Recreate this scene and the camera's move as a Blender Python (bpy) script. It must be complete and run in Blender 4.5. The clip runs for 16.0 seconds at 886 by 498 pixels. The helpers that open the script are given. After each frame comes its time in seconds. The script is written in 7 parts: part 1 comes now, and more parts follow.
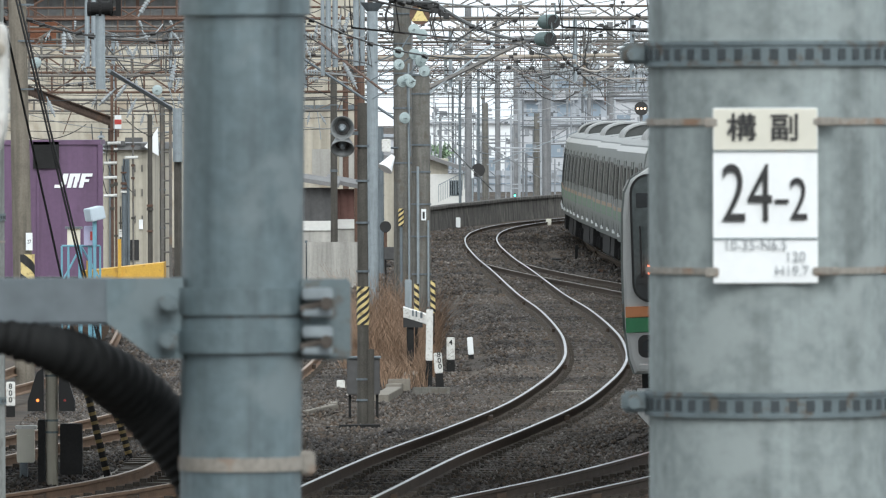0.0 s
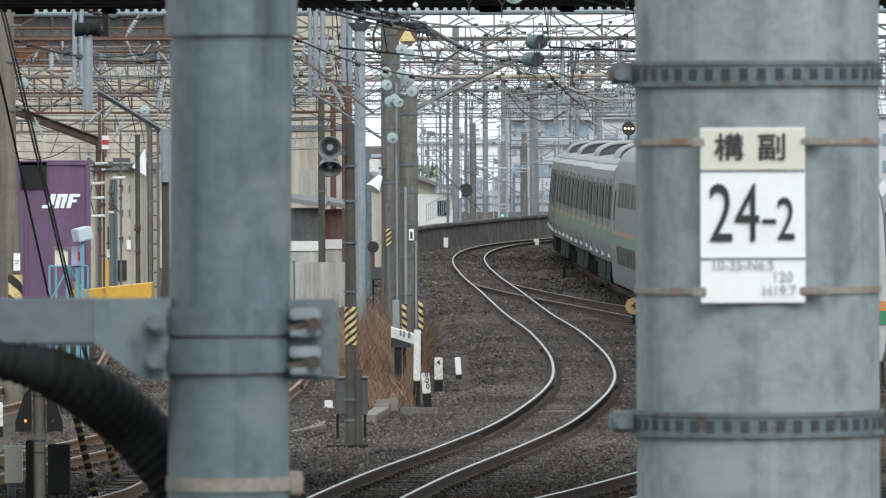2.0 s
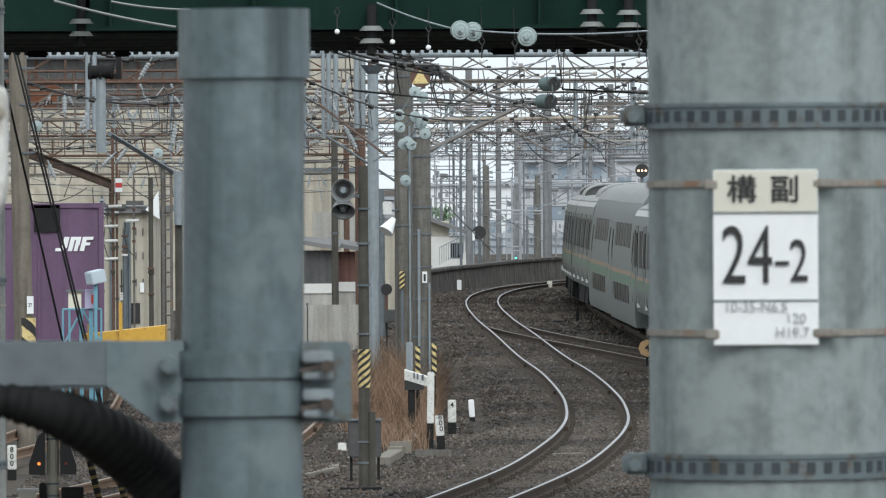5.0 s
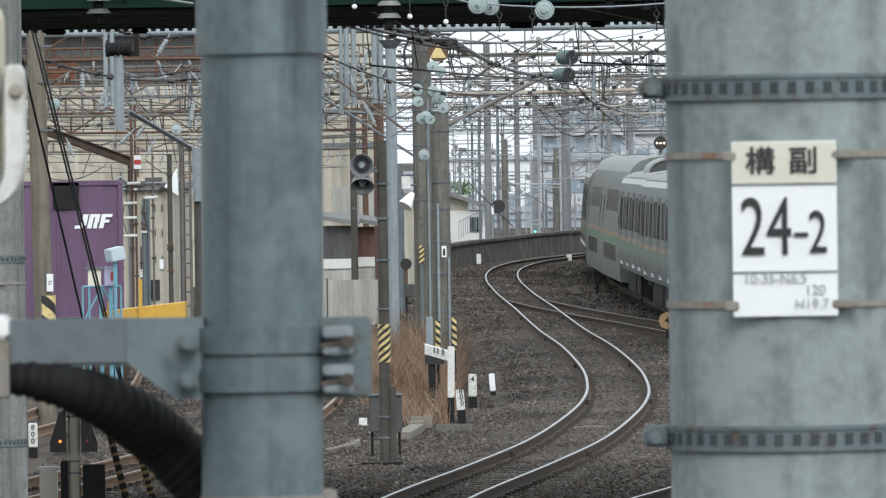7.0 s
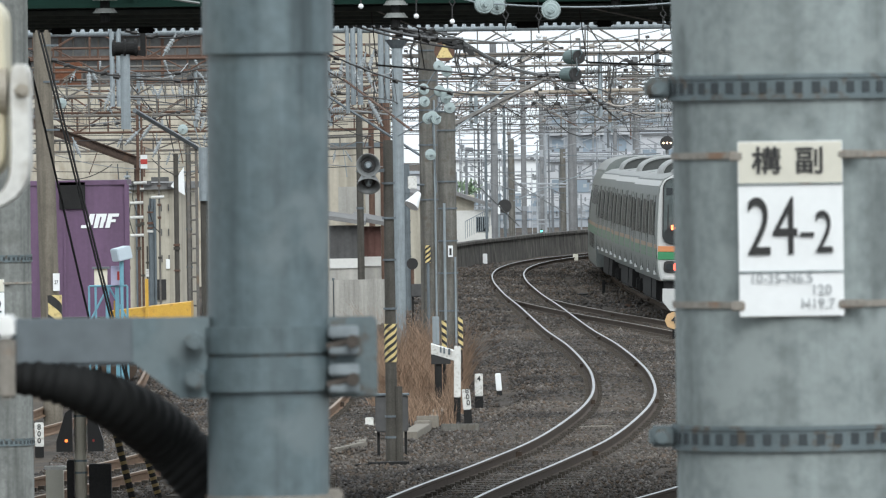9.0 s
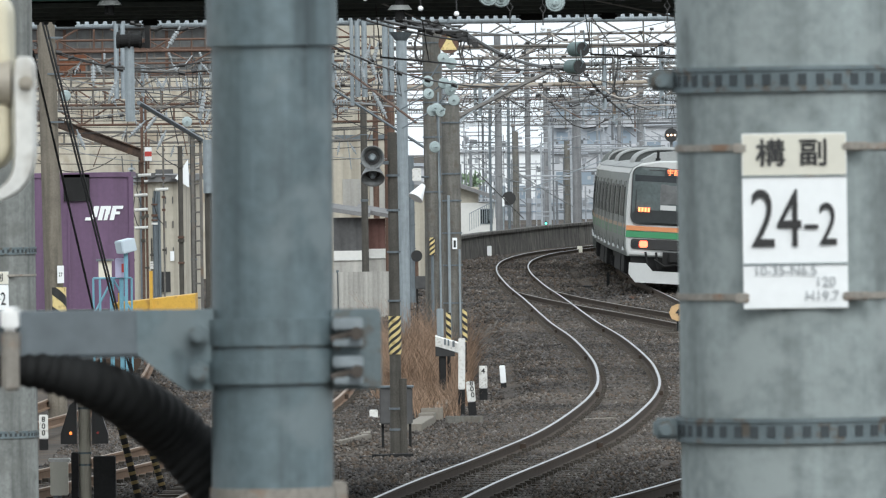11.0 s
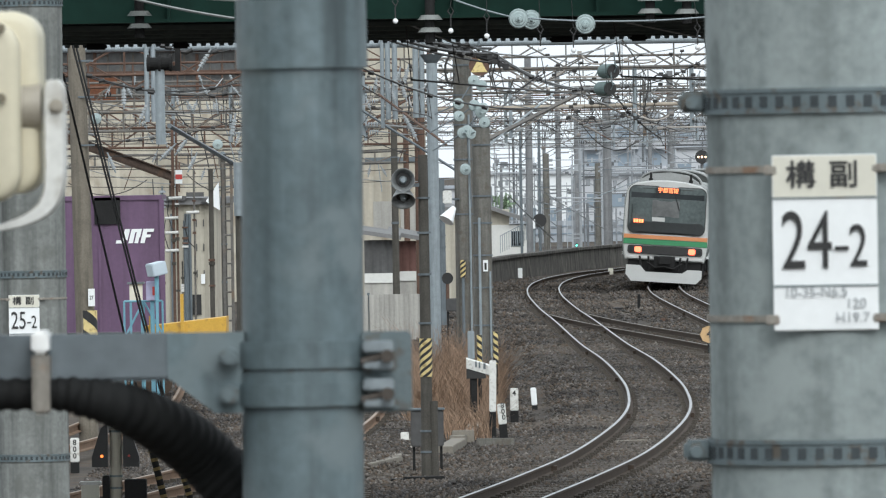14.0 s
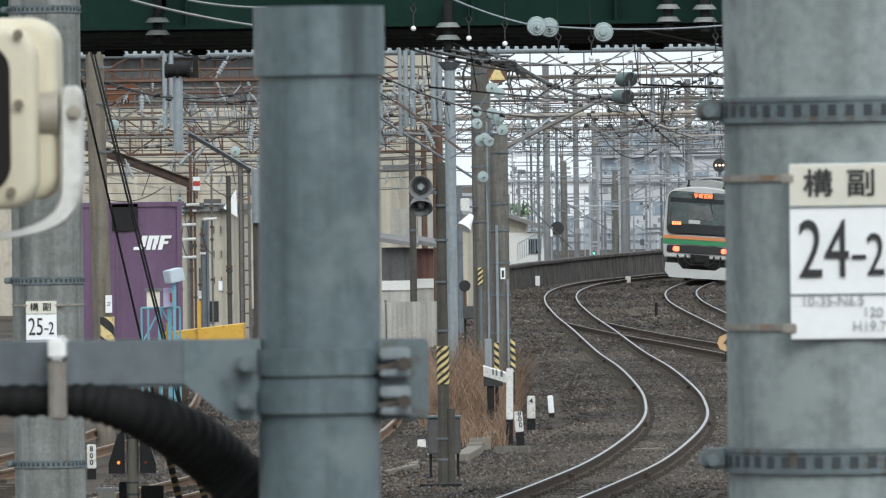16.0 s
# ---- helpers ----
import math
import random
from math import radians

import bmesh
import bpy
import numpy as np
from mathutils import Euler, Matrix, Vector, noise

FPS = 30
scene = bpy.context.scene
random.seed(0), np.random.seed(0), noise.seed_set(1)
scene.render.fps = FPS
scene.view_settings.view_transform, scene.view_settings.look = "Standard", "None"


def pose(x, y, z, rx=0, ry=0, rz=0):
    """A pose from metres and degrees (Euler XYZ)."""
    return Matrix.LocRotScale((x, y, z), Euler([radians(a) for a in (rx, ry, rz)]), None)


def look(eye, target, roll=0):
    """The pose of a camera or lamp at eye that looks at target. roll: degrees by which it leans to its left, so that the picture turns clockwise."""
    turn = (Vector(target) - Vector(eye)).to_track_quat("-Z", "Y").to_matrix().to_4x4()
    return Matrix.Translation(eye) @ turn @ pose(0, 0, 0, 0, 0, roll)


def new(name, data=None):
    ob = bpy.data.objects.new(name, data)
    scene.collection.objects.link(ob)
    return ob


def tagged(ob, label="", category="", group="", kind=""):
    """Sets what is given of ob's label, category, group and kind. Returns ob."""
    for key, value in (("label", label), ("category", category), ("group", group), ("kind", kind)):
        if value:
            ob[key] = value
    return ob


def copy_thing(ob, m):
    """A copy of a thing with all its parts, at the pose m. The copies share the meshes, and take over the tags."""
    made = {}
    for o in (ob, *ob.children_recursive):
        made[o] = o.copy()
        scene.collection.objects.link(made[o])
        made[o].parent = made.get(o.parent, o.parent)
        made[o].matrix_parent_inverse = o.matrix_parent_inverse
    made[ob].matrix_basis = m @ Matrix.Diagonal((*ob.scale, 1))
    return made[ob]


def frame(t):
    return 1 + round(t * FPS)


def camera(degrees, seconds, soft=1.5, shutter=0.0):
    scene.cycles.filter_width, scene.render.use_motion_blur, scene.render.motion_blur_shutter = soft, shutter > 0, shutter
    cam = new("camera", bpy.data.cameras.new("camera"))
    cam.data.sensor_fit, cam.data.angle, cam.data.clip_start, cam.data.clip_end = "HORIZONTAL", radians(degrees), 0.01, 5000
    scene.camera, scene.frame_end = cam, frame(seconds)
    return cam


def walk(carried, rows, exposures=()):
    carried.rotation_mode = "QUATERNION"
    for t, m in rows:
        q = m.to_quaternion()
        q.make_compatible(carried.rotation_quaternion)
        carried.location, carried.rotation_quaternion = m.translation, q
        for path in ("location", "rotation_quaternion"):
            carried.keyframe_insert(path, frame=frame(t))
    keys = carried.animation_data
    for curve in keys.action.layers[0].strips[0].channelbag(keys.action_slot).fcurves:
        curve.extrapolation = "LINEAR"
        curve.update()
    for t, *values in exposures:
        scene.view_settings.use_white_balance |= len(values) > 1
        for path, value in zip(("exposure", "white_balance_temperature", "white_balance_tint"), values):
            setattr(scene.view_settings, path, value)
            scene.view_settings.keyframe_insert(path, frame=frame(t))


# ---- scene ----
# camera: stands on the platform end and only trembles
cam = camera(5.61, 16.0, soft=1.2)
cam.data.dof.use_dof = True
cam.data.dof.focus_distance = 170.0
cam.data.dof.aperture_fstop = 65.0
EYE = (0.0, 0.0, 4.1)
SHAKE = (
    (0, 0.0000, -0.8308, 0.200), (0.5, -0.0566, -0.7895, 0.191), (1, -0.0989, -0.7570, 0.210),
    (1.5, -0.1011, -0.7466, 0.148), (2, -0.0785, -0.7038, 0.248), (2.5, 0.0243, -0.6700, 0.303),
    (3, 0.0358, -0.5220, 0.115), (5.5, 0.0185, -0.4341, 0.418), (6, 0.0452, -0.5265, 0.535),
    (6.5, 0.0742, -0.5768, 0.719), (7, 0.1234, -0.5967, 0.816), (7.5, 0.1154, -0.7722, 0.715),
    (8, 0.1555, -0.6475, 0.611), (8.5, 0.1459, -0.5924, 0.772), (11, 0.1913, -0.6471, 0.801),
    (11.5, 0.2045, -0.6300, 0.627), (12, 0.3264, -0.5727, 0.706), (12.5, 0.3213, -0.5812, 0.907),
    (13, 0.2990, -0.5558, 0.848), (13.5, 0.3199, -0.5408, 0.919), (14, 0.3854, -0.5025, 0.917),
    (14.5, 0.4071, -0.5399, 1.055), (15, 0.4289, -0.5117, 0.918), (15.5, 0.4710, -0.5258, 0.768),
    (16, 0.4974, -0.4533, 0.741))
walk(cam, [(t, pose(EYE[0] + 0.0002 * t, EYE[1], EYE[2], 90 + pitch, lean, yaw)) for t, yaw, pitch, lean in SHAKE],
     ((0, 0.28), (2.0, 0.16), (5.5, -0.04), (7.5, 0.16), (11, 0.16), (16, 0.03)))

# overcast daylight
world = bpy.data.worlds.new("overcast_sky")
scene.world = world
world.use_nodes = True
wn, wl = world.node_tree.nodes, world.node_tree.links
sky = wn.new("ShaderNodeTexSky")
sky.sky_type, sky.sun_disc = "NISHITA", False
sky.sun_elevation, sky.sun_rotation = radians(39), radians(166)
sky.dust_density = 4.0
grey = wn.new("ShaderNodeHueSaturation")
grey.inputs["Saturation"].default_value = 0.12
cloud = wn.new("ShaderNodeMixRGB")
cloud.inputs["Fac"].default_value = 0.75
cloud.inputs["Color2"].default_value = (7.9, 8.75, 9.35, 1)
wl.new(sky.outputs[0], grey.inputs["Color"])
wl.new(grey.outputs[0], cloud.inputs["Color1"])
wl.new(cloud.outputs[0], wn["Background"].inputs["Color"])
wn["Background"].inputs["Strength"].default_value = 0.15
sun = new("sun", bpy.data.lights.new("sun", "SUN"))
sun.data.energy, sun.data.angle, sun.data.color = 1.2, radians(30), (0.97, 1.0, 1.0)
sun.matrix_world = look((15, -60, 50), (0, 0, 0))


# ---- materials ----
def mat(name, base, rough=0.7, metal=0.0, vary=0.25, scale=6.0, bump=0.0, streak=0.0, spot=None, random_piece=0.0, stretch=(1, 1, 1)):
    """Colour with variation at two scales, optional vertical streaks, stains and relief."""
    m = bpy.data.materials.new(name)
    m.use_nodes = True
    n, l = m.node_tree.nodes, m.node_tree.links
    b = n["Principled BSDF"]
    b.inputs["Roughness"].default_value, b.inputs["Metallic"].default_value = rough, metal
    b.inputs["Specular IOR Level"].default_value = 0.2 if rough > 0.7 else 0.5
    co = n.new("ShaderNodeTexCoord")
    mp = n.new("ShaderNodeMapping")
    mp.inputs["Scale"].default_value = stretch
    l.new(co.outputs["Object"], mp.inputs["Vector"])
    def noise_at(sc, detail=6):
        t = n.new("ShaderNodeTexNoise")
        t.inputs["Scale"].default_value, t.inputs["Detail"].default_value = sc, detail
        l.new(mp.outputs[0], t.inputs["Vector"])
        return t
    big, fine = noise_at(scale), noise_at(scale * 9)
    rgb = n.new("ShaderNodeValToRGB")
    lo, hi = [max(0, c * (1 - vary)) for c in base], [min(1, c * (1 + vary)) for c in base]
    rgb.color_ramp.elements[0].position, rgb.color_ramp.elements[0].color = 0.3, (*lo, 1)
    rgb.color_ramp.elements[1].position, rgb.color_ramp.elements[1].color = 0.7, (*hi, 1)
    mx = n.new("ShaderNodeMath")
    mx.operation = "MULTIPLY_ADD"
    mx.inputs[1].default_value = 0.5
    half = n.new("ShaderNodeMath")
    half.operation = "MULTIPLY"
    half.inputs[1].default_value = 0.5
    l.new(fine.outputs["Fac"], half.inputs[0])
    l.new(big.outputs["Fac"], mx.inputs[0])
    l.new(half.outputs[0], mx.inputs[2])
    l.new(mx.outputs[0], rgb.inputs["Fac"])
    colour = rgb.outputs["Color"]
    def over(fac, col, c_in):
        k = n.new("ShaderNodeMixRGB")
        l.new(fac, k.inputs["Fac"])
        l.new(c_in, k.inputs["Color1"])
        k.inputs["Color2"].default_value = (*col, 1)
        return k.outputs["Color"]
    def band(sock, a, z, top):
        r = n.new("ShaderNodeMapRange")
        r.inputs["From Min"].default_value, r.inputs["From Max"].default_value, r.inputs["To Max"].default_value = a, z, top
        l.new(sock, r.inputs["Value"])
        return r.outputs[0]
    if streak:
        sm = n.new("ShaderNodeMapping")
        sm.inputs["Scale"].default_value = (1, 1, 0.06)
        l.new(co.outputs["Object"], sm.inputs["Vector"])
        st = n.new("ShaderNodeTexNoise")
        st.inputs["Scale"].default_value, st.inputs["Detail"].default_value = scale * 3, 4
        l.new(sm.outputs[0], st.inputs["Vector"])
        colour = over(band(st.outputs["Fac"], 0.48, 0.72, streak), [c * 0.35 for c in base], colour)
        colour = over(band(st.outputs["Fac"], 0.42, 0.25, streak), [min(1, c * 1.5) for c in base], colour)
    if spot:
        sp = noise_at(scale * 1.7, 8)
        colour = over(band(sp.outputs["Fac"], 0.54, 0.66, 0.85), spot, colour)
    if random_piece:
        oi = n.new("ShaderNodeNewGeometry")
        rr = n.new("ShaderNodeMapRange")
        rr.inputs["To Min"].default_value, rr.inputs["To Max"].default_value = 1 - random_piece, 1 + random_piece
        l.new(oi.outputs["Random Per Island"], rr.inputs["Value"])
        hs = n.new("ShaderNodeHueSaturation")
        l.new(rr.outputs[0], hs.inputs["Value"])
        l.new(colour, hs.inputs["Color"])
        colour = hs.outputs["Color"]
    l.new(colour, b.inputs["Base Color"])
    if bump:
        bp = n.new("ShaderNodeBump")
        bp.inputs["Strength"].default_value, bp.inputs["Distance"].default_value = bump, 0.02
        l.new(fine.outputs["Fac"], bp.inputs["Height"])
        l.new(bp.outputs[0], b.inputs["Normal"])
    return m


def glow(name, colour, strength):
    m = bpy.data.materials.new(name)
    m.use_nodes = True
    b = m.node_tree.nodes["Principled BSDF"]
    b.inputs["Base Color"].default_value = (*colour, 1)
    b.inputs["Emission Color"].default_value, b.inputs["Emission Strength"].default_value = (*colour, 1), strength
    return m


GALV = mat("galvanised_steel", (0.125, 0.168, 0.182), 0.5, 0.15, 0.3, 7, 0.0, streak=0.9, spot=(0.17, 0.21, 0.22))
GALV_L = mat("light_galvanised_steel", (0.26, 0.3, 0.32), 0.55, 0.1, 0.2, 9, 0.0, streak=0.3)
GALV_D = mat("weathered_steel_tube", (0.13, 0.155, 0.17), 0.6, 0.1, 0.25, 5, streak=0.4)
CONC = mat("pole_concrete", (0.248, 0.283, 0.28), 0.85, 0, 0.3, 6, 0.04, streak=0.5, spot=(0.3, 0.338, 0.333))
CONC_D = mat("old_pole_concrete", (0.16, 0.155, 0.14), 0.9, 0, 0.3, 4, 0.2, streak=0.6, spot=(0.13, 0.115, 0.095))
# Far poles: distance haze is put into the lighter bluish grey.
CONC_F = mat("hazed_pole_concrete", (0.21, 0.215, 0.22), 0.9, 0, 0.25, 2, streak=0.5)
WOODPOLE = mat("dark_pole", (0.085, 0.08, 0.07), 0.85, 0, 0.3, 5, 0.2, streak=0.4)
BANDSTEEL = mat("band_steel", (0.13, 0.165, 0.175), 0.6, 0.2, 0.2, 25, spot=(0.1, 0.08, 0.06))
BLACKRUB = mat("black_rubber", (0.0105, 0.011, 0.011), 0.75, 0, 0.3, 30)
WHITE = mat("white_enamel", (0.84, 0.86, 0.86), 0.4, 0, 0.04, 8)
CREAM = mat("cream_enamel", (0.66, 0.64, 0.55), 0.45, 0, 0.05, 8)
DIRTYWHITE = mat("weathered_white_paint", (0.68, 0.68, 0.65), 0.6, 0, 0.15, 12, spot=(0.45, 0.43, 0.39))
BEIGE = mat("beige_housing", (0.62, 0.57, 0.43), 0.45, 0, 0.05, 10)
BLACK = mat("black_paint", (0.02, 0.02, 0.02), 0.5, 0, 0.2, 10)
YELLOW = mat("yellow_paint", (0.7, 0.56, 0.25), 0.5, 0, 0.12, 10, spot=(0.35, 0.25, 0.1))
ORANGE = mat("orange_film", (0.6, 0.24, 0.1), 0.45, 0, 0.06, 3)
GREEN = mat("green_film", (0.04, 0.23, 0.1), 0.45, 0, 0.06, 3)
STAINLESS = mat("brushed_stainless", (0.165, 0.185, 0.178), 0.5, 0.3, 0.12, 2.0, streak=0.2)
ROOFGREY = mat("train_roof_grey", (0.28, 0.29, 0.285), 0.7, 0, 0.15, 2, spot=(0.25, 0.25, 0.24))
FACEWHITE = mat("train_face_panel", (0.5, 0.51, 0.5), 0.4, 0.1, 0.05, 3)
DARKGLASS = mat("dark_glass", (0.025, 0.03, 0.033), 0.08, 0, 0.2, 2)
CABGLASS = mat("cab_glass_with_reflection", (0.085, 0.105, 0.105), 0.12, 0, 0.35, 1.2)
CABDARK = mat("cab_console_shadow", (0.022, 0.026, 0.027), 0.3, 0, 0.3, 2)
GIRDERYELLOW = mat("loading_bridge_yellow", (0.62, 0.36, 0.05), 0.55, 0, 0.15, 4, spot=(0.4, 0.22, 0.05))
TRAINGLASS = mat("train_window_glass", (0.016, 0.02, 0.02), 0.35, 0, 0.2, 2)
TRAINGLASS.node_tree.nodes["Principled BSDF"].inputs["Specular IOR Level"].default_value = 0.06
# Side stripes: weathered film, with grazing-angle sheen also put into the muted colours.
SIDE_ORANGE = mat("muted_orange_film", (0.3, 0.2, 0.13), 0.5, 0.1, 0.1, 2)
SIDE_GREEN = mat("muted_green_film", (0.1, 0.19, 0.125), 0.5, 0.1, 0.1, 2)
UNDER = mat("underframe_black", (0.022, 0.022, 0.022), 0.9, 0, 0.3, 4)
RAILRUST = mat("rail_side_rust", (0.07, 0.052, 0.04), 0.8, 0.2, 0.3, 4)
RAILHEAD = mat("polished_rail_head", (0.36, 0.37, 0.385), 0.36, 0.9, 0.3, 1.1)
RUSTHEAD = mat("dull_rail_head", (0.27, 0.2, 0.145), 0.5, 0.5, 0.25, 3)
SLEEPER = mat("old_sleeper", (0.075, 0.065, 0.055), 0.9, 0, 0.35, 4, random_piece=0.3)
BALLAST = mat("ballast_bed", (0.066, 0.058, 0.05), 0.95, 0, 0.5, 1.2, 0.8, spot=(0.085, 0.06, 0.042))
STONE = mat("ballast_stone", (0.07, 0.065, 0.06), 0.92, 0, 0.3, 0.3)
RUST = mat("rusty_steel", (0.135, 0.085, 0.065), 0.85, 0.1, 0.4, 3)
BEAMGREY = mat("grey_beam_steel", (0.16, 0.152, 0.14), 0.75, 0.1, 0.3, 2, spot=(0.2, 0.15, 0.11))
BRIDGEGREEN = mat("bridge_green_paint", (0.006, 0.024, 0.018), 0.9, 0, 0.25, 0.7, streak=0.3)
BRIDGEDARK = mat("bridge_underside", (0.09, 0.11, 0.105), 0.9, 0, 0.3, 1)
PURPLE = mat("container_purple", (0.125, 0.07, 0.13), 0.55, 0, 0.14, 1.5, streak=0.35)
SIDING = mat("beige_siding", (0.5, 0.46, 0.38), 0.8, 0, 0.12, 0.8, streak=0.5, spot=(0.36, 0.3, 0.23))
SIDING2 = mat("cream_siding", (0.44, 0.41, 0.34), 0.8, 0, 0.1, 1.0, streak=0.45)
GREYPANE = mat("dusty_pane", (0.115, 0.12, 0.12), 0.35, 0, 0.4, 0.8)
FENCEGREY = mat("fence_panel_grey", (0.4, 0.39, 0.36), 0.8, 0, 0.12, 1.5, streak=0.4)
WALLCONC = mat("stained_concrete_wall", (0.1, 0.094, 0.086), 0.9, 0, 0.4, 0.8, 0.3, streak=0.95, spot=(0.16, 0.15, 0.135))
ROOFTILE = mat("grey_roof", (0.2, 0.2, 0.2), 0.85, 0, 0.2, 1.5)
HOUSEWHITE = mat("house_white", (0.68, 0.68, 0.65), 0.8, 0, 0.08, 1)
DARKSHED = mat("dark_shed_siding", (0.1, 0.1, 0.1), 0.8, 0, 0.2, 1, streak=0.3)
BROWNSHED = mat("brown_shed_siding", (0.13, 0.07, 0.06), 0.8, 0, 0.2, 1, streak=0.3)
# FARBLUE, FARPALE and FARDARK carry distance haze in their pale bluish colours.
FARBLUE = mat("far_haze_blue", (0.36, 0.39, 0.425), 0.9, 0, 0.05, 0.05)
FARPALE = mat("far_haze_pale", (0.5, 0.515, 0.54), 0.9, 0, 0.05, 0.05)
FARWHITE = mat("bright_sky_white", (0.8, 0.82, 0.83), 0.9, 0, 0.04, 0.1)
# Porcelain greyed in colour for the shade under the bridge.
SHADEWHITE = mat("bridge_shaded_porcelain", (0.2, 0.21, 0.2), 0.4, 0, 0.2, 10)
FARDARK = mat("far_window_haze_blue", (0.22, 0.275, 0.325), 0.6, 0, 0.1, 0.1)
DRYGRASS = mat("dry_grass", (0.25, 0.168, 0.115), 0.9, 0, 0.35, 2, random_piece=0.6)
LEAF = mat("distant_leaf", (0.2, 0.28, 0.18), 0.9, 0, 0.3, 1, random_piece=0.3)
CERAMIC = mat("white_porcelain", (0.26, 0.285, 0.295), 0.25, 0, 0.1, 10)
GLASSDISC = mat("pale_glass_disc", (0.34, 0.41, 0.41), 0.2, 0, 0.1, 10)
WIRE = mat("dark_wire", (0.05, 0.05, 0.05), 0.6, 0.4, 0.2, 1)
WIREGREY = mat("grey_wire", (0.25, 0.26, 0.26), 0.5, 0.5, 0.2, 1)
BLUEFRAME = mat("pale_blue_frame", (0.16, 0.36, 0.45), 0.6, 0, 0.1, 4)
RED = mat("red_paint", (0.5, 0.05, 0.04), 0.5, 0, 0.1, 4)
TAPE = mat("aged_tape", (0.25, 0.23, 0.2), 0.7, 0, 0.35, 14, spot=(0.22, 0.13, 0.08))
REDLAMP = glow("red_tail_glow", (1.0, 0.12, 0.06), 4.0)
LEDRED = glow("led_orange_glow", (1.0, 0.22, 0.08), 3.0)
AMBER = glow("amber_lamp_glow", (1.0, 0.25, 0.05), 1.6)
WARMLAMP = glow("warm_lamp_glow", (1.0, 0.68, 0.45), 2.2)
GREENLAMP = glow("green_lamp_glow", (0.1, 0.9, 0.6), 4.0)


def colour_by_piece(m, steps):
    """Give each loose piece of a joined mesh one of several colours, kept patchy by the material's own noise."""
    n, l = m.node_tree.nodes, m.node_tree.links
    geo, ramp, mix = n.new("ShaderNodeNewGeometry"), n.new("ShaderNodeValToRGB"), n.new("ShaderNodeMixRGB")
    ramp.color_ramp.interpolation = "CONSTANT"
    while len(ramp.color_ramp.elements) < len(steps):
        ramp.color_ramp.elements.new(0.5)
    for e, (at, c) in zip(ramp.color_ramp.elements, steps):
        e.position, e.color = at, (*c, 1)
    l.new(geo.outputs["Random Per Island"], ramp.inputs["Fac"])
    old = n["Principled BSDF"].inputs["Base Color"].links[0].from_socket
    mix.inputs["Fac"].default_value = 0.7
    l.new(old, mix.inputs["Color1"])
    l.new(ramp.outputs["Color"], mix.inputs["Color2"])
    l.new(mix.outputs["Color"], n["Principled BSDF"].inputs["Base Color"])


colour_by_piece(STONE, ((0.0, (0.036, 0.033, 0.031)), (0.2, (0.06, 0.053, 0.046)), (0.45, (0.095, 0.073, 0.056)), (0.66, (0.105, 0.1, 0.096)), (0.88, (0.15, 0.143, 0.137)), (0.975, (0.22, 0.21, 0.2))))


def patches(m, scale, lo, hi, warm):
    """Broad stains over a bed of loose pieces: oily dark to dusty brown."""
    n, l = m.node_tree.nodes, m.node_tree.links
    co, t, ramp, mul = n.new("ShaderNodeTexCoord"), n.new("ShaderNodeTexNoise"), n.new("ShaderNodeValToRGB"), n.new("ShaderNodeMixRGB")
    t.inputs["Scale"].default_value, t.inputs["Detail"].default_value = scale, 5
    l.new(co.outputs["Object"], t.inputs["Vector"])
    l.new(t.outputs["Fac"], ramp.inputs["Fac"])
    ramp.color_ramp.elements[0].position, ramp.color_ramp.elements[0].color = 0.36, (lo, lo, lo * 1.03, 1)
    ramp.color_ramp.elements[1].position, ramp.color_ramp.elements[1].color = 0.64, (hi * warm, hi, hi / warm, 1)
    mul.blend_type = "MULTIPLY"
    mul.inputs["Fac"].default_value = 1
    base = n["Principled BSDF"].inputs["Base Color"]
    l.new(base.links[0].from_socket, mul.inputs["Color1"])
    l.new(ramp.outputs["Color"], mul.inputs["Color2"])
    l.new(mul.outputs["Color"], base)


patches(STONE, 0.16, 0.68, 1.35, 1.06)
patches(BALLAST, 0.16, 0.68, 1.35, 1.06)
BOLT_AND_SHADOW = mat("bolt_and_shadow_brown", (0.075, 0.062, 0.052), 0.7, 0.2, 0.3, 30)
BAND_HOLE = mat("band_hole_shadow", (0.055, 0.065, 0.07), 0.8)


# ---- mesh helpers ----
def part(name, bm, material, parent=None, label="", smooth=False):
    me = bpy.data.meshes.new(name)
    if smooth:
        for f in bm.faces:
            f.smooth = True
    bm.to_mesh(me)
    bm.free()
    me.materials.append(material)
    ob = new(name, me)
    if parent is not None:
        ob.parent = parent
    if label:
        ob["label"] = label
    return ob


def thing(name, label, category, at=(0, 0, 0), group="", kind=""):
    ob = new(name)
    ob.location = at
    return tagged(ob, label, category, group, kind)


def box(bm, lo, hi, m=None, bevel=0.0):
    """An axis-aligned block from corner to corner, moved by m."""
    size = [abs(h - a) for a, h in zip(lo, hi)]
    mid = [(a + h) / 2 for a, h in zip(lo, hi)]
    t = (m or Matrix()) @ Matrix.Translation(mid) @ Matrix.Diagonal((*size, 1))
    got = bmesh.ops.create_cube(bm, size=1, matrix=t)
    if bevel > 0.018:
        edges = {e for v in got["verts"] for e in v.link_edges}
        bmesh.ops.bevel(bm, geom=list(edges), offset=bevel, segments=5, affect="EDGES")
    elif bevel:
        edges = {e for v in got["verts"] for e in v.link_edges}
        bmesh.ops.bevel(bm, geom=list(edges), offset=bevel, segments=2, affect="EDGES")
    return bm


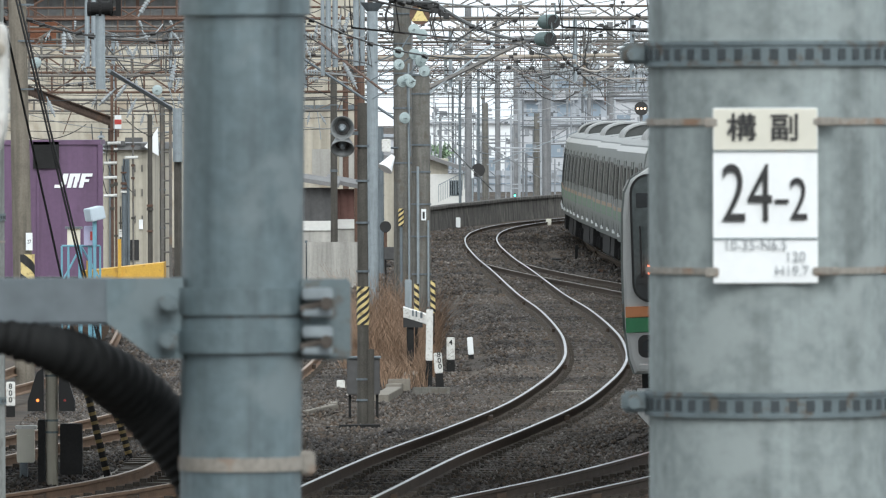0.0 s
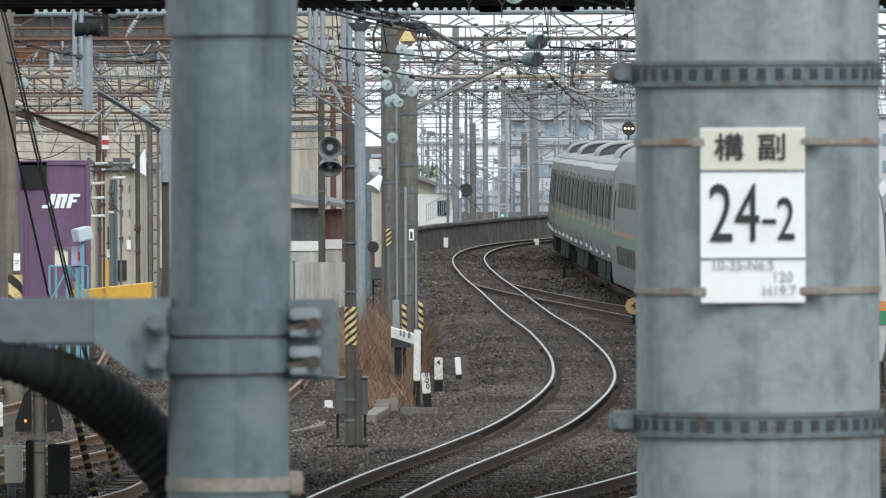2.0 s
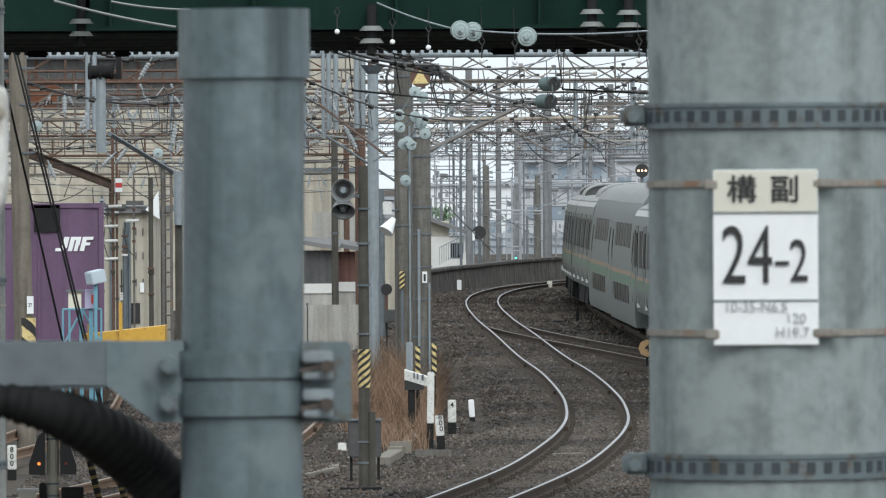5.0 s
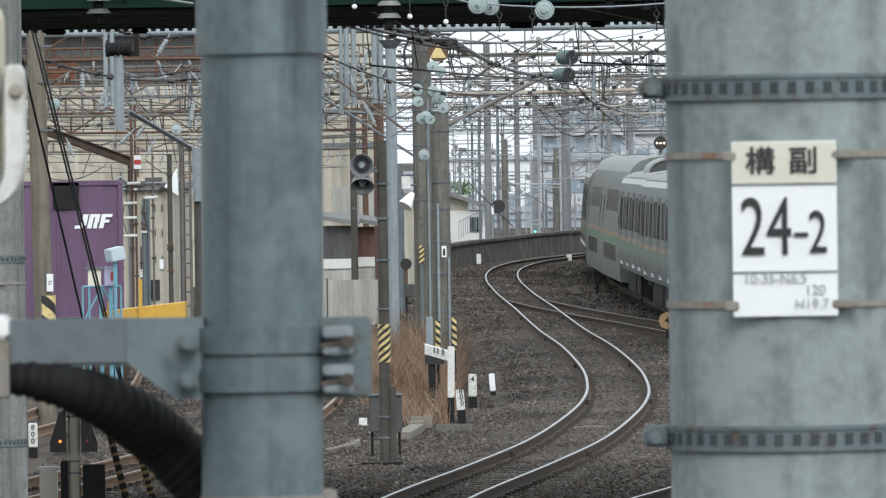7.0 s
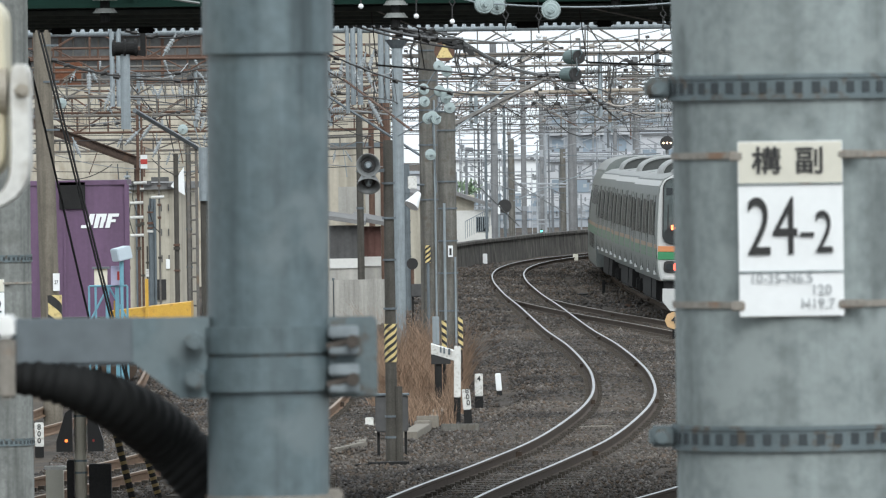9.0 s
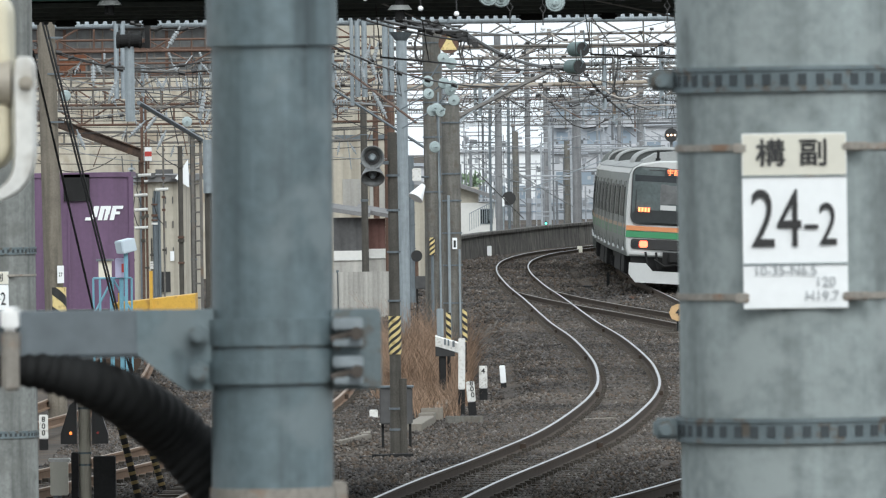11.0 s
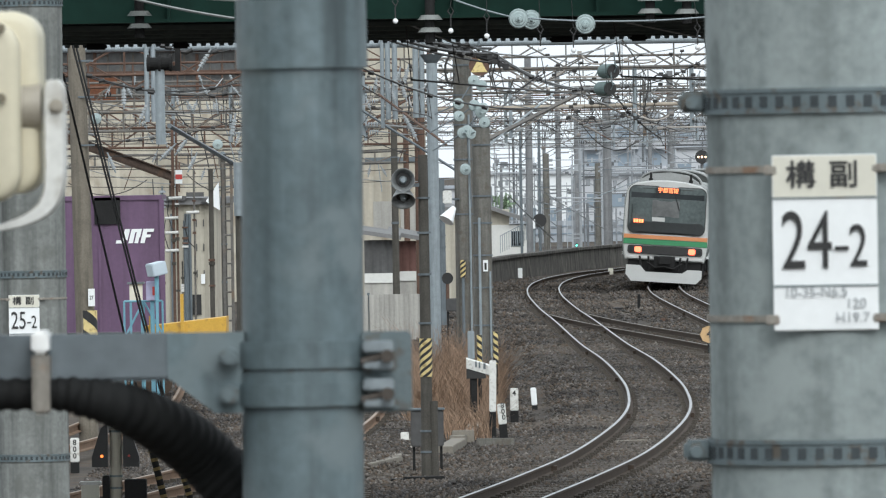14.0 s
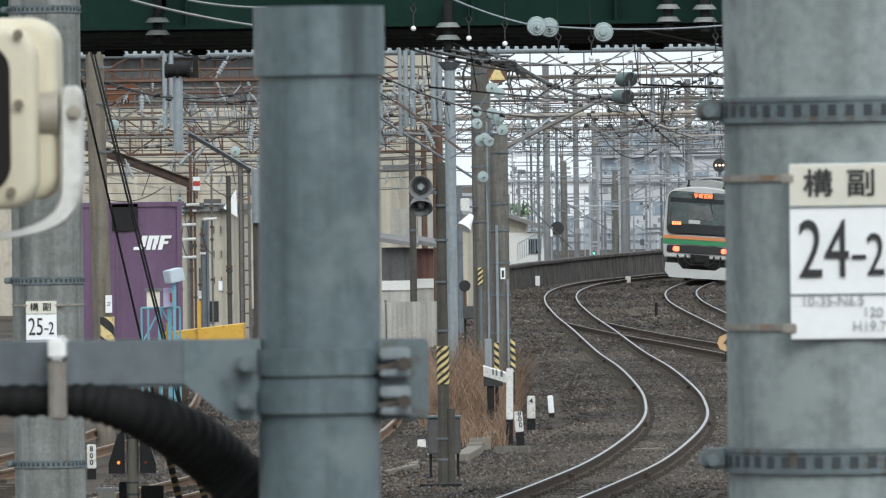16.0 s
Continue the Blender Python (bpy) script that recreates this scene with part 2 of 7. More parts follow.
def rod(bm, a, b, r0, r1=None, seg=8):
    a, b = Vector(a), Vector(b)
    d = b - a
    if d.length < 1e-6:
        return bm
    t = Matrix.Translation((a + b) / 2) @ d.to_track_quat("Z", "Y").to_matrix().to_4x4()
    bmesh.ops.create_cone(bm, cap_ends=True, segments=seg, radius1=r0, radius2=r0 if r1 is None else r1, depth=d.length, matrix=t)
    return bm


def ring(bm, centre, r_in, r_out, h, seg=40):
    """A band round an upright pole."""
    c = Vector(centre)
    rows = []
    for i in range(seg):
        a = 2 * math.pi * i / seg
        u = Vector((math.cos(a), math.sin(a), 0))
        rows.append([bm.verts.new(c + u * r + Vector((0, 0, z))) for r, z in ((r_in, -h / 2), (r_out, -h / 2), (r_out, h / 2), (r_in, h / 2))])
    for i in range(seg):
        p, q = rows[i], rows[(i + 1) % seg]
        for k in range(4):
            bm.faces.new((p[k], q[k], q[(k + 1) % 4], p[(k + 1) % 4]))
    return bm


def sweep(bm, points, profile, closed=True):
    """Sweep a profile of (side, up) along points, upright."""
    pts = [Vector(p) for p in points]
    rows = []
    for i, p in enumerate(pts):
        d = (pts[min(i + 1, len(pts) - 1)] - pts[max(i - 1, 0)])
        d.z = 0
        d.normalize()
        side = Vector((d.y, -d.x, 0))
        rows.append([bm.verts.new(p + side * u + Vector((0, 0, v))) for u, v in profile])
    k = len(profile)
    for a, b in zip(rows, rows[1:]):
        for j in range(k if closed else k - 1):
            bm.faces.new((a[j], a[(j + 1) % k], b[(j + 1) % k], b[j]))
    if closed:
        bm.faces.new(rows[0])
        bm.faces.new(rows[-1][::-1])
    return bm


def tube(bm, points, r, seg=6):
    """A round tube through points."""
    pts = [Vector(p) for p in points]
    rows = []
    for i, p in enumerate(pts):
        d = (pts[min(i + 1, len(pts) - 1)] - pts[max(i - 1, 0)]).normalized()
        ref = Vector((0, 0, 1)) if abs(d.z) < 0.9 else Vector((1, 0, 0))
        u = d.cross(ref).normalized()
        v = u.cross(d)
        rr = r(i) if callable(r) else r
        rows.append([bm.verts.new(p + (u * math.cos(2 * math.pi * j / seg) + v * math.sin(2 * math.pi * j / seg)) * rr) for j in range(seg)])
    for a, b in zip(rows, rows[1:]):
        for j in range(seg):
            bm.faces.new((a[j], a[(j + 1) % seg], b[(j + 1) % seg], b[j]))
    bm.faces.new(rows[0][::-1])
    bm.faces.new(rows[-1])
    return bm


def round_smooth(ob):
    """Smooth the round sides, keep the end edges sharp."""
    for f in ob.data.polygons:
        f.use_smooth = True
    ob.data.set_sharp_from_angle(angle=radians(40))
    return ob


def sag(a, b, drop, n=14):
    a, b = Vector(a), Vector(b)
    return [a.lerp(b, i / n) - Vector((0, 0, 4 * drop * (i / n) * (1 - i / n))) for i in range(n + 1)]


def writing(name, words, size, at, parent, material, turn=(90, 0, 0), label="", width=1.0, bold=0.0):
    cu = bpy.data.curves.new(name, "FONT")
    cu.body, cu.size, cu.align_x, cu.align_y, cu.extrude, cu.offset = words, size, "CENTER", "CENTER", 0.0006, bold
    cu.materials.append(material)
    ob = new(name, cu)
    ob.parent = parent
    ob.location, ob.rotation_euler = at, [radians(a) for a in turn]
    ob.scale = (width, 1, 1)
    if label:
        ob["label"] = label
    return ob


def glide(table, y):
    """X of a line at distance y: smooth through its points."""
    for i in range(len(table) - 1):
        if y <= table[i + 1][0] or i == len(table) - 2:
            break
    def slope(k):
        a, b = table[max(k - 1, 0)], table[min(k + 1, len(table) - 1)]
        return (b[1] - a[1]) / (b[0] - a[0])
    (y0, x0), (y1, x1) = table[i], table[i + 1]
    h = y1 - y0
    t = (y - y0) / h
    if t > 1 or t < 0:
        return (x1 + (y - y1) * slope(i + 1)) if t > 1 else x0 + (y - y0) * slope(i)
    return ((2 * t ** 3 - 3 * t ** 2 + 1) * x0 + (t ** 3 - 2 * t ** 2 + t) * h * slope(i)
            + (-2 * t ** 3 + 3 * t ** 2) * x1 + (t ** 3 - t ** 2) * h * slope(i + 1))

# ---- tracks and ground ----
MAIN = ((60, -4.2), (80, -2.75), (98, -1.28), (110, -0.34), (120, 0.61), (130, 1.45), (143, 2.18), (152, 2.53), (160, 2.69), (172, 2.76), (192, 2.6),
        (210, 2.27), (243, 1.84), (263, 1.54), (278, 1.38), (290, 1.28), (303, 1.26), (312, 1.32), (325, 1.56), (340, 2.2), (352, 3.15),
        (365, 4.8), (380, 7.0), (400, 10.3), (430, 15.8), (470, 24.2), (520, 37), (600, 62), (700, 100))
SIDE = ((60, -6.6), (80, -2.8), (90, -0.85), (97.4, 0.6), (103.5, 1.85), (110.9, 3.08), (118, 4.05), (128, 5.0), (140, 5.75), (155, 6.35), (170, 6.6),
        (190, 6.5), (210, 6.24), (228, 5.95), (248, 5.7), (270, 5.43), (290, 5.28), (305, 5.35), (318, 5.58), (328, 5.92), (340, 6.5), (353, 7.4),
        (366, 8.7), (380, 10.4), (400, 13.4), (430, 18.9), (470, 27.6), (520, 40.2), (600, 65.5), (700, 104))
CROSS = ((196, 5.9), (205, 5.25), (212, 4.72), (220, 4.1), (232, 3.12), (244, 2.28), (254, 1.7))
YARD = ((88, -9.0), (100, -7.2), (110, -5.92), (118, -5.0), (126, -4.08), (138, -3.2), (150, -2.8), (165, -2.75), (185, -3.2), (215, -4.4), (250, -6.4))
LEAD = ((88, -7.2), (96, -5.05), (101, -3.75), (106, -3.05), (113, -2.9), (130, -2.9), (146, -2.85))
OUTER = ((90, -13.5), (108, -10.6), (125, -8.4), (150, -6.6), (190, -7.2))

RAIL = ((-0.065, -0.15), (0.065, -0.15), (0.065, -0.135), (0.012, -0.12), (0.012, -0.045), (0.034, -0.033), (0.034, -0.004), (-0.034, -0.004), (-0.034, -0.033), (-0.012, -0.045), (-0.012, -0.12), (-0.065, -0.135))
HEAD = ((-0.022, -0.006), (0.022, -0.006), (0.022, -0.0005), (0.018, 0.001), (-0.018, 0.001), (-0.022, -0.0005))


def heading(table, y):
    return (glide(table, y + 0.5) - glide(table, y - 0.5))


def offset_line(table, y0, y1, side, step=2.0, z=0.0):
    n = max(2, int((y1 - y0) / step))
    out = []
    for i in range(n + 1):
        y = y0 + (y1 - y0) * i / n
        k = heading(table, y)
        s = math.hypot(1, k)
        out.append((glide(table, y) + side / s, y - side * k / s, z))
    return out


def sleeper_mesh():
    bm = box(bmesh.new(), (-1.05, -0.11, -0.3), (1.05, 0.11, -0.158))
    for x in (-0.645, -0.425, 0.425, 0.645):
        box(bm, (x - 0.04, -0.05, -0.158), (x + 0.04, 0.05, -0.11))
    me = bpy.data.meshes.new("sleeper")
    bm.to_mesh(me)
    bm.free()
    me.materials.append(SLEEPER)
    return me


SLEEPER_MESH = sleeper_mesh()


DULLHEAD = mat("brown_rail_head", (0.17, 0.14, 0.115), 0.45, 0.5, 0.25, 3)
RUSTSIDE = mat("bright_rail_rust", (0.19, 0.125, 0.085), 0.85, 0.1, 0.3, 3)


def track(label, table, y0, y1, head, sleepers=0):
    ob = thing("railway_track", label, "railway track", kind="structure")
    for side in (-0.535, 0.535):
        line = offset_line(table, y0, y1, side)
        rail = part("rail", sweep(bmesh.new(), line, RAIL), RUSTSIDE if "yard" in label else RAILRUST, ob)
        part("rail_head", sweep(bmesh.new(), line, HEAD), head, rail, "worn running surface of the rail")
        bm = bmesh.new()
        for x, y, z in line[5::13]:
            box(bm, (x - 0.07, y - 0.25, -0.12), (x + 0.07, y + 0.25, -0.05))
        part("fishplate", bm, RAILRUST, ob)
    y = y0
    for i in range(sleepers):
        k = heading(table, y)
        s = new("sleeper", SLEEPER_MESH)
        s.parent = ob
        s.location = (glide(table, y), y, random.uniform(-0.012, 0.012))
        s.rotation_euler = (0, 0, -math.atan(k) + random.uniform(-0.02, 0.02))
        y += 0.62
    return ob


track("main line track with shining worn rails curving through ballast", MAIN, 90, 460, RAILHEAD, 300)
track("second line track on which the train runs, shining rails", SIDE, 90, 460, RAILHEAD, 260)
track("crossover track with dull brown rails between two lines", CROSS, 196, 254, DULLHEAD, 60)
track("rusty yard track on brown sleepers beside dry grass", YARD, 90, 215, RUSTHEAD, 110)
track("rusty lead track joining the yard track", LEAD, 90, 144, RUSTHEAD, 50)
track("outer rusty yard track under the signal", OUTER, 92, 180, RUSTHEAD, 60)


def ground_height(x, y):
    h = -0.32
    for table, w in ((MAIN, 1.7), (SIDE, 1.7), (YARD, 1.5)):
        d = abs(x - glide(table, y))
        h = max(h, -0.175 - max(0.0, d - w) * 0.35)
    return max(h, -0.32)


def make_ground():
    bm = bmesh.new()
    xs = [-3000, -400, -60, -25] + [-14 + 0.4 * i for i in range(70)] + [25, 60, 400, 3000]
    ys = [-200, 0, 60, 86] + [90 + 1.6 * i for i in range(180)] + [400, 450, 600, 1200, 5000]
    grid = []
    for y in ys:
        row = []
        for x in xs:
            z = ground_height(x, y) if -14 <= x <= 14 and 88 < y < 400 else -0.32
            z += noise.noise((x * 0.9, y * 0.35, 0)) * 0.03 + noise.noise((x * 0.22, y * 0.05, 3)) * 0.03
            row.append(bm.verts.new((x, y, z)))
        grid.append(row)
    for a, b in zip(grid, grid[1:]):
        for i in range(len(xs) - 1):
            bm.faces.new((a[i], a[i + 1], b[i + 1], b[i]))
    ob = part("ground", bm, BALLAST, smooth=True)
    tagged(ob, "dark brown-grey ballast and dirt of the railway yard", "ground", kind="structure")


make_ground()


YS = np.arange(85.0, 400.0, 0.5)


def xs_of(table, y):
    return np.interp(y, YS, [glide(table, v) for v in YS])


def make_stones(count, y0, y1, size, seed):
    gen = np.random.default_rng(seed)
    y = y0 + (y1 - y0) * gen.random(count)
    mid = xs_of(MAIN, y)
    half = 0.045 * y + 1
    x = np.clip(mid * 0.5, -3, 3) + (gen.random(count) - 0.5) * 2 * np.minimum(half, 8.5)
    z = np.full(count, -0.32)
    keep = np.ones(count, bool)
    for table, w in ((MAIN, 1.7), (SIDE, 1.7), (YARD, 1.5)):
        d = np.abs(x - xs_of(table, y))
        z = np.maximum(z, -0.175 - np.maximum(0, d - w) * 0.35)
        keep &= np.abs(d - 0.535) > 0.1
    x, y, z = x[keep], y[keep], z[keep]
    n = len(x)
    base = np.array([(1, 0, 0), (-1, 0, 0), (0, 1, 0), (0, -1, 0), (0, 0, 1), (0, 0, -1)], float)
    tri = np.array([(0, 2, 4), (2, 1, 4), (1, 3, 4), (3, 0, 4), (2, 0, 5), (1, 2, 5), (3, 1, 5), (0, 3, 5)])
    r = size * (0.5 + 0.8 * gen.random((n, 1, 1)) ** 1.5) * (0.7 + 0.6 * gen.random((n, 6, 1)))
    v = base[None] * r + gen.normal(0, size * 0.15, (n, 6, 3))
    v[:, :, 2] *= 0.8
    a = gen.random(n) * 6.28
    c, s = np.cos(a)[:, None], np.sin(a)[:, None]
    vx, vy = v[:, :, 0] * c - v[:, :, 1] * s, v[:, :, 0] * s + v[:, :, 1] * c
    v = np.stack([vx + x[:, None], vy + y[:, None], v[:, :, 2] + (z + size * (0.1 + 0.35 * gen.random(n)))[:, None]], -1)
    faces = (tri[None] + 6 * np.arange(n)[:, None, None]).reshape(-1)
    me = bpy.data.meshes.new("ballast_stones")
    me.vertices.add(n * 6)
    me.vertices.foreach_set("co", v.reshape(-1))
    me.loops.add(len(faces))
    me.loops.foreach_set("vertex_index", faces.astype(np.int32))
    me.polygons.add(len(faces) // 3)
    me.polygons.foreach_set("loop_start", np.arange(0, len(faces), 3, dtype=np.int32))
    me.update(calc_edges=True)
    me.validate()
    me.materials.append(STONE)
    tagged(new("ballast_stones", me), "loose broken grey-brown ballast stones round the tracks", "ballast", kind="stuff")


make_stones(100000, 92, 150, 0.034, 1)
make_stones(60000, 150, 215, 0.042, 2)
make_stones(45000, 215, 365, 0.055, 3)

# ---- the train ----
CAR = 20.0
BODY = ((-1.36, 0.86), (-1.42, 1.04), (-1.475, 1.5), (-1.475, 2.3), (-1.455, 2.9), (-1.42, 3.18), (-1.33, 3.36), (-1.1, 3.49), (-0.55, 3.59), (0, 3.62))
SEAMGREY = mat("door_seam_grey", (0.06, 0.065, 0.063), 0.6, 0.2, 0.2, 3)
UNITGREY = mat("roof_unit_grey", (0.3, 0.31, 0.305), 0.5, 0.1, 0.15, 1.5, spot=(0.2, 0.2, 0.19))
BODY = BODY + tuple((-x, z) for x, z in BODY[-2::-1])
TALL = ((-1.36, 0.42), (-1.4, 0.6), (-1.45, 1.4), (-1.45, 2.2), (-1.4, 2.9), (-1.34, 3.2), (-1.27, 3.45), (-1.15, 3.65), (-0.98, 3.79), (-0.75, 3.88), (-0.4, 3.95), (0, 3.97))
TALL = TALL + tuple((-x, z) for x, z in TALL[-2::-1])


def side_x(z, shape):
    half = [p for p in shape if p[0] <= 0]
    for (xa, za), (xb, zb) in zip(half, half[1:]):
        if za <= z <= zb:
            return xa + (xb - xa) * (z - za) / (zb - za)
    return half[0][0]


def skin(bm, shape, side, y0, y1, z0, z1, out, steps=2):
    """A thin panel lying on the car's side."""
    rows = []
    for i in range(steps + 1):
        z = z0 + (z1 - z0) * i / steps
        x = (abs(side_x(z, shape)) + out) * side
        rows.append((bm.verts.new((x, y0, z)), bm.verts.new((x, y1, z)), bm.verts.new((x - side * 0.03, y0, z)), bm.verts.new((x - side * 0.03, y1, z))))
    for a, b in zip(rows, rows[1:]):
        bm.faces.new((a[0], a[1], b[1], b[0]))
        bm.faces.new((a[0], b[0], b[2], a[2]))
        bm.faces.new((a[1], a[3], b[3], b[1]))
    bm.faces.new((rows[0][0], rows[0][2], rows[0][3], rows[0][1]))
    bm.faces.new((rows[-1][0], rows[-1][1], rows[-1][3], rows[-1][2]))
    return bm


def extrude_shape(bm, shape, y0, y1, scale0=1.0):
    a = [bm.verts.new((x * scale0, y0, z)) for x, z in shape]
    b = [bm.verts.new((x, y1, z)) for x, z in shape]
    k = len(shape)
    for i in range(k):
        bm.faces.new((a[i], b[i], b[(i + 1) % k], a[(i + 1) % k]))
    bm.faces.new(a[::-1])
    bm.faces.new(b)
    return bm


def bogie(ob, y):
    bm = bmesh.new()
    for s in (-1, 1):
        box(bm, (s * 1.02 - 0.09, y - 1.6, 0.45), (s * 1.02 + 0.09, y + 1.6, 0.7), bevel=0.03)
        for dy in (-1.05, 1.05):
            box(bm, (s * 1.1 - 0.1, y + dy - 0.17, 0.28), (s * 1.1 + 0.1, y + dy + 0.17, 0.62), bevel=0.03)
    box(bm, (-1.0, y - 0.25, 0.5), (1.0, y + 0.25, 0.85))
    b = part("bogie", bm, UNDER, ob)
    for dy in (-1.05, 1.05):
        w = bmesh.new()
        for s in (-1, 1):
            rod(w, (s * 0.52, y + dy, 0.43), (s * 0.65, y + dy, 0.43), 0.43, seg=20)
        rod(w, (-0.55, y + dy, 0.43), (0.55, y + dy, 0.43), 0.08)
        part("wheelset", w, RAILRUST, b, smooth=False)


def arch_points(w, high, m):
    """An arch across the roof: steep shoulders, flat crown."""
    out = []
    for j in range(m + 1):
        a = math.pi * j / m
        c, s = math.cos(a), math.sin(a)
        out.append((w * (abs(c) ** 0.8) * (1 if c > 0 else -1), high * s ** 0.75))
    return out


def roof_unit(ob, c, half, w, high, base):
    """An arched cooling unit with dark recessed ends under a pale shell."""
    m, bm = 16, bmesh.new()
    rows = []
    for t, k in ((-1, 0.98), (-0.97, 1.0), (0.0, 1.02), (0.97, 1.0), (1, 0.98)):
        rows.append([bm.verts.new((x, c + half * t, base + z * k)) for x, z in arch_points(w * (0.98 + 0.02 * k), high, m)])
    for a, b in zip(rows, rows[1:]):
        for j in range(m):
            bm.faces.new((a[j], b[j], b[j + 1], a[j + 1]))
    for r_, turn in ((rows[0], -1), (rows[-1], 1)):
        inner = [bm.verts.new((v.co.x * 0.965, v.co.y, base + (v.co.z - base) * 0.92)) for v in r_]
        for j in range(m):
            f = (r_[j], r_[j + 1], inner[j + 1], inner[j])
            bm.faces.new(f if turn < 0 else f[::-1])
    u = round_smooth(part("roof_unit", bm, UNITGREY, ob, "arched pale grey rooftop cooling unit"))
    for y in (c - half + 0.06, c + half - 0.06):
        e = bmesh.new()
        e.faces.new([e.verts.new((x * 0.985, y, base + z * 0.93)) for x, z in arch_points(w, high, m)])
        part("end_grille", e, SEAMGREY, u, "dark end grille")


def car(label, tall=False, tail=False):
    shape = TALL if tall else BODY
    h = CAR / 2 - 0.25
    ob = thing("train_car", label, "train car", group="cars of the train")
    y_tail = -h + (0.12 if tail else 0)
    round_smooth(part("body", extrude_shape(bmesh.new(), shape, y_tail, h), STAINLESS, ob, "brushed stainless steel body shell"))
    top = [p for p in shape if p[1] > 3.3]
    roof = [(x * 1.004, z + 0.012) for x, z in top]
    round_smooth(part("roof", extrude_shape(bmesh.new(), roof, y_tail + 0.02, h - 0.02), ROOFGREY, ob, "dull grey roof skin"))
    for s in (-1, 1):
        gaps = ((-8.2, -7.3), (7.3, 8.2)) if tall else ((-8.3, -6.9), (-3.25, -1.85), (1.75, 3.15), (6.8, 8.2))
        ends = [y_tail] + [v for g_ in gaps for v in g_] + [h]
        for a, b in zip(ends[::2], ends[1::2]):
            part("orange_stripe", skin(bmesh.new(), shape, s, a, b, 1.66, 1.76, 0.006, 1), SIDE_ORANGE, ob)
            part("green_stripe", skin(bmesh.new(), shape, s, a, b, 1.42, 1.66, 0.006, 1), SIDE_GREEN, ob)
        if tall:
            for y0 in (-5.6, -3.6, -1.6, 0.4, 2.4, 4.4):
                for z0, z1 in ((0.95, 1.4), (2.35, 2.95)):
                    part("window", skin(bmesh.new(), shape, s, y0, y0 + 1.5, z0, z1, 0.008), TRAINGLASS, ob)
            for y0 in (-8.2, 7.3):
                d = part("door", skin(bmesh.new(), shape, s, y0, y0 + 0.9, 1.05, 2.95, 0.012), STAINLESS, ob, "single-leaf stainless door")
                part("door_window", skin(bmesh.new(), shape, s, y0 + 0.2, y0 + 0.7, 2.0, 2.75, 0.018), TRAINGLASS, d)
            continue
        for c in (-7.6, -2.55, 2.45, 7.5):
            for k in (-0.66, 0.01):
                d = part("door", skin(bmesh.new(), shape, s, c + k, c + k + 0.65, 1.05, 2.98, 0.012), STAINLESS, ob, "plain stainless sliding door leaf")
                part("door_window", skin(bmesh.new(), shape, s, c + k + 0.12, c + k + 0.53, 1.98, 2.8, 0.02), TRAINGLASS, d)
            for k in (-0.71, 0.67):
                part("door_frame", skin(bmesh.new(), shape, s, c + k, c + k + 0.03, 1.06, 2.96, 0.018), SEAMGREY, ob)
            # White plates stand for the bright door-sill reflections along the car side.
            for z in (1.0, 1.84):
                part("step_plate" if z < 1.5 else "latch_plate", box(bmesh.new(), (s * 1.45 - 0.03, c - 0.66, z), (s * 1.45 + 0.065, c - 0.57, z + 0.1)), WHITE, ob, "small white plate for a bright reflection at the door")
            if c < -7:
                part("side_lamp", box(bmesh.new(), (s * 1.4 - 0.02, c - 0.1, 3.02), (s * 1.4 + 0.02, c + 0.1, 3.1)), BLACK, ob)
        for a, b in ((-5.95, -4.2), (-0.95, 0.85), (4.1, 5.85)):
            for wa, wb in ((a - 0.1, (a + b) / 2 - 0.12), ((a + b) / 2 + 0.12, b + 0.1)):
                part("window", skin(bmesh.new(), shape, s, wa, wb, 1.97, 2.85, 0.01), TRAINGLASS, ob)
        for a, b in ((-9.3, -8.55), (8.5, 9.3)):
            if not (tail and a < 0):
                part("window", skin(bmesh.new(), shape, s, a, b, 1.95, 2.85, 0.01), TRAINGLASS, ob)
    bogie(ob, -6.9)
    bogie(ob, 6.9)
    for y in (-6.9, 6.9):
        part("bogie_skirt", box(bmesh.new(), (-1.12, y - 1.75, 0.66), (1.12, y + 1.75, 1.0)), UNDER, ob)
    if not tall:
        for i, (a, b, w) in enumerate(((-5.1, -1.9, 1.3), (-1.88, 1.2, 1.32), (1.22, 5.1, 1.3))):
            part("equipment_box", box(bmesh.new(), (-w, a, 0.32), (w, b, 0.98), bevel=0.03), UNDER, ob)
        roof_unit(ob, 0.0, 2.0, 1.1, 0.55, 3.42)
        for c in (-6.0, 6.0):
            part("roof_vent", box(bmesh.new(), (-0.5, c - 0.5, 3.5), (0.5, c + 0.5, 3.76), bevel=0.06), UNITGREY, ob, "low grey roof ventilator")
        for s in (-1, 1):
            part("cantrail", skin(bmesh.new(), shape, s, y_tail + 0.02, h - 0.02, 3.2, 3.34, 0.02), FACEWHITE, ob, "bright rain gutter along the roof edge")
    part("coupling_hood", box(bmesh.new(), (-0.75, h, 1.0), (0.75, h + 0.24, 3.2)), UNDER, ob, "black gangway bellows")
    if tail:
        face(ob, -h)
    return ob


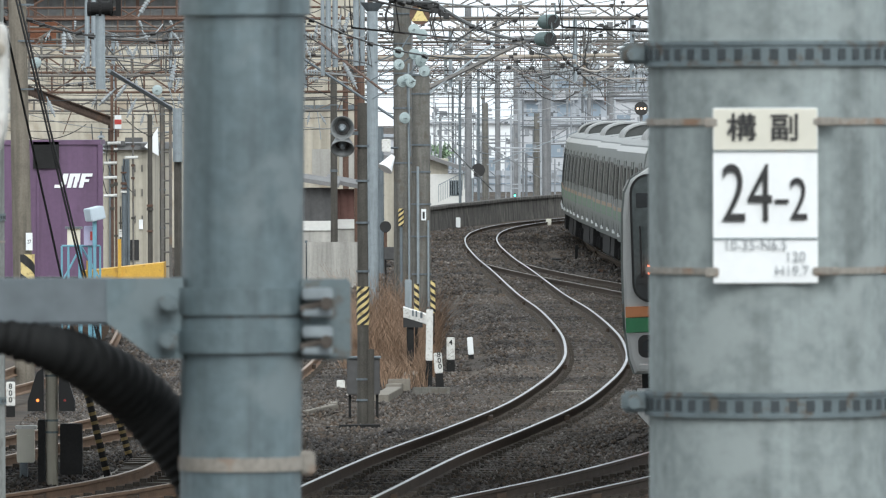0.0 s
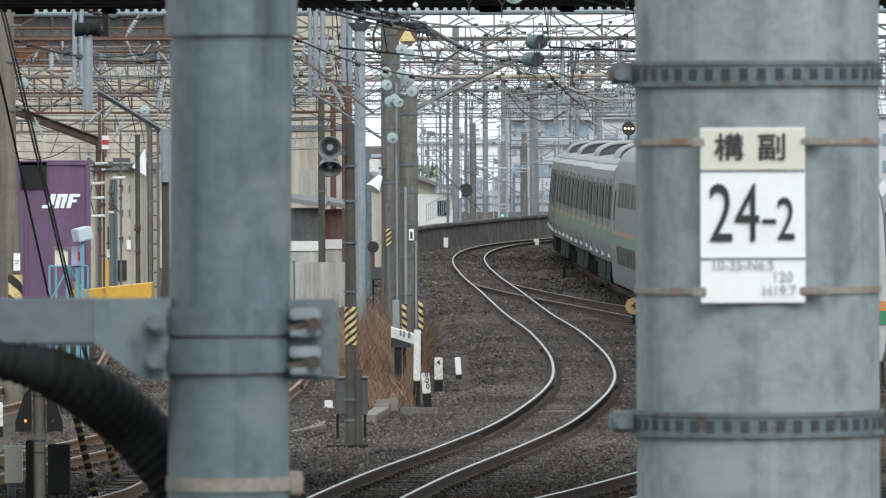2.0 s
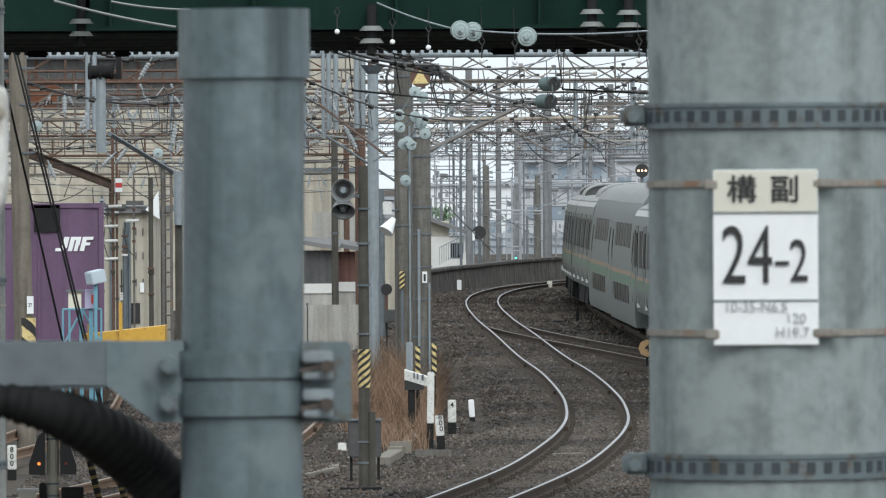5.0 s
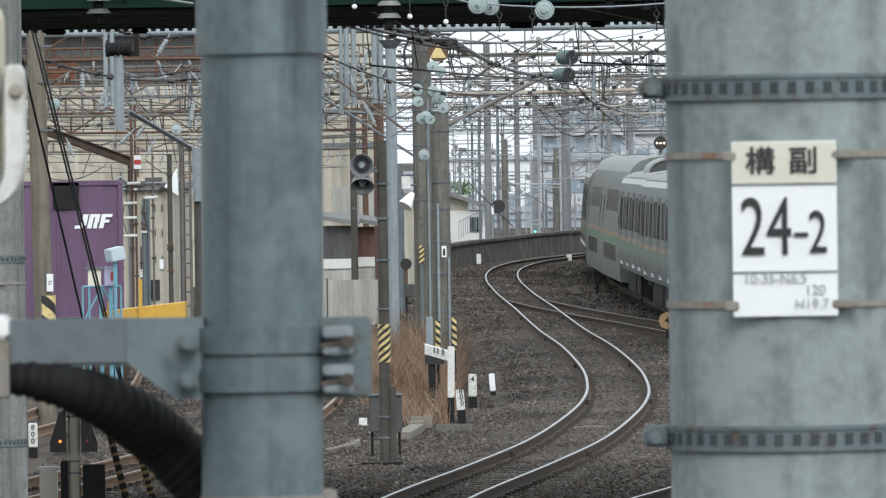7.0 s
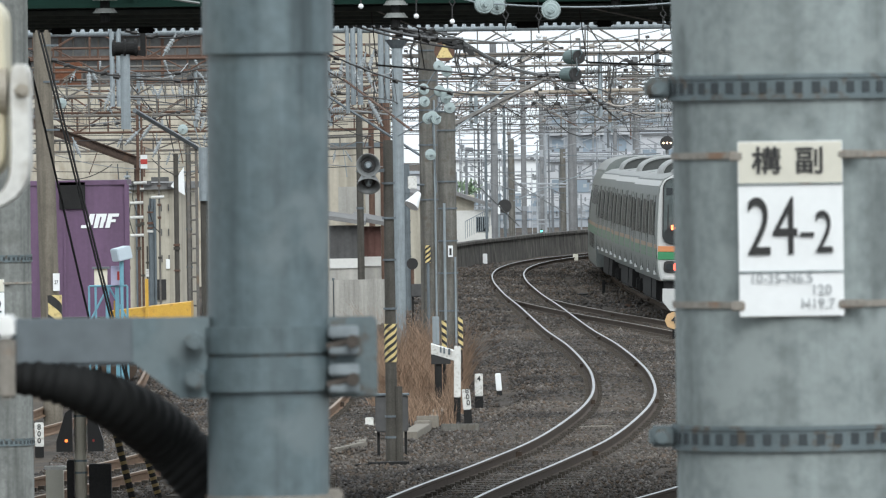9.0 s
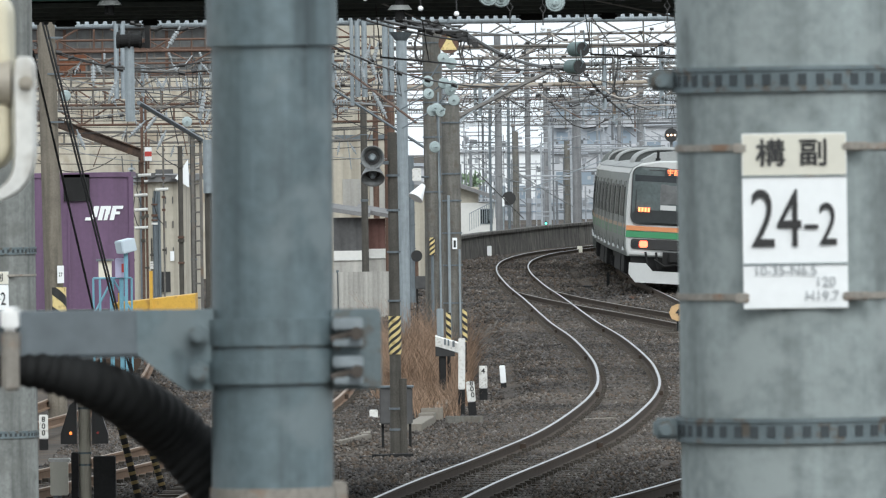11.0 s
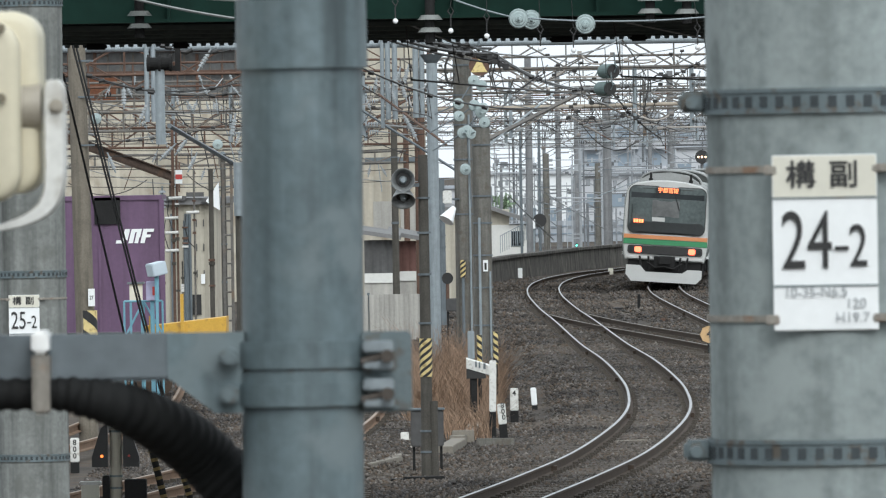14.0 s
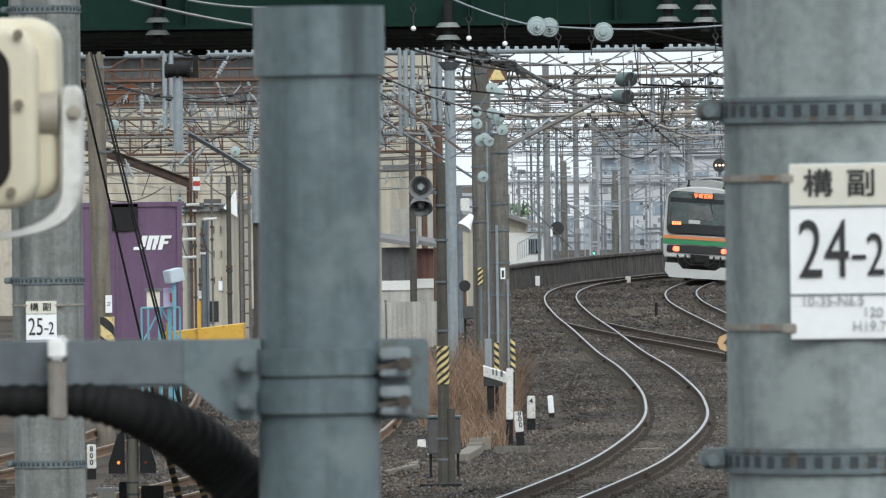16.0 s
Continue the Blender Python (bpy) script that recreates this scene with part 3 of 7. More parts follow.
def face_panel(bm, x0, x1, z0, z1, y, bow=0.1, thick=0.06, corner=0.15, n=14, lean=0.0):
    """A rounded rectangle bowed across its width, standing in the plane y."""
    ring_pts = []
    for cx, cz, a0 in ((x1 - corner, z1 - corner, 0), (x0 + corner, z1 - corner, 90), (x0 + corner, z0 + corner, 180), (x1 - corner, z0 + corner, 270)):
        for k in range(n // 2 + 1):
            a = radians(a0 + 90 * k / (n // 2))
            ring_pts.append((cx + corner * math.cos(a), cz + corner * math.sin(a)))
    def depth(x, z):
        return y + bow * (x / 1.475) ** 2 + lean * (z - z0)
    f = [bm.verts.new((x, depth(x, z), z)) for x, z in ring_pts]
    b = [bm.verts.new((x, depth(x, z) + thick, z)) for x, z in ring_pts]
    k = len(f)
    cf = [bm.verts.new((0.9 * x, depth(0.9 * x, (z0 + z1) / 2), z0 + (z1 - z0) * (0.5 + 0.9 * ((z - z0) / (z1 - z0) - 0.5)))) for x, z in ring_pts]
    for i in range(k):
        j = (i + 1) % k
        bm.faces.new((f[i], b[i], b[j], f[j]))
        bm.faces.new((f[i], f[j], cf[j], cf[i]))
    # inner rows of quads between mirrored points keep the bow
    left = [v for v in cf if v.co.x <= 0]
    right = [v for v in cf if v.co.x > 0]
    left.sort(key=lambda v: v.co.z)
    right.sort(key=lambda v: v.co.z)
    cols = [left]
    for q in range(1, 8):
        t = q / 8
        col = []
        for a, c in zip(left, right):
            x = a.co.x + (c.co.x - a.co.x) * t
            z = a.co.z
            col.append(bm.verts.new((x, depth(x, z), z)))
        cols.append(col)
    cols.append(right)
    for p, q in zip(cols, cols[1:]):
        for i in range(min(len(p), len(q)) - 1):
            bm.faces.new((p[i], q[i], q[i + 1], p[i + 1]))
    return bm


def face(ob, y):
    """The driver's end: pale frame, large windscreen, stripes, lamp band, skirt."""
    shell = bmesh.new()
    outline = [(x, z) for x, z in BODY]
    rows = []
    for dy, k in ((0.13, 1.0), (0.06, 0.995), (0.02, 0.98), (0.0, 0.955)):
        rows.append([shell.verts.new((x * k, y + dy + 0.1 * (x / 1.475) ** 2 * (1 if dy < 0.1 else 0), 2.2 + (z - 2.2) * (0.3 + 0.7 * k))) for x, z in outline])
    for a, b in zip(rows, rows[1:]):
        for i in range(len(a)):
            j = (i + 1) % len(a)
            shell.faces.new((a[i], a[j], b[j], b[i]))
    c = shell.verts.new((0, y - 0.01, 2.2))
    for i in range(len(outline)):
        shell.faces.new((rows[-1][i], rows[-1][(i + 1) % len(outline)], c))
    part("front_mask", shell, FACEWHITE, ob, "off-white rounded end mask", smooth=False)
    part("windscreen_gasket", face_panel(bmesh.new(), -1.33, 1.33, 1.77, 3.41, y - 0.045, corner=0.24), BLACK, ob, "black rubber gasket")
    # Pale reflection is put into the glass colour, its dark lower zone into a panel.
    glass = part("windscreen", face_panel(bmesh.new(), -1.3, 1.3, 1.8, 3.38, y - 0.055, corner=0.22), CABGLASS, ob, "large rounded windscreen, paled for its reflection")
    part("console_screen", face_panel(bmesh.new(), -1.29, 1.29, 1.81, 2.2, y - 0.06, corner=0.2), CABDARK, glass, "dark lower zone of the windscreen")
    part("sun_band", face_panel(bmesh.new(), -1.25, 1.25, 2.98, 3.17, y - 0.06, corner=0.02), DARKGLASS, glass, "blue-black band behind the glass")
    part("cab_rear_window", face_panel(bmesh.new(), -0.52, 0.42, 2.35, 2.93, y - 0.06, corner=0.03), GREYPANE, glass, "grey rear wall of the cab seen through the glass")
    part("orange_stripe", face_panel(bmesh.new(), -1.43, 1.43, 1.585, 1.725, y - 0.02, corner=0.01, n=2), ORANGE, ob)
    part("green_stripe", face_panel(bmesh.new(), -1.43, 1.43, 1.39, 1.583, y - 0.02, corner=0.01, n=2), GREEN, ob)
    band = part("lamp_band", face_panel(bmesh.new(), -1.28, 1.28, 1.07, 1.36, y - 0.03, corner=0.09), BLACK, ob, "black lamp band")
    for x in (-0.92, 0.92):
        lamp = bmesh.new()
        box(lamp, (x - 0.12, y - 0.035, 1.12), (x + 0.12, y + 0.04, 1.31), bevel=0.03)
        part("tail_lamp", lamp, REDLAMP, band, "lit red tail lamp")
        hl = bmesh.new()
        xx = x * 1.24
        rod(hl, (xx, y + 0.0, 1.215), (xx, y + 0.06, 1.215), 0.085, seg=16)
        part("headlamp", hl, DARKGLASS, band, "unlit headlamp")
    part("destination_display", box(bmesh.new(), (-0.42, y - 0.085, 3.16), (0.42, y - 0.05, 3.36)), BLACK, ob)
    writing("destination_text", "宇都宮線", 0.19, (0.0, y - 0.09, 3.26), ob, LEDRED, label="glowing orange destination characters", width=0.95)
    num = bmesh.new()
    for i in range(4):
        x = -1.12 + i * 0.088
        box(num, (x, y - 0.075, 2.13), (x + 0.062, y - 0.065, 2.25))
    part("number_display", num, LEDRED, ob, "glowing orange running-number display")
    part("wiper", rod(bmesh.new(), (-1.2, y - 0.09, 2.1), (-1.2, y - 0.09, 2.75), 0.012), BLACK, ob)
    part("wiper", rod(bmesh.new(), (0.42, y - 0.095, 2.6), (0.26, y - 0.095, 3.1), 0.014), BLACK, ob)
    bm = bmesh.new()
    box(bm, (-0.5, y - 0.085, 2.2), (-0.06, y - 0.07, 2.34))
    part("windscreen_card", bm, FACEWHITE, ob, "pale card behind the windscreen")
    for xa, xb in ((-1.28, -0.42), (0.36, 1.28)):
        part("bumper_step", box(bmesh.new(), (xa, y - 0.02, 0.9), (xb, y + 0.3, 1.0), bevel=0.02), FACEWHITE, ob)
    cp = bmesh.new()
    box(cp, (-0.2, y - 0.25, 0.72), (0.2, y + 0.4, 1.02), bevel=0.04)
    box(cp, (-0.36, y - 0.03, 0.6), (0.36, y + 0.3, 1.02))
    for x in (-0.85, -0.55, 0.55, 0.8):
        rod(cp, (x, y - 0.05, 1.0), (x * 0.9, y - 0.02, 0.55), 0.035)
    tube(cp, [(-0.6, y - 0.08, 0.8), (-0.3, y - 0.15, 0.62), (0.0, y - 0.18, 0.68), (0.3, y - 0.15, 0.6), (0.62, y - 0.08, 0.8)], 0.03)
    part("coupler", cp, UNDER, ob, "dark coupler with hoses")
    part("end_beam", box(bmesh.new(), (-1.25, y + 0.14, 0.45), (1.25, y + 0.35, 0.92)), UNDER, ob)
    sk = bmesh.new()
    out = ((-1.3, 0.68), (-0.82, 0.68), (-0.62, 0.47), (0.62, 0.47), (0.82, 0.6), (1.3, 0.6), (1.3, 0.32), (1.12, 0.13), (-1.1, 0.13), (-1.3, 0.36))
    f = [sk.verts.new((x, y - 0.08, z)) for x, z in out]
    b = [sk.verts.new((x, y - 0.02, z)) for x, z in out]
    sk.faces.new(f)
    sk.faces.new(b[::-1])
    for i in range(len(out)):
        j = (i + 1) % len(out)
        sk.faces.new((f[i], b[i], b[j], f[j]))
    part("skirt", sk, FACEWHITE, ob, "pale grey snow-plough skirt")
    for x in (-0.62, 0.75):
        rodbm = rod(bmesh.new(), (x, y + 0.5, 3.55), (x, y + 0.5, 3.86), 0.04)
        rod(rodbm, (x, y + 0.5, 3.5), (x, y + 0.5, 3.66), 0.07)
        part("antenna", rodbm, UNDER, ob)
    bm = bmesh.new()
    extrude_shape(bm, [(x * 1.05, 3.42 + (z - 3.5) * 1.1) for x, z in ((-1.0, 3.5), (-0.95, 3.66), (-0.6, 3.86), (0, 3.93), (0.6, 3.86), (0.95, 3.66), (1.0, 3.5))], y + 1.2, y + 4.0)
    part("roof_unit", bm, ROOFGREY, ob, "rounded grey roof unit")


tail_car = car("stainless tail car with orange and green stripes, red tail lamps lit", tail=True)
plain = car("stainless commuter car with four doors a side")
tall = car("stainless double-deck car with two rows of windows", tall=True)
train = [tail_car]
for i in range(1, 15):
    if i == 1:
        train.append(plain)
    elif i == 3:
        train.append(tall)
    else:
        train.append(copy_thing(tall if i == 4 else plain, Matrix()))
# arc length along the second line, to set the cars out
ARC = [(90.0, 0.0)]
while ARC[-1][0] < 690:
    y, s = ARC[-1]
    ARC.append((y + 1.0, s + math.hypot(1.0, glide(SIDE, y + 1) - glide(SIDE, y))))


def line_at(s):
    i = min(max(int(s), 0), len(ARC) - 2)
    while i > 0 and ARC[i][1] > s:
        i -= 1
    while i < len(ARC) - 2 and ARC[i + 1][1] < s:
        i += 1
    (y0, s0), (y1, s1) = ARC[i], ARC[i + 1]
    y = y0 + (y1 - y0) * (s - s0) / (s1 - s0)
    return Vector((glide(SIDE, y), y, 0))


TAIL = ((0, 25.2), (1.5, 34.5), (3.0, 47.5), (5.5, 78.0), (7.0, 100.5), (8.5, 125.5), (11.0, 165.5), (12.5, 192.0), (14.5, 228.0), (16.0, 254.0))


def cant(y):
    """Lean of the track towards the inside of its curves, in degrees."""
    return -1.6 + 5.8 * min(max((y - 180) / 90, 0), 1)


def car_rows(i):
    rows = []
    for k in range(33):
        t = k * 0.5
        s = glide(TAIL, t) + CAR * i + CAR / 2
        a, b = line_at(s - 6.9), line_at(s + 6.9)
        m = (a + b) / 2
        rows.append((t, pose(m.x, m.y, 0, 0, cant(m.y), math.degrees(math.atan2(-(b.x - a.x), b.y - a.y)))))
    return rows

# ---- unseen roof added over and behind the viewer to shade the near posts ----
part("roof_sheet", box(bmesh.new(), (-16, -30, 6.6), (-2.5, 9.5, 6.75)), ROOFTILE, tagged(new("platform_roof"), "plain grey unseen roof added overhead for shade", "roof", kind="structure"))
part("roof_column", box(bmesh.new(), (-8.2, -5, -0.4), (-7.9, -4.7, 6.6)), GALV_D, bpy.data.objects["platform_roof"])
SHINY = mat("painted_glint_white", (0.9, 0.9, 0.88), 0.3, 0.1, 0.05, 8)


# ---- near poles ----
def steel_post():
    x, y = -0.23, 10.5
    ob = thing("steel_post", "grey galvanised steel tube post with clamp and cap", "post", (x, y, 0))
    part("tube", rod(bmesh.new(), (-0.066, 0, -1.2), (0, 0, 4.22), 0.0705, seg=64), GALV, ob, smooth=False)
    round_smooth(ob.children[0])
    bm = rod(bmesh.new(), (0, 0, 4.22), (0, 0, 4.30), 0.0765, 0.0758, seg=64)
    cap = part("cap", bm, GALV, ob, "steel sleeve cap")
    round_smooth(cap)
    z1, z4 = 3.904, 3.827
    clamp = part("clamp", ring(bmesh.new(), (0, 0, (z1 + z4) / 2), 0.069, 0.0725, z1 - z4, 64), BANDSTEEL, ob, "two-part steel pole clamp")
    h = z1 - z4
    for a, b, r in ((0.0, 0.4, 0.0768), (0.46, 0.63, 0.0752), (0.63, 0.97, 0.0775)):
        part("clamp_band", ring(bmesh.new(), (0, 0, z1 - h * (a + b) / 2), 0.07, r, h * (b - a), 64), GALV, clamp)
    fl = box(bmesh.new(), (0.068, -0.022, 3.82), (0.128, -0.012, 3.914), bevel=0.003)
    box(fl, (0.068, 0.012, 3.822), (0.12, 0.022, 3.912), bevel=0.003)
    part("flange", fl, BANDSTEEL, clamp, "dull grey bolting flange")
    for z in (3.887, 3.843):
        b = box(bmesh.new(), (0.072, -0.05, z - 0.0165), (0.107, -0.0225, z - 0.006), bevel=0.002)
        box(b, (0.072, -0.05, z + 0.003), (0.107, -0.0225, z + 0.0165), bevel=0.002)
        part("bolt_cleat", b, GALV_L, clamp, "pale forked cleat round the bolt")
        b = rod(bmesh.new(), (0.1, -0.064, z - 0.001), (0.1, 0.05, z - 0.001), 0.0075, seg=12)
        # Second rod is the bolt's shadow, put in as a dark bar.
        rod(b, (0.07, -0.045, z - 0.008), (0.1, -0.045, z - 0.001), 0.0045, seg=10)
        part("bolt", b, BOLT_AND_SHADOW, clamp, "dark rust-stained bolt with a bar for its shadow")
        b = rod(bmesh.new(), (-0.083, -0.07, z), (-0.083, 0.05, z), 0.0075, seg=12)
        rod(b, (-0.083, -0.055, z), (-0.083, -0.03, z), 0.0125, seg=6)
        part("bolt", b, BANDSTEEL, clamp)
    pl = bmesh.new()
    za, zb = 3.916, 3.822
    out = ((-0.155, za), (-0.066, za), (-0.066, zb), (-0.1, zb), (-0.155, za - 0.052))
    f = [pl.verts.new((a, -0.03, z)) for a, z in out]
    b = [pl.verts.new((a, -0.02, z)) for a, z in out]
    pl.faces.new(f)
    pl.faces.new(b[::-1])
    for i in range(5):
        pl.faces.new((f[i], b[i], b[(i + 1) % 5], f[(i + 1) % 5]))
    part("gusset_plate", pl, GALV, clamp, "pale weld-stained gusset plate")
    zt = 3.70
    tp = ring(bmesh.new(), (0, 0, zt), 0.07, 0.0735, 0.016, 64)
    box(tp, (0.065, -0.01, zt - 0.014), (0.086, 0.005, zt + 0.014), bevel=0.003)
    part("strap", tp, TAPE, ob, "aged tape strap with buckle")
    z5, z6 = 3.916, 3.861
    arm = box(bmesh.new(), (-0.62, -0.028, z6), (-0.145, 0.022, z5), bevel=0.004)
    part("arm", arm, GALV_D, ob, "horizontal square steel arm")
    part("arm_strap", box(bmesh.new(), (-0.54 - x, -0.078, z6 - 0.036), (-0.52 - x, 0.026, z5 - 0.02), bevel=0.004), TAPE, ob, "brownish metal strap round arm and hose")
    # The clip's shine is put into a near-white colour.
    part("strap_clip", box(bmesh.new(), (-0.54 - x, -0.08, z5 - 0.021), (-0.52 - x, 0.026, z5 + 0.005), bevel=0.004), SHINY, ob, "strap clip with its shine painted near-white")
    # the post leans a little: its lower fittings sit off the axis of the cap
    for c in ob.children:
        if c.name.split(".")[0] not in ("tube", "cap"):
            c.location.x -= 0.0055
    return ob


steel_post()


def hose():
    def back(x):
        """The hose swings behind the post."""
        t = min(max((x + 0.47) / 0.13, 0), 1)
        return 10.46 + 0.155 * t * t * (3 - 2 * t)
    pts = [(-0.80, 10.5, 3.846), (-0.7051, 10.5, 3.8475), (-0.5244, 10.5, 3.8475), (-0.4852, 10.5, 3.8423), (-0.4622, 10.5, 3.8374), (-0.4394, 10.5, 3.8292),
           (-0.4133, 10.5, 3.8150), (-0.3886, 10.5, 3.7976), (-0.3614, 10.5, 3.7749), (-0.3368, 10.5, 3.7496), (-0.312, 10.5, 3.7215), (-0.285, 10.5, 3.684), (-0.262, 10.5, 3.63), (-0.25, 10.5, 3.54)]
    def girth(x):
        """The hose widens from the strap towards its bend."""
        return 0.0185 + 0.0155 * min(max((x + 0.52) / 0.13, 0), 1) + 0.003 * min(max((x + 0.4) / 0.08, 0), 1)
    fine = []
    for i in range(len(pts) - 1):
        a, b = Vector(pts[max(i - 1, 0)]), Vector(pts[i])
        c, d = Vector(pts[i + 1]), Vector(pts[min(i + 2, len(pts) - 1)])
        for k in range(120):
            t = k / 120
            fine.append(0.5 * ((2 * b) + (c - a) * t + (2 * a - 5 * b + 4 * c - d) * t * t + (3 * b - a - 3 * c + d) * t ** 3))
    # even steps along the hose, so that its ribs keep one pitch
    run, even = 0.0, [fine[0]]
    for a, b in zip(fine, fine[1:]):
        run += (b - a).length
        if run >= 0.0018:
            even.append(b)
            run = 0.0
    fine = even
    bm = tube(bmesh.new(), [(p.x, back(p.x), p.z) for p in fine], lambda i: girth(fine[i].x) + 0.0012 * math.sin(i * 0.95), 20)
    ob = thing("cable_hose", "", "")
    part("hose_body", bm, BLACKRUB, ob, smooth=True)
    part("end_sleeve", rod(bmesh.new(), (fine[-1].x, back(fine[-1].x), fine[-1].z + 0.02), (fine[-1].x, back(fine[-1].x), -0.4), 0.036, seg=20), BLACKRUB, ob)
    tagged(ob, "black corrugated cable hose hanging under the steel arm", "hose")


hose()


def rounded_slab(bm, x0, x1, z0, z1, y0, y1, r, bev, seg=10):
    """A slab with round corners whose front edge is rounded over."""
    def loop(y, inset):
        out, rr = [], max(r - inset, 0.001)
        for cx, cz, a0 in ((x1 - r, z1 - r, 0), (x0 + r, z1 - r, 90), (x0 + r, z0 + r, 180), (x1 - r, z0 + r, 270)):
            for i in range(seg + 1):
                a = radians(a0 + 90 * i / seg)
                out.append(bm.verts.new((cx + rr * math.cos(a), y, cz + rr * math.sin(a))))
        return out
    loops = [loop(y0 + bev * (1 - math.sin(radians(q))), bev * (1 - math.cos(radians(q)))) for q in (90, 67, 45, 22, 0)] + [loop(y1, 0)]
    for a, b in zip(loops, loops[1:]):
        for i in range(len(a)):
            bm.faces.new((a[i], a[(i + 1) % len(a)], b[(i + 1) % len(a)], b[i]))
    bm.faces.new(loops[0][::-1])
    bm.faces.new(loops[-1])
    return bm


def floodlight():
    c = (-0.57, 10.4, 4.18)
    ob = thing("floodlight", "beige floodlight housing with dark glass on a white bracket", "floodlight", c)
    z1, z0 = 4.28 - c[2], 4.07 - c[2]
    xa = -0.55 - c[0]
    xb = -0.53 - c[0]
    zp = 4.18 - c[2]
    round_smooth(part("housing", rounded_slab(bmesh.new(), -0.26, xa, z0, z1, -0.07, -0.01, 0.036, 0.012), BEIGE, ob))
    round_smooth(part("rear_shell", rounded_slab(bmesh.new(), -0.26, xb, 4.08 - c[2], 4.29 - c[2], -0.012, 0.14, 0.03, 0.012), BEIGE, ob))
    rim = part("glass_gasket", rounded_slab(bmesh.new(), -0.26, -0.58 - c[0], 4.09 - c[2], 4.26 - c[2], -0.073, -0.06, 0.034, 0.003), UNDER, ob)
    part("glass", rounded_slab(bmesh.new(), -0.255, -0.58 - c[0], 4.09 - c[2], 4.26 - c[2], -0.076, -0.065, 0.032, 0.002), LAMPGLASS, ob, "dark front glass")
    for px, pz in ((-0.57, 4.19), (-0.58, 4.09), (-0.57, 4.27)):
        part("screw", rod(bmesh.new(), (px - c[0], -0.078, pz - c[2]), (px - c[0], -0.06, pz - c[2]), 0.0055, seg=10), SCREWBROWN, ob)
    round_smooth(part("pivot_boss", rod(bmesh.new(), (xa - 0.01, 0.0, zp), (xb + 0.002, 0.0, zp), 0.027, seg=28), BOSSBROWN, ob, "brownish pivot boss"))
    br = bmesh.new()
    # upper arm broad, foot strip thin
    line = [(0.0572, 0.0306, 0.45), (0.0572, 0.0273, 0.75), (0.0572, 0.0208, 0.95), (0.0572, 0.0098, 1), (0.0572, -0.0260, 1), (0.0572, -0.0650, 1), (0.0566, -0.0813, 1), (0.0549, -0.0962, 0.95), (0.0514, -0.1066, 0.88), (0.0442, -0.1170, 0.75), (0.0358, -0.1235, 0.65), (0.0247, -0.1294, 0.52), (0.0117, -0.1339, 0.42), (-0.0039, -0.1378, 0.34), (-0.0650, -0.1456, 0.3)]
    pts = [Vector((x, 0, z)) for x, z, _ in line]
    rows = []
    for i, p in enumerate(pts):
        d = (pts[min(i + 1, len(pts) - 1)] - pts[max(i - 1, 0)]).normalized()
        n = Vector((-d.z, 0, d.x)) * 0.0123 * line[i][2]
        rows.append([br.verts.new(p + n * s_ + Vector((0, e, 0))) for s_, e in ((0.8, -0.024), (-0.8, -0.024), (-1, -0.019), (-1, 0.03), (1, 0.03), (1, -0.019))])
    for a, b in zip(rows, rows[1:]):
        for i in range(6):
            br.faces.new((a[i], a[(i + 1) % 6], b[(i + 1) % 6], b[i]))
    br.faces.new(rows[0])
    br.faces.new(rows[-1][::-1])
    round_smooth(part("bracket", br, DIRTYWHITE, ob, "white U-shaped steel bracket"))
    xc = -0.51 - c[0]
    part("pivot_bolt", rod(bmesh.new(), (xc, -0.034, zp), (xc, -0.02, zp), 0.0055, seg=6), BOSSBROWN, ob)
    part("bolt_washer", rod(bmesh.new(), (xc, -0.027, zp), (xc, -0.02, zp), 0.0085, seg=18), BOSSBROWN, ob)
    # carries the light from outside the view
    part("bracket_foot", rod(bmesh.new(), (-0.13, 0.02, 4.04 - c[2]), (-0.13, 0.02, 3.90 - c[2]), 0.02), GALV, ob)


LAMPGLASS = mat("smoky_lamp_glass", (0.02, 0.015, 0.015), 0.75, 0, 0.1, 10)
SCREWBROWN = mat("dull_brown_screw", (0.2, 0.17, 0.12), 0.6, 0.2, 0.1, 30)
BOSSBROWN = mat("brownish_cast_metal", (0.33, 0.3, 0.25), 0.55, 0.1, 0.15, 20)
floodlight()


def concrete_pole(x, y, r, z0, z1, label, bands, mat_=CONC, seg=64, taper=0.0):
    ob = thing("concrete_pole", label, "utility pole", (x, y, 0))
    p = part("shaft", rod(bmesh.new(), (0, 0, z0), (0, 0, z1), r, r * (1 - taper), seg=seg), mat_, ob)
    round_smooth(p)
    for z in bands:
        bm = ring(bmesh.new(), (0, 0, z), r - 0.004, r + 0.004, 0.036, 64)
        band = part("steel_band", bm, BANDSTEEL, ob, "perforated steel band")
        for dz in (0.015, -0.015):
            part("band_rim", ring(bmesh.new(), (0, 0, z + dz), r, r + 0.0065, 0.006, 64), BANDSTEEL, band)
        holes = bmesh.new()
        for k in range(44):
            a = 2 * math.pi * k / 44
            m = pose(math.cos(a) * (r + 0.0035), math.sin(a) * (r + 0.0035), z - 0.001, 0, 0, math.degrees(a))
            box(holes, (-0.002, -0.006, -0.008), (0.002, 0.006, 0.008), m)
        part("perforation", holes, BAND_HOLE, band)["kind"] = "stuff"
        bolt = box(bmesh.new(), (-r - 0.04, -0.02, z - 0.014), (-r + 0.006, 0.02, z + 0.016), bevel=0.005)
        rod(bolt, (-r - 0.022, -0.045, z), (-r - 0.022, 0.03, z), 0.009, seg=10)
        part("band_bolt", bolt, BANDSTEEL, band)
    return ob


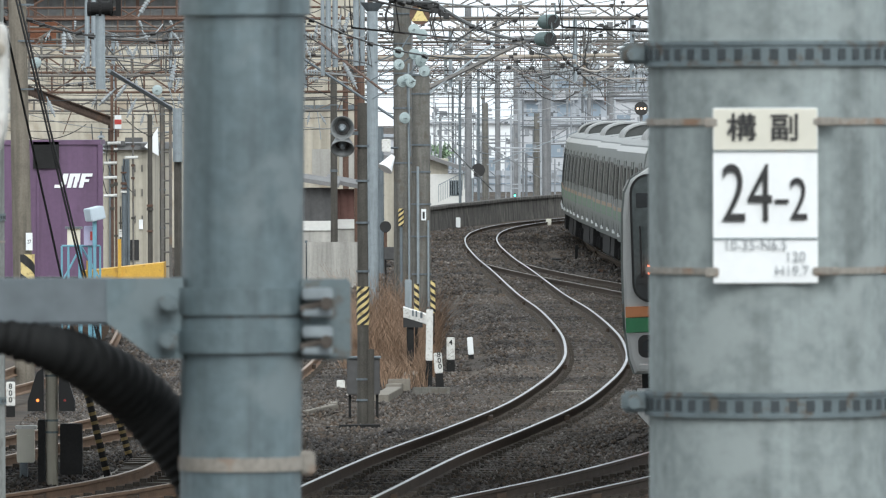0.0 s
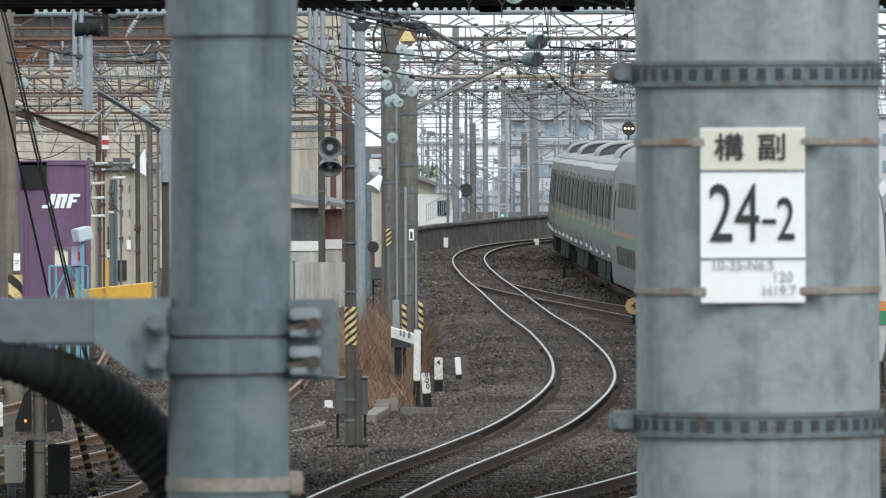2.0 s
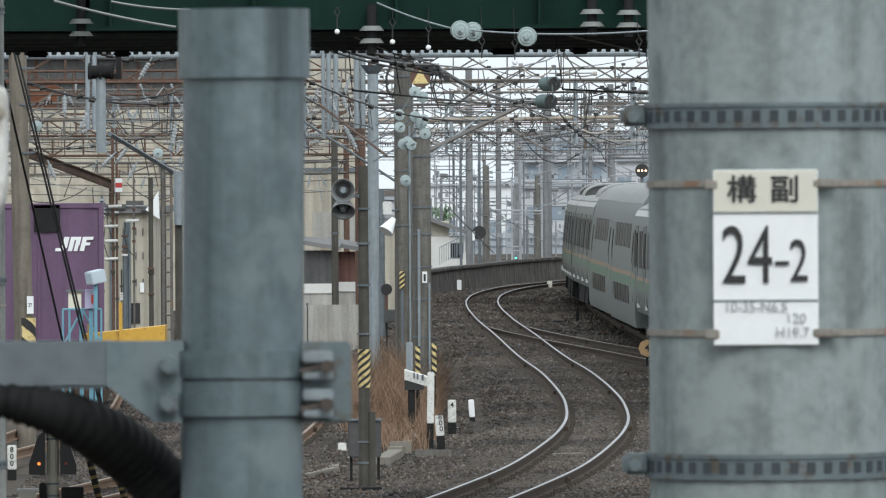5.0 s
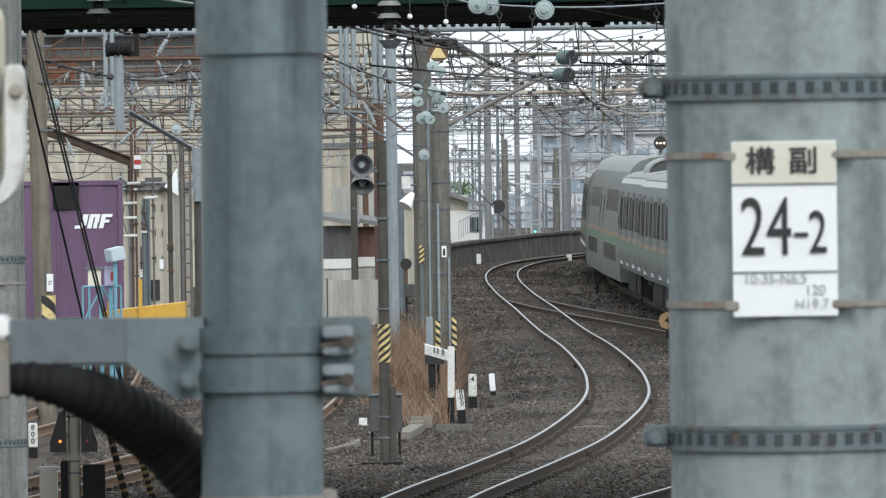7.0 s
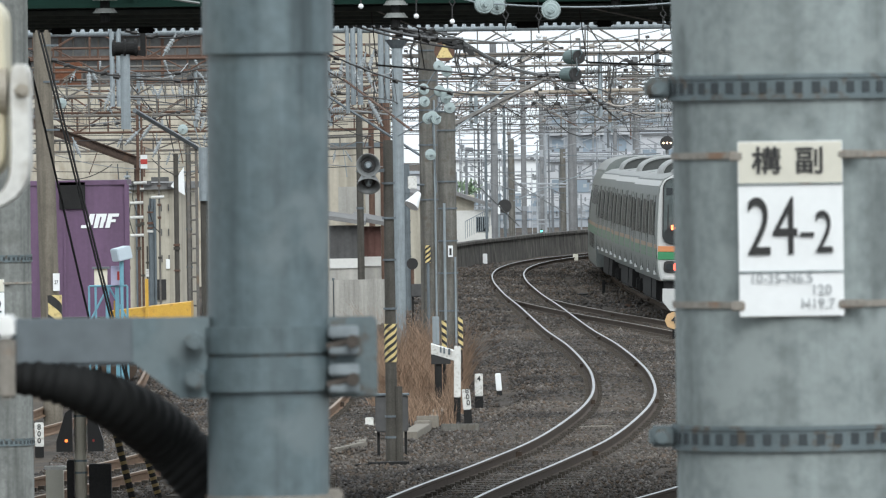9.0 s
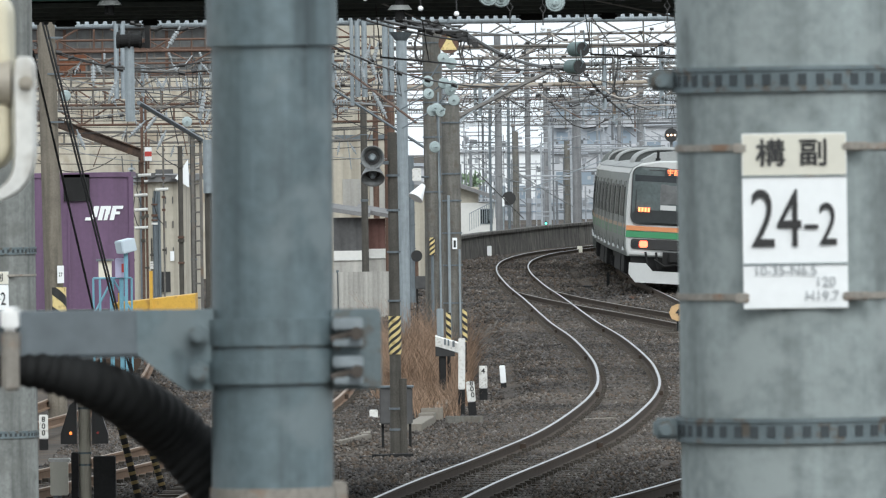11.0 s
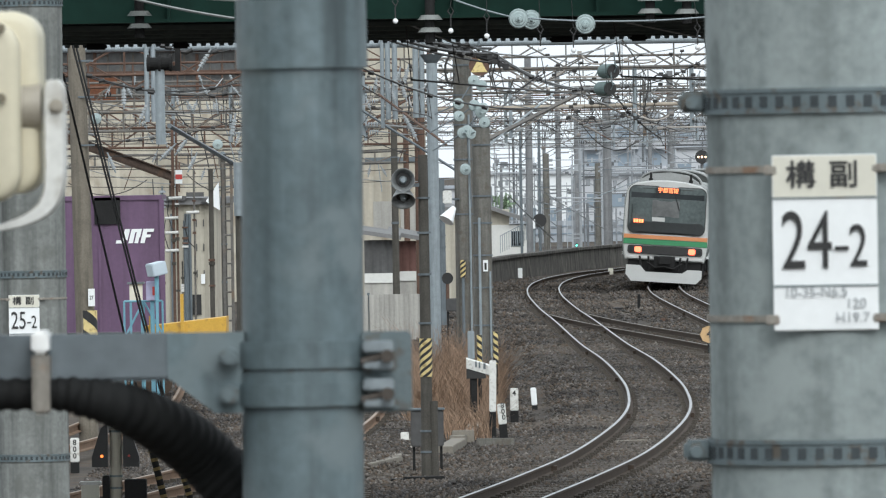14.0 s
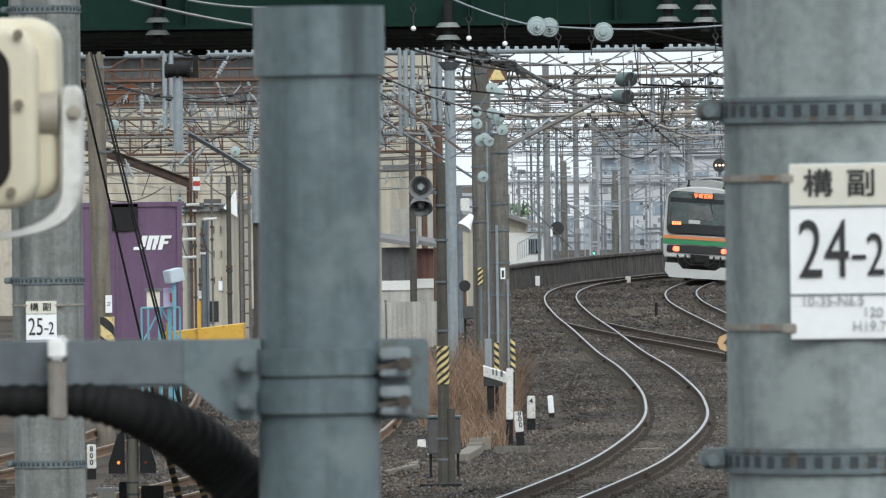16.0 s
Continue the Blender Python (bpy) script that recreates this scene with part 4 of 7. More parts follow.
PLATEGREY = mat("faded_plate_grey", (0.38, 0.4, 0.41), 0.6, 0, 0.1, 20)


def number_plate(ob, r, w, h, z_top, x0, big, small, lower):
    """A three-part enamel plate wired to a pole."""
    c = x0 + w / 2
    k = h / 0.255
    yy = -r - 0.004
    plate = part("number_plate", box(bmesh.new(), (x0, yy - 0.003, z_top - h), (x0 + w, yy, z_top), bevel=0.001), WHITE, ob, "white enamel number plate")
    part("plate_head", box(bmesh.new(), (x0 + 0.001, yy - 0.0045, z_top - 0.061 * k), (x0 + w - 0.001, yy - 0.003, z_top - 0.001)), CREAM, plate, "cream upper panel")
    for q in (0.061, 0.189):
        part("plate_line", box(bmesh.new(), (x0, yy - 0.005, z_top - (q + 0.0025) * k), (x0 + w, yy - 0.003, z_top - q * k)), BANDSTEEL, plate)
    INK = BLACK
    zt = z_top
    for ch, dx in (("構", -0.0345), ("副", 0.028)):
        writing("plate_text", ch, 0.042 * k, (c + dx * k, yy - 0.006, zt - 0.031 * k), plate, INK, width=1.05, bold=0.0007 * k)
    writing("plate_text", big, 0.121 * k, (c - 0.0272 * k, yy - 0.006, zt - 0.1285 * k), plate, INK, width=0.64, bold=0.0001 * k)
    part("plate_dash", box(bmesh.new(), (c + 0.0135 * k, yy - 0.0066, zt - 0.1392 * k), (c + 0.0338 * k, yy - 0.004, zt - 0.133 * k)), INK, plate)
    writing("plate_text", small, 0.088 * k, (c + 0.048 * k, yy - 0.006, zt - 0.136 * k), plate, INK, width=0.66, bold=0.0002 * k)
    if lower:
        writing("plate_text", lower[0], 0.0205 * k, (c - 0.0145, yy - 0.006, z_top - 0.2 * k), plate, PLATEGREY, width=0.98)
        writing("plate_text", lower[1], 0.0205 * k, (c + 0.042, yy - 0.006, z_top - 0.217 * k), plate, PLATEGREY, width=1.0)
        writing("plate_text", lower[2], 0.0205 * k, (c + 0.037, yy - 0.006, z_top - 0.2375 * k), plate, PLATEGREY, width=1.0)
    for dz in (-0.02 * k, -0.238 * k):
        tie = ring(bmesh.new(), (0, 0, z_top + dz), r + 0.0005, r + 0.0035, 0.0095, 48)
        box(tie, (x0 - 0.012, yy - 0.006, z_top + dz - 0.008), (x0 + 0.008, yy + 0.003, z_top + dz + 0.006), bevel=0.002)
        box(tie, (x0 + w - 0.008, yy - 0.006, z_top + dz - 0.006), (x0 + w + 0.03, yy + 0.012, z_top + dz + 0.006), bevel=0.002)
        part("tie_wire", tie, TAPE, plate, "rusty tie band")


X24 = 0.47
pole = concrete_pole(X24, 13.0, 0.175, -1.2, 8.8, "grey concrete catenary pole with steel bands and number plate", (4.19, 3.69))
number_plate(pole, 0.175, 0.1485, 0.2485, 4.1125, 0.3825 - X24, "24", "2", ("10-35-N6.5", "120", "H19.7"))
X25 = -2.33
pole = concrete_pole(X25, 44.4, 0.175, -0.5, 9, "pale concrete catenary pole with number plate, further along", (4.95, 3.62, 2.72), mat("stained_pole_concrete", (0.2, 0.21, 0.2), 0.88, 0, 0.3, 5, 0.05, streak=0.85, spot=(0.15, 0.155, 0.145)))
number_plate(pole, 0.175, 0.15, 0.255, 3.52, -2.43 - X25, "25", "2", None)

# ---- trackside things ----
def stripes(parent, r, z0, z1, pitch, hand=-1):
    """A yellow sleeve with slanted black bars round a pole."""
    part("warning_sleeve", ring(bmesh.new(), (0, 0, (z0 + z1) / 2), r - 0.01, r + 0.004, z1 - z0, 32), YELLOW, parent, "yellow and black warning sleeve")
    bm = bmesh.new()
    seg, fall = 24, 5.0 * r
    z = z0 - pitch - (fall if hand > 0 else 0)
    while z < z1 + fall:
        for i in range(seg):
            a0, a1 = 2 * math.pi * i / seg + math.pi / 2, 2 * math.pi * (i + 1) / seg + math.pi / 2
            # each bar falls by one pitch round half the pole
            f0, f1 = hand * fall * i / seg, hand * fall * (i + 1) / seg
            zz = [min(max(v, z0), z1) for v in (z + f0, z + f1, z + f1 + pitch * 0.48, z + f0 + pitch * 0.48)]
            if max(zz) - min(zz) < 1e-4:
                continue
            pts = [((r + 0.007) * math.cos(a), (r + 0.007) * math.sin(a), q) for a, q in zip((a0, a1, a1, a0), zz)]
            if (Vector(pts[0]) - Vector(pts[3])).length < 1e-4 or (Vector(pts[1]) - Vector(pts[2])).length < 1e-4:
                continue
            bm.faces.new([bm.verts.new(p) for p in pts])
        z += pitch
    part("black_bar", bm, BLACK, parent)["kind"] = "stuff"


def clip_rings(parent, r, zs, material=GALV_D):
    for z in zs:
        part("pole_band", ring(bmesh.new(), (0, 0, z), r, r + 0.012, 0.03, 24), material, parent)


def plain_pole(at, z1, r, label, material, name="utility_pole", category="utility pole", taper=0.12, z0=-0.4, lean=0.0):
    ob = thing(name, label, category, (at[0], at[1], 0))
    p = part("shaft", rod(bmesh.new(), (0, 0, z0), (lean, 0, z1), r, r * (1 - taper), seg=24), material, ob)
    round_smooth(p)
    return ob


HORNGREY = mat("weathered_horn_grey", (0.2, 0.21, 0.21), 0.5, 0.2, 0.2, 6, streak=0.3)


def horn(parent, x, z, y=-0.1, r=0.185, pitch=0.0):
    """A re-entrant horn: flared bell with rolled rim, dark throat, pale centre plug and rear driver."""
    m = pose(x, y, z, pitch, 0, 0)
    prof = ((0.03, 0.22), (0.07, 0.2), (0.085, 0.12), (0.11, 0.05), (0.15, -0.04), (r * 0.96, -0.1), (r, -0.11), (r, -0.125), (r * 0.95, -0.125), (r * 0.86, -0.1), (r * 0.62, -0.02), (r * 0.5, 0.06))
    bm, rows, seg = bmesh.new(), [], 28
    for rr, yy in prof:
        rows.append([bm.verts.new(m @ Vector((rr * math.cos(2 * math.pi * k / seg), yy, rr * math.sin(2 * math.pi * k / seg)))) for k in range(seg)])
    for a, b in zip(rows, rows[1:]):
        for k in range(seg):
            bm.faces.new((a[k], b[k], b[(k + 1) % seg], a[(k + 1) % seg]))
    bell = part("horn", bm, HORNGREY, parent, "weathered grey horn loudspeaker", smooth=True)
    part("horn_throat", rod(bmesh.new(), m @ Vector((0, -0.03, 0)), m @ Vector((0, 0.05, 0)), r * 0.6, seg=20), BLACK, bell)
    part("horn_plug", rod(bmesh.new(), m @ Vector((0, -0.1, 0)), m @ Vector((0, -0.03, 0)), r * 0.2, r * 0.34, seg=16), GALV_L, bell, "pale centre plug")


sp = plain_pole((-1.16, 129.9, -0.20), 4.32, 0.088, "dark slender speaker pole with warning sleeve and twin horns", WOODPOLE, "speaker_pole", taper=0.24)
stripes(sp, 0.086, 1.13, 1.68, 0.105, 1)
clip_rings(sp, 0.086, [3.7, 3.2, 2.6, 1.9, 0.35, 0.05])
horn(sp, -0.285, 3.962, r=0.172)
horn(sp, -0.285, 3.75, -0.06, 0.172, 48)
arm = box(bmesh.new(), (-0.3, -0.04, 3.86), (0.02, 0.0, 3.86 + 0.05))
part("speaker_bracket", arm, GALV_D, sp)
part("conduit", rod(bmesh.new(), (0.1, -0.03, -0.3), (0.1, -0.03, 0.78), 0.06, seg=12), WOODPOLE, sp, "dark square cable riser")


def relay_box():
    at = (-1.14, 131.9, -0.25)
    ob = thing("relay_box", "dark grey steel relay box on legs behind the speaker pole", "relay box", (at[0] - 0.02, at[1] + 0.6, 0))
    part("cabinet", box(bmesh.new(), (-0.26, -0.12, 0.05), (0.22, 0.15, 0.58), bevel=0.015), DARKSHED, ob)
    part("lid", box(bmesh.new(), (-0.28, -0.15, 0.58), (0.24, 0.17, 0.61), bevel=0.006), GALV_D, ob)
    for x in (-0.22, 0.18):
        part("leg", box(bmesh.new(), (x - 0.02, -0.02, -0.35), (x + 0.02, 0.02, 0.06)), UNDER, ob)


relay_box()


def post(px, py, name, label, w, z1, material, foot=0.0, depth=0.05, lean=0.0, head=False):
    ob = thing(name, label, "marker post", (px, py, -0.3))
    m = pose(0, 0, 0, 0, lean, 0)
    if foot:
        part("foot", box(bmesh.new(), (-w / 2, -depth, 0), (w / 2, depth, foot), m, 0.006), UNDER, ob, "dark buried foot")
    part("board", box(bmesh.new(), (-w / 2 - 0.002, -depth - 0.004, foot), (w / 2 + 0.002, depth, z1 + 0.3), m, 0.012), material, ob)
    return ob


g4 = (0.12, 156.9, -0.30)
o = post(g4[0], g4[1], "marker_post", "white marker post with the numeral 4 on a dark foot", 0.14, 0.29, DIRTYWHITE, 0.2, 0.07)
writing("numeral", "4", 0.13, (0, -0.082, 0.20 + 0.3), o, BLACK, bold=0.002)
gw = (0.50, 164.1, -0.30)
post(gw[0], gw[1], "marker_post", "slim white marker post leaning slightly in the ballast", 0.1, 0.12, WHITE, 0.1, 0.05, lean=-4)
g8 = (-0.06, 145.9, -0.30)
o = post(g8[0], g8[1], "kilometre_post", "white concrete distance post lettered 800", 0.13, 0.31, DIRTYWHITE, 0.28, 0.05, lean=-4)
for i, ch in enumerate("800"):
    writing("numeral", ch, 0.115, (-0.012 - 0.01 * (1 - i), -0.066, 0.58 - 0.095 * i), o, BLACK, turn=(90, -4, 0), bold=0.001, width=1.1)
gp = (-0.25, 148.2, -0.30)
o = post(gp[0], gp[1], "marker_post", "tall white wooden post with dark foot", 0.11, 0.96, DIRTYWHITE, 0.42, 0.05, lean=1)


def slanted_sign():
    at = (-0.62, 154.2, -0.30)
    d = at[1]
    ob = thing("slanted_board", "white slanted sighting board with faded figures on a black post", "track sign", (at[0] + 0.06, at[1], -0.15))
    part("support", box(bmesh.new(), (-0.05, -0.05, -0.2), (0.05, 0.05, 0.83), bevel=0.008), UNDER, ob)
    x0, x1 = -0.13, 0.38
    bm = bmesh.new()
    pts = [(x0, -0.12, 1.02), (x1, -0.12, 0.86), (x1, -0.1, 0.7), (x0, -0.1, 0.86), (x0, 0.1, 1.04), (x1, 0.1, 0.88), (x1, 0.1, 0.68), (x0, 0.1, 0.84)]
    v = [bm.verts.new(p) for p in pts]
    for f in ((0, 3, 2, 1), (4, 5, 6, 7), (0, 1, 5, 4), (1, 2, 6, 5), (2, 3, 7, 6), (3, 0, 4, 7)):
        bm.faces.new([v[i] for i in f])
    part("board", bm, DIRTYWHITE, ob, "weathered white board")
    bm = bmesh.new()
    for i, (a, b) in enumerate(((0.02, 0.05), (0.08, 0.11), (0.16, 0.2))):
        box(bm, (a, -0.126, 0.88 - a * 0.25), (b, -0.12, 0.98 - a * 0.25))
    part("faded_mark", bm, GALV_D, ob)
    # Black block put in for the shade beneath the slanted board.
    part("shadow_box", box(bmesh.new(), (-0.13, -0.09, 0.68), (0.2, 0.08, 0.845)), BLACK, ob, "black block for the shade under the board")


slanted_sign()

# pale instrument cabinet and striped guy guards beside the twin poles
cab = thing("instrument_case", "narrow pale grey instrument case on a post", "instrument case", (-0.61, 156, 0))
part("case", box(bmesh.new(), (-0.06, -0.06, 0.82), (0.06, 0.06, 1.31), bevel=0.01), GALV_L, cab)
part("stand", rod(bmesh.new(), (0, 0, -0.35), (0, 0, 0.82), 0.03), UNDER, cab)
for px, y0, y1, d in ((878, 598, 655, 157), (908, 575, 620, 160)):
    gg = thing("guy_guard", "yellow and black striped guy wire guard", "guy guard", (-0.47 if px == 878 else -0.19, d, 0))
    part("guard_base", rod(bmesh.new(), (0, 0, -0.35), (0, 0, 0.65), 0.03), UNDER, gg)
    stripes(gg, 0.04, 0.65, 1.22, 0.13)


# twin concrete poles with sign
tw = plain_pole((-0.41, 168), 4.89, 0.172, "grey-brown concrete pole with number tag and fittings", CONC_D, "concrete_pole", taper=0.04)
clip_rings(tw, 0.172, [4.9, 4.55, 3.6, 3.1, 2.5, 1.9, 1.2])
tag = part("number_tag", box(bmesh.new(), (0.0, -0.19, 2.20), (0.09, -0.17, 2.41)), WHITE, tw, "small white number tag")
part("tag_mark", box(bmesh.new(), (0.025, -0.195, 2.23), (0.065, -0.19, 2.36)), BLACK, tag)
part("riser_pipe", rod(bmesh.new(), (-0.06, -0.21, -0.3), (-0.06, -0.21, 3.2), 0.025), GALV_L, tw)
part("riser_pipe", rod(bmesh.new(), (0.13, -0.19, -0.3), (0.13, -0.19, 2.2), 0.02), GALV_L, tw)
tw2 = plain_pole((-0.81, 182), 8.5, 0.19, "thick grey concrete pole with striped sleeve", CONC_D, "concrete_pole", taper=0.05)
gg = thing("guy_guard", "slim yellow and black striped pipe guard before the thick pole", "guy guard", (-0.85, 181.7, 0))
part("guard_base", rod(bmesh.new(), (0, 0, -0.35), (0, 0, 1.93), 0.03), GALV_D, gg)
stripes(gg, 0.05, 1.93, 2.28, 0.1, 1)
pi = thing("point_indicator", "black round point indicator on a thin stem with a dark case", "track signal", (-1.205, 188, 0))
part("disc", rod(bmesh.new(), (0, -0.04, 1.84), (0, 0.04, 1.84), 0.12, seg=20), BLACK, pi)
part("stem", rod(bmesh.new(), (0, 0, 1.3), (0, 0, 1.76), 0.035), RUST, pi)
part("case", box(bmesh.new(), (-0.04, -0.1, 1.15), (0.26, 0.15, 1.42), bevel=0.02), DARKSHED, pi)
for x in (0.0, 0.2):
    part("leg", box(bmesh.new(), (x - 0.02, -0.02, -0.35), (x + 0.02, 0.02, 1.15)), UNDER, pi)
clip_rings(tw2, 0.19, [6.2, 5.6, 5.0, 4.3, 3.2])
shade = rod(bmesh.new(), (-0.2, -0.5, 3.34), (-0.36, -0.62, 3.08), 0.05, 0.16, seg=20)
part("lamp_shade", shade, WHITE, tw2, "white conical lamp shade")
part("lamp_case", box(bmesh.new(), (-0.42, -0.55, 3.42), (-0.24, -0.35, 3.68), bevel=0.015), DIRTYWHITE, tw2, "pale case over the lamp")
part("lamp_arm", rod(bmesh.new(), (-0.3, -0.45, 3.5), (0, 0, 3.5), 0.02), GALV_D, tw2)
part("riser_pipe", rod(bmesh.new(), (0.12, -0.2, -0.3), (0.12, -0.2, 5.2), 0.022), GALV_L, tw2)
tri = thing("triangle_sign", "yellow triangle warning plate on an orange-brown disc", "warning sign", (-0.42, 166, 6.00))
part("disc", rod(bmesh.new(), (0, 0.0, 0), (0, 0.03, 0), 0.19, seg=24), RUST, tri, "faded orange-brown backing disc")
bm = bmesh.new()
fr = [bm.verts.new(p) for p in ((-0.15, -0.012, -0.12), (0.15, -0.012, -0.12), (0, -0.012, 0.15))]
bk = [bm.verts.new(p) for p in ((-0.15, -0.002, -0.12), (0.15, -0.002, -0.12), (0, -0.002, 0.15))]
bm.faces.new(fr)
for i in range(3):
    bm.faces.new((fr[i], bk[i], bk[(i + 1) % 3], fr[(i + 1) % 3]))
part("triangle", bm, YELLOW, tri)
part("hanger", rod(bmesh.new(), (0.0, 0.02, 0.15), (0.0, 0.02, 0.8), 0.02), GALV_D, tri)


# pole 27 with broad sleeve
p27 = plain_pole((-6.95, 150), 7.0, 0.165, "brown-grey concrete pole with broad warning sleeve", mat("brown_pole_concrete", (0.185, 0.165, 0.135), 0.9, 0, 0.25, 4, 0.1, streak=0.5), "concrete_pole", taper=0.12, lean=-0.12)
stripes(p27, 0.163, 1.38, 1.86, 0.36)
t27 = part("number_tag", box(bmesh.new(), (0.03, -0.19, 1.93), (0.14, -0.165, 2.22)), WHITE, p27, "small white number tag")
writing("tag_text", "27", 0.09, (0.085, -0.195, 2.07), t27, BLACK, width=0.7, bold=0.001)
clip_rings(p27, 0.16, [6.0, 5.4, 4.6])


def shunt_signal():
    at = (-4.64, 106.9, -0.30)
    d = at[1]
    ob = thing("shunting_signal", "black twin shunting signal with amber lamps on a steel post", "railway signal", (at[0], d, 0))
    part("post", rod(bmesh.new(), (0, 0, -0.35), (0, 0, 1.20), 0.072, seg=16), SIDING2, ob)
    clip = [1.07, 0.54, 0.40]
    for z in clip:
        part("post_band", ring(bmesh.new(), (0, 0, z), 0.068, 0.08, 0.025, 20), BANDSTEEL, ob)
    za, zb = 1.17, 0.65
    for s in (-1, 1):
        bm = bmesh.new()
        out = ((s * 0.09, za), (s * 0.17, za - 0.06), (s * 0.28, zb + 0.12), (s * 0.28, zb), (s * 0.09, zb))
        f = [bm.verts.new((x, -0.12, z)) for x, z in out]
        b = [bm.verts.new((x, 0.02, z)) for x, z in out]
        bm.faces.new(f)
        bm.faces.new(b[::-1])
        for i in range(5):
            bm.faces.new((f[i], b[i], b[(i + 1) % 5], f[(i + 1) % 5]))
        head = part("signal_head", bm, BLACK, ob, "black signal head")
        lens = rod(bmesh.new(), (s * 0.16, -0.135, zb + 0.13), (s * 0.16, -0.115, zb + 0.13), 0.018 if s < 0 else 0.015, seg=14)
        part("lens", lens, AMBER if s < 0 else RED, head, "amber lens")
    part("white_tag", box(bmesh.new(), (-0.14, -0.02, za + 0.0), (-0.09, 0.0, za + 0.12)), WHITE, ob)
    part("side_case", box(bmesh.new(), (0.1, -0.1, -0.1), (0.36, 0.15, 0.5), bevel=0.01), UNDER, ob, "dark brown apparatus case")
    part("side_case", box(bmesh.new(), (-0.16, -0.1, -0.35), (-0.08, 0.15, 0.55), bevel=0.01), UNDER, ob)


shunt_signal()
wb = (-4.97, 107.5, -0.30)
ob = thing("junction_box", "small weathered white junction box on a stem", "junction box", (wb[0], wb[1], 0))
part("box_body", box(bmesh.new(), (-0.11, -0.08, 0.02), (0.1, 0.08, 0.42), bevel=0.01), CREAM, ob)
part("box_lid", box(bmesh.new(), (-0.13, -0.1, 0.42), (0.13, 0.1, 0.46), bevel=0.008), DIRTYWHITE, ob)
part("stem", rod(bmesh.new(), (-0.03, 0, -0.35), (-0.03, 0, 0.02), 0.05), GALV_D, ob)
part("latch", box(bmesh.new(), (0.02, -0.1, 0.2), (0.1, -0.08, 0.34)), CREAM, ob)
DIRTYYELLOW = mat("dirty_yellow", (0.2, 0.14, 0.05), 0.7, 0, 0.3, 8)
for a, b in (((-4.07, 109.0, -0.17), (-4.31, 109.0, 0.84)), ((-3.97, 114.0, -0.16), (-4.19, 114.0, 0.62))):
    gy = thing("guy_guard", "dark yellow and black guard on a slanting guy wire", "guy guard", (a[0], a[1], a[2]))
    v = Vector(b) - Vector(a)
    gy.rotation_mode = "QUATERNION"
    gy.rotation_quaternion = v.to_track_quat("Z", "Y")
    part("tube", rod(bmesh.new(), (0, 0, -0.1), (0, 0, v.length), 0.042, seg=14), UNDER, gy)
    for k in range(9):
        part("yellow_ring", ring(bmesh.new(), (0, 0, 0.06 + k * v.length / 9.2), 0.04, 0.045, 0.04, 16), DIRTYYELLOW, gy)
d8 = (-6.41, 133.7, -0.30)
ob = post(d8[0], d8[1], "distance_board", "white board with faint figures on black legs", 0.13, 0.22, DIRTYWHITE, 0.16, 0.03)
for k in range(3):
    writing("numeral", "800"[k], 0.11, (0, -0.04, 0.45 - 0.1 * k), ob, BLACK, turn=(90, 0, 0), bold=0.002)


# cable troughs, pale concrete lids and bits among the ballast
def lid_row(points, w, material, label, name="cable_trough"):
    ob = thing(name, label, "cable trough", points[0], kind="")
    for a, b in zip(points, points[1:]):
        a, b = Vector(a) - Vector(points[0]), Vector(b) - Vector(points[0])
        n = max(1, int((b - a).length / 2.2))
        for i in range(n):
            p = a.lerp(b, (i + 0.5) / n)
            m = pose(p.x, p.y, p.z + random.uniform(-0.01, 0.02), random.uniform(-0.5, 0.5), random.uniform(-1, 1), math.degrees(math.atan2(b.y - a.y, b.x - a.x)) + random.uniform(-3, 3))
            part("trough_lid", box(bmesh.new(), (-(b - a).length / n * 0.48, -w / 2, -0.14), ((b - a).length / n * 0.49, w / 2, 0.015), m, 0.01), material, ob)
    return ob


LIDCONC = mat("pale_trough_concrete", (0.22, 0.2, 0.17), 0.9, 0, 0.2, 3)
lid_row([(-2.03, 131.7, -0.20), (-1.83, 135.8, -0.20), (-1.71, 139.6, -0.20), (-1.50, 143.2, -0.20)], 0.3, LIDCONC, "pale concrete trough lids lying in the ballast")
lid_row([(-0.96, 140.1, -0.20), (-0.81, 144.4, -0.20), (-0.63, 150.7, -0.20), (-0.45, 152.6, -0.20)], 0.25, LIDCONC, "pale concrete trough lids beside the marker posts")
lid_row([(-4.28, 105.9, -0.25), (-4.12, 108.9, -0.25), (-3.83, 112.4, -0.25), (-3.62, 116.9, -0.25)], 0.35, LIDCONC, "worn concrete trough lids beside the yard track")
lid_row([(1.54, 140.2, -0.17), (2.15, 140.5, -0.17)], 0.22, LIDCONC, "pale concrete sleeper top between the rails", "concrete_sleeper")
lid_row([(2.55, 281.7, -0.22), (3.1, 276.0, -0.2), (3.67, 270.1, -0.22)], 0.5, UNDER, "low dark heap of cable covers beside the crossover", "cable_cover")
lid_row([(2.2, 126.0, -0.2), (2.9, 126.9, -0.2)], 0.28, UNDER, "dark cable cover lying between the two tracks", "cable_cover")
lid_row([(-1.24, 169.7, -0.1), (-0.84, 165.4, -0.1)], 0.3, UNDER, "dark cable cover in the dry grass", "cable_cover")
lid_row([(-1.92, 129.1, -0.30), (-1.47, 128.7, -0.30), (-0.94, 128.9, -0.30)], 0.25, UNDER, "low dark rubber cable cover in the ballast", "cable_cover")
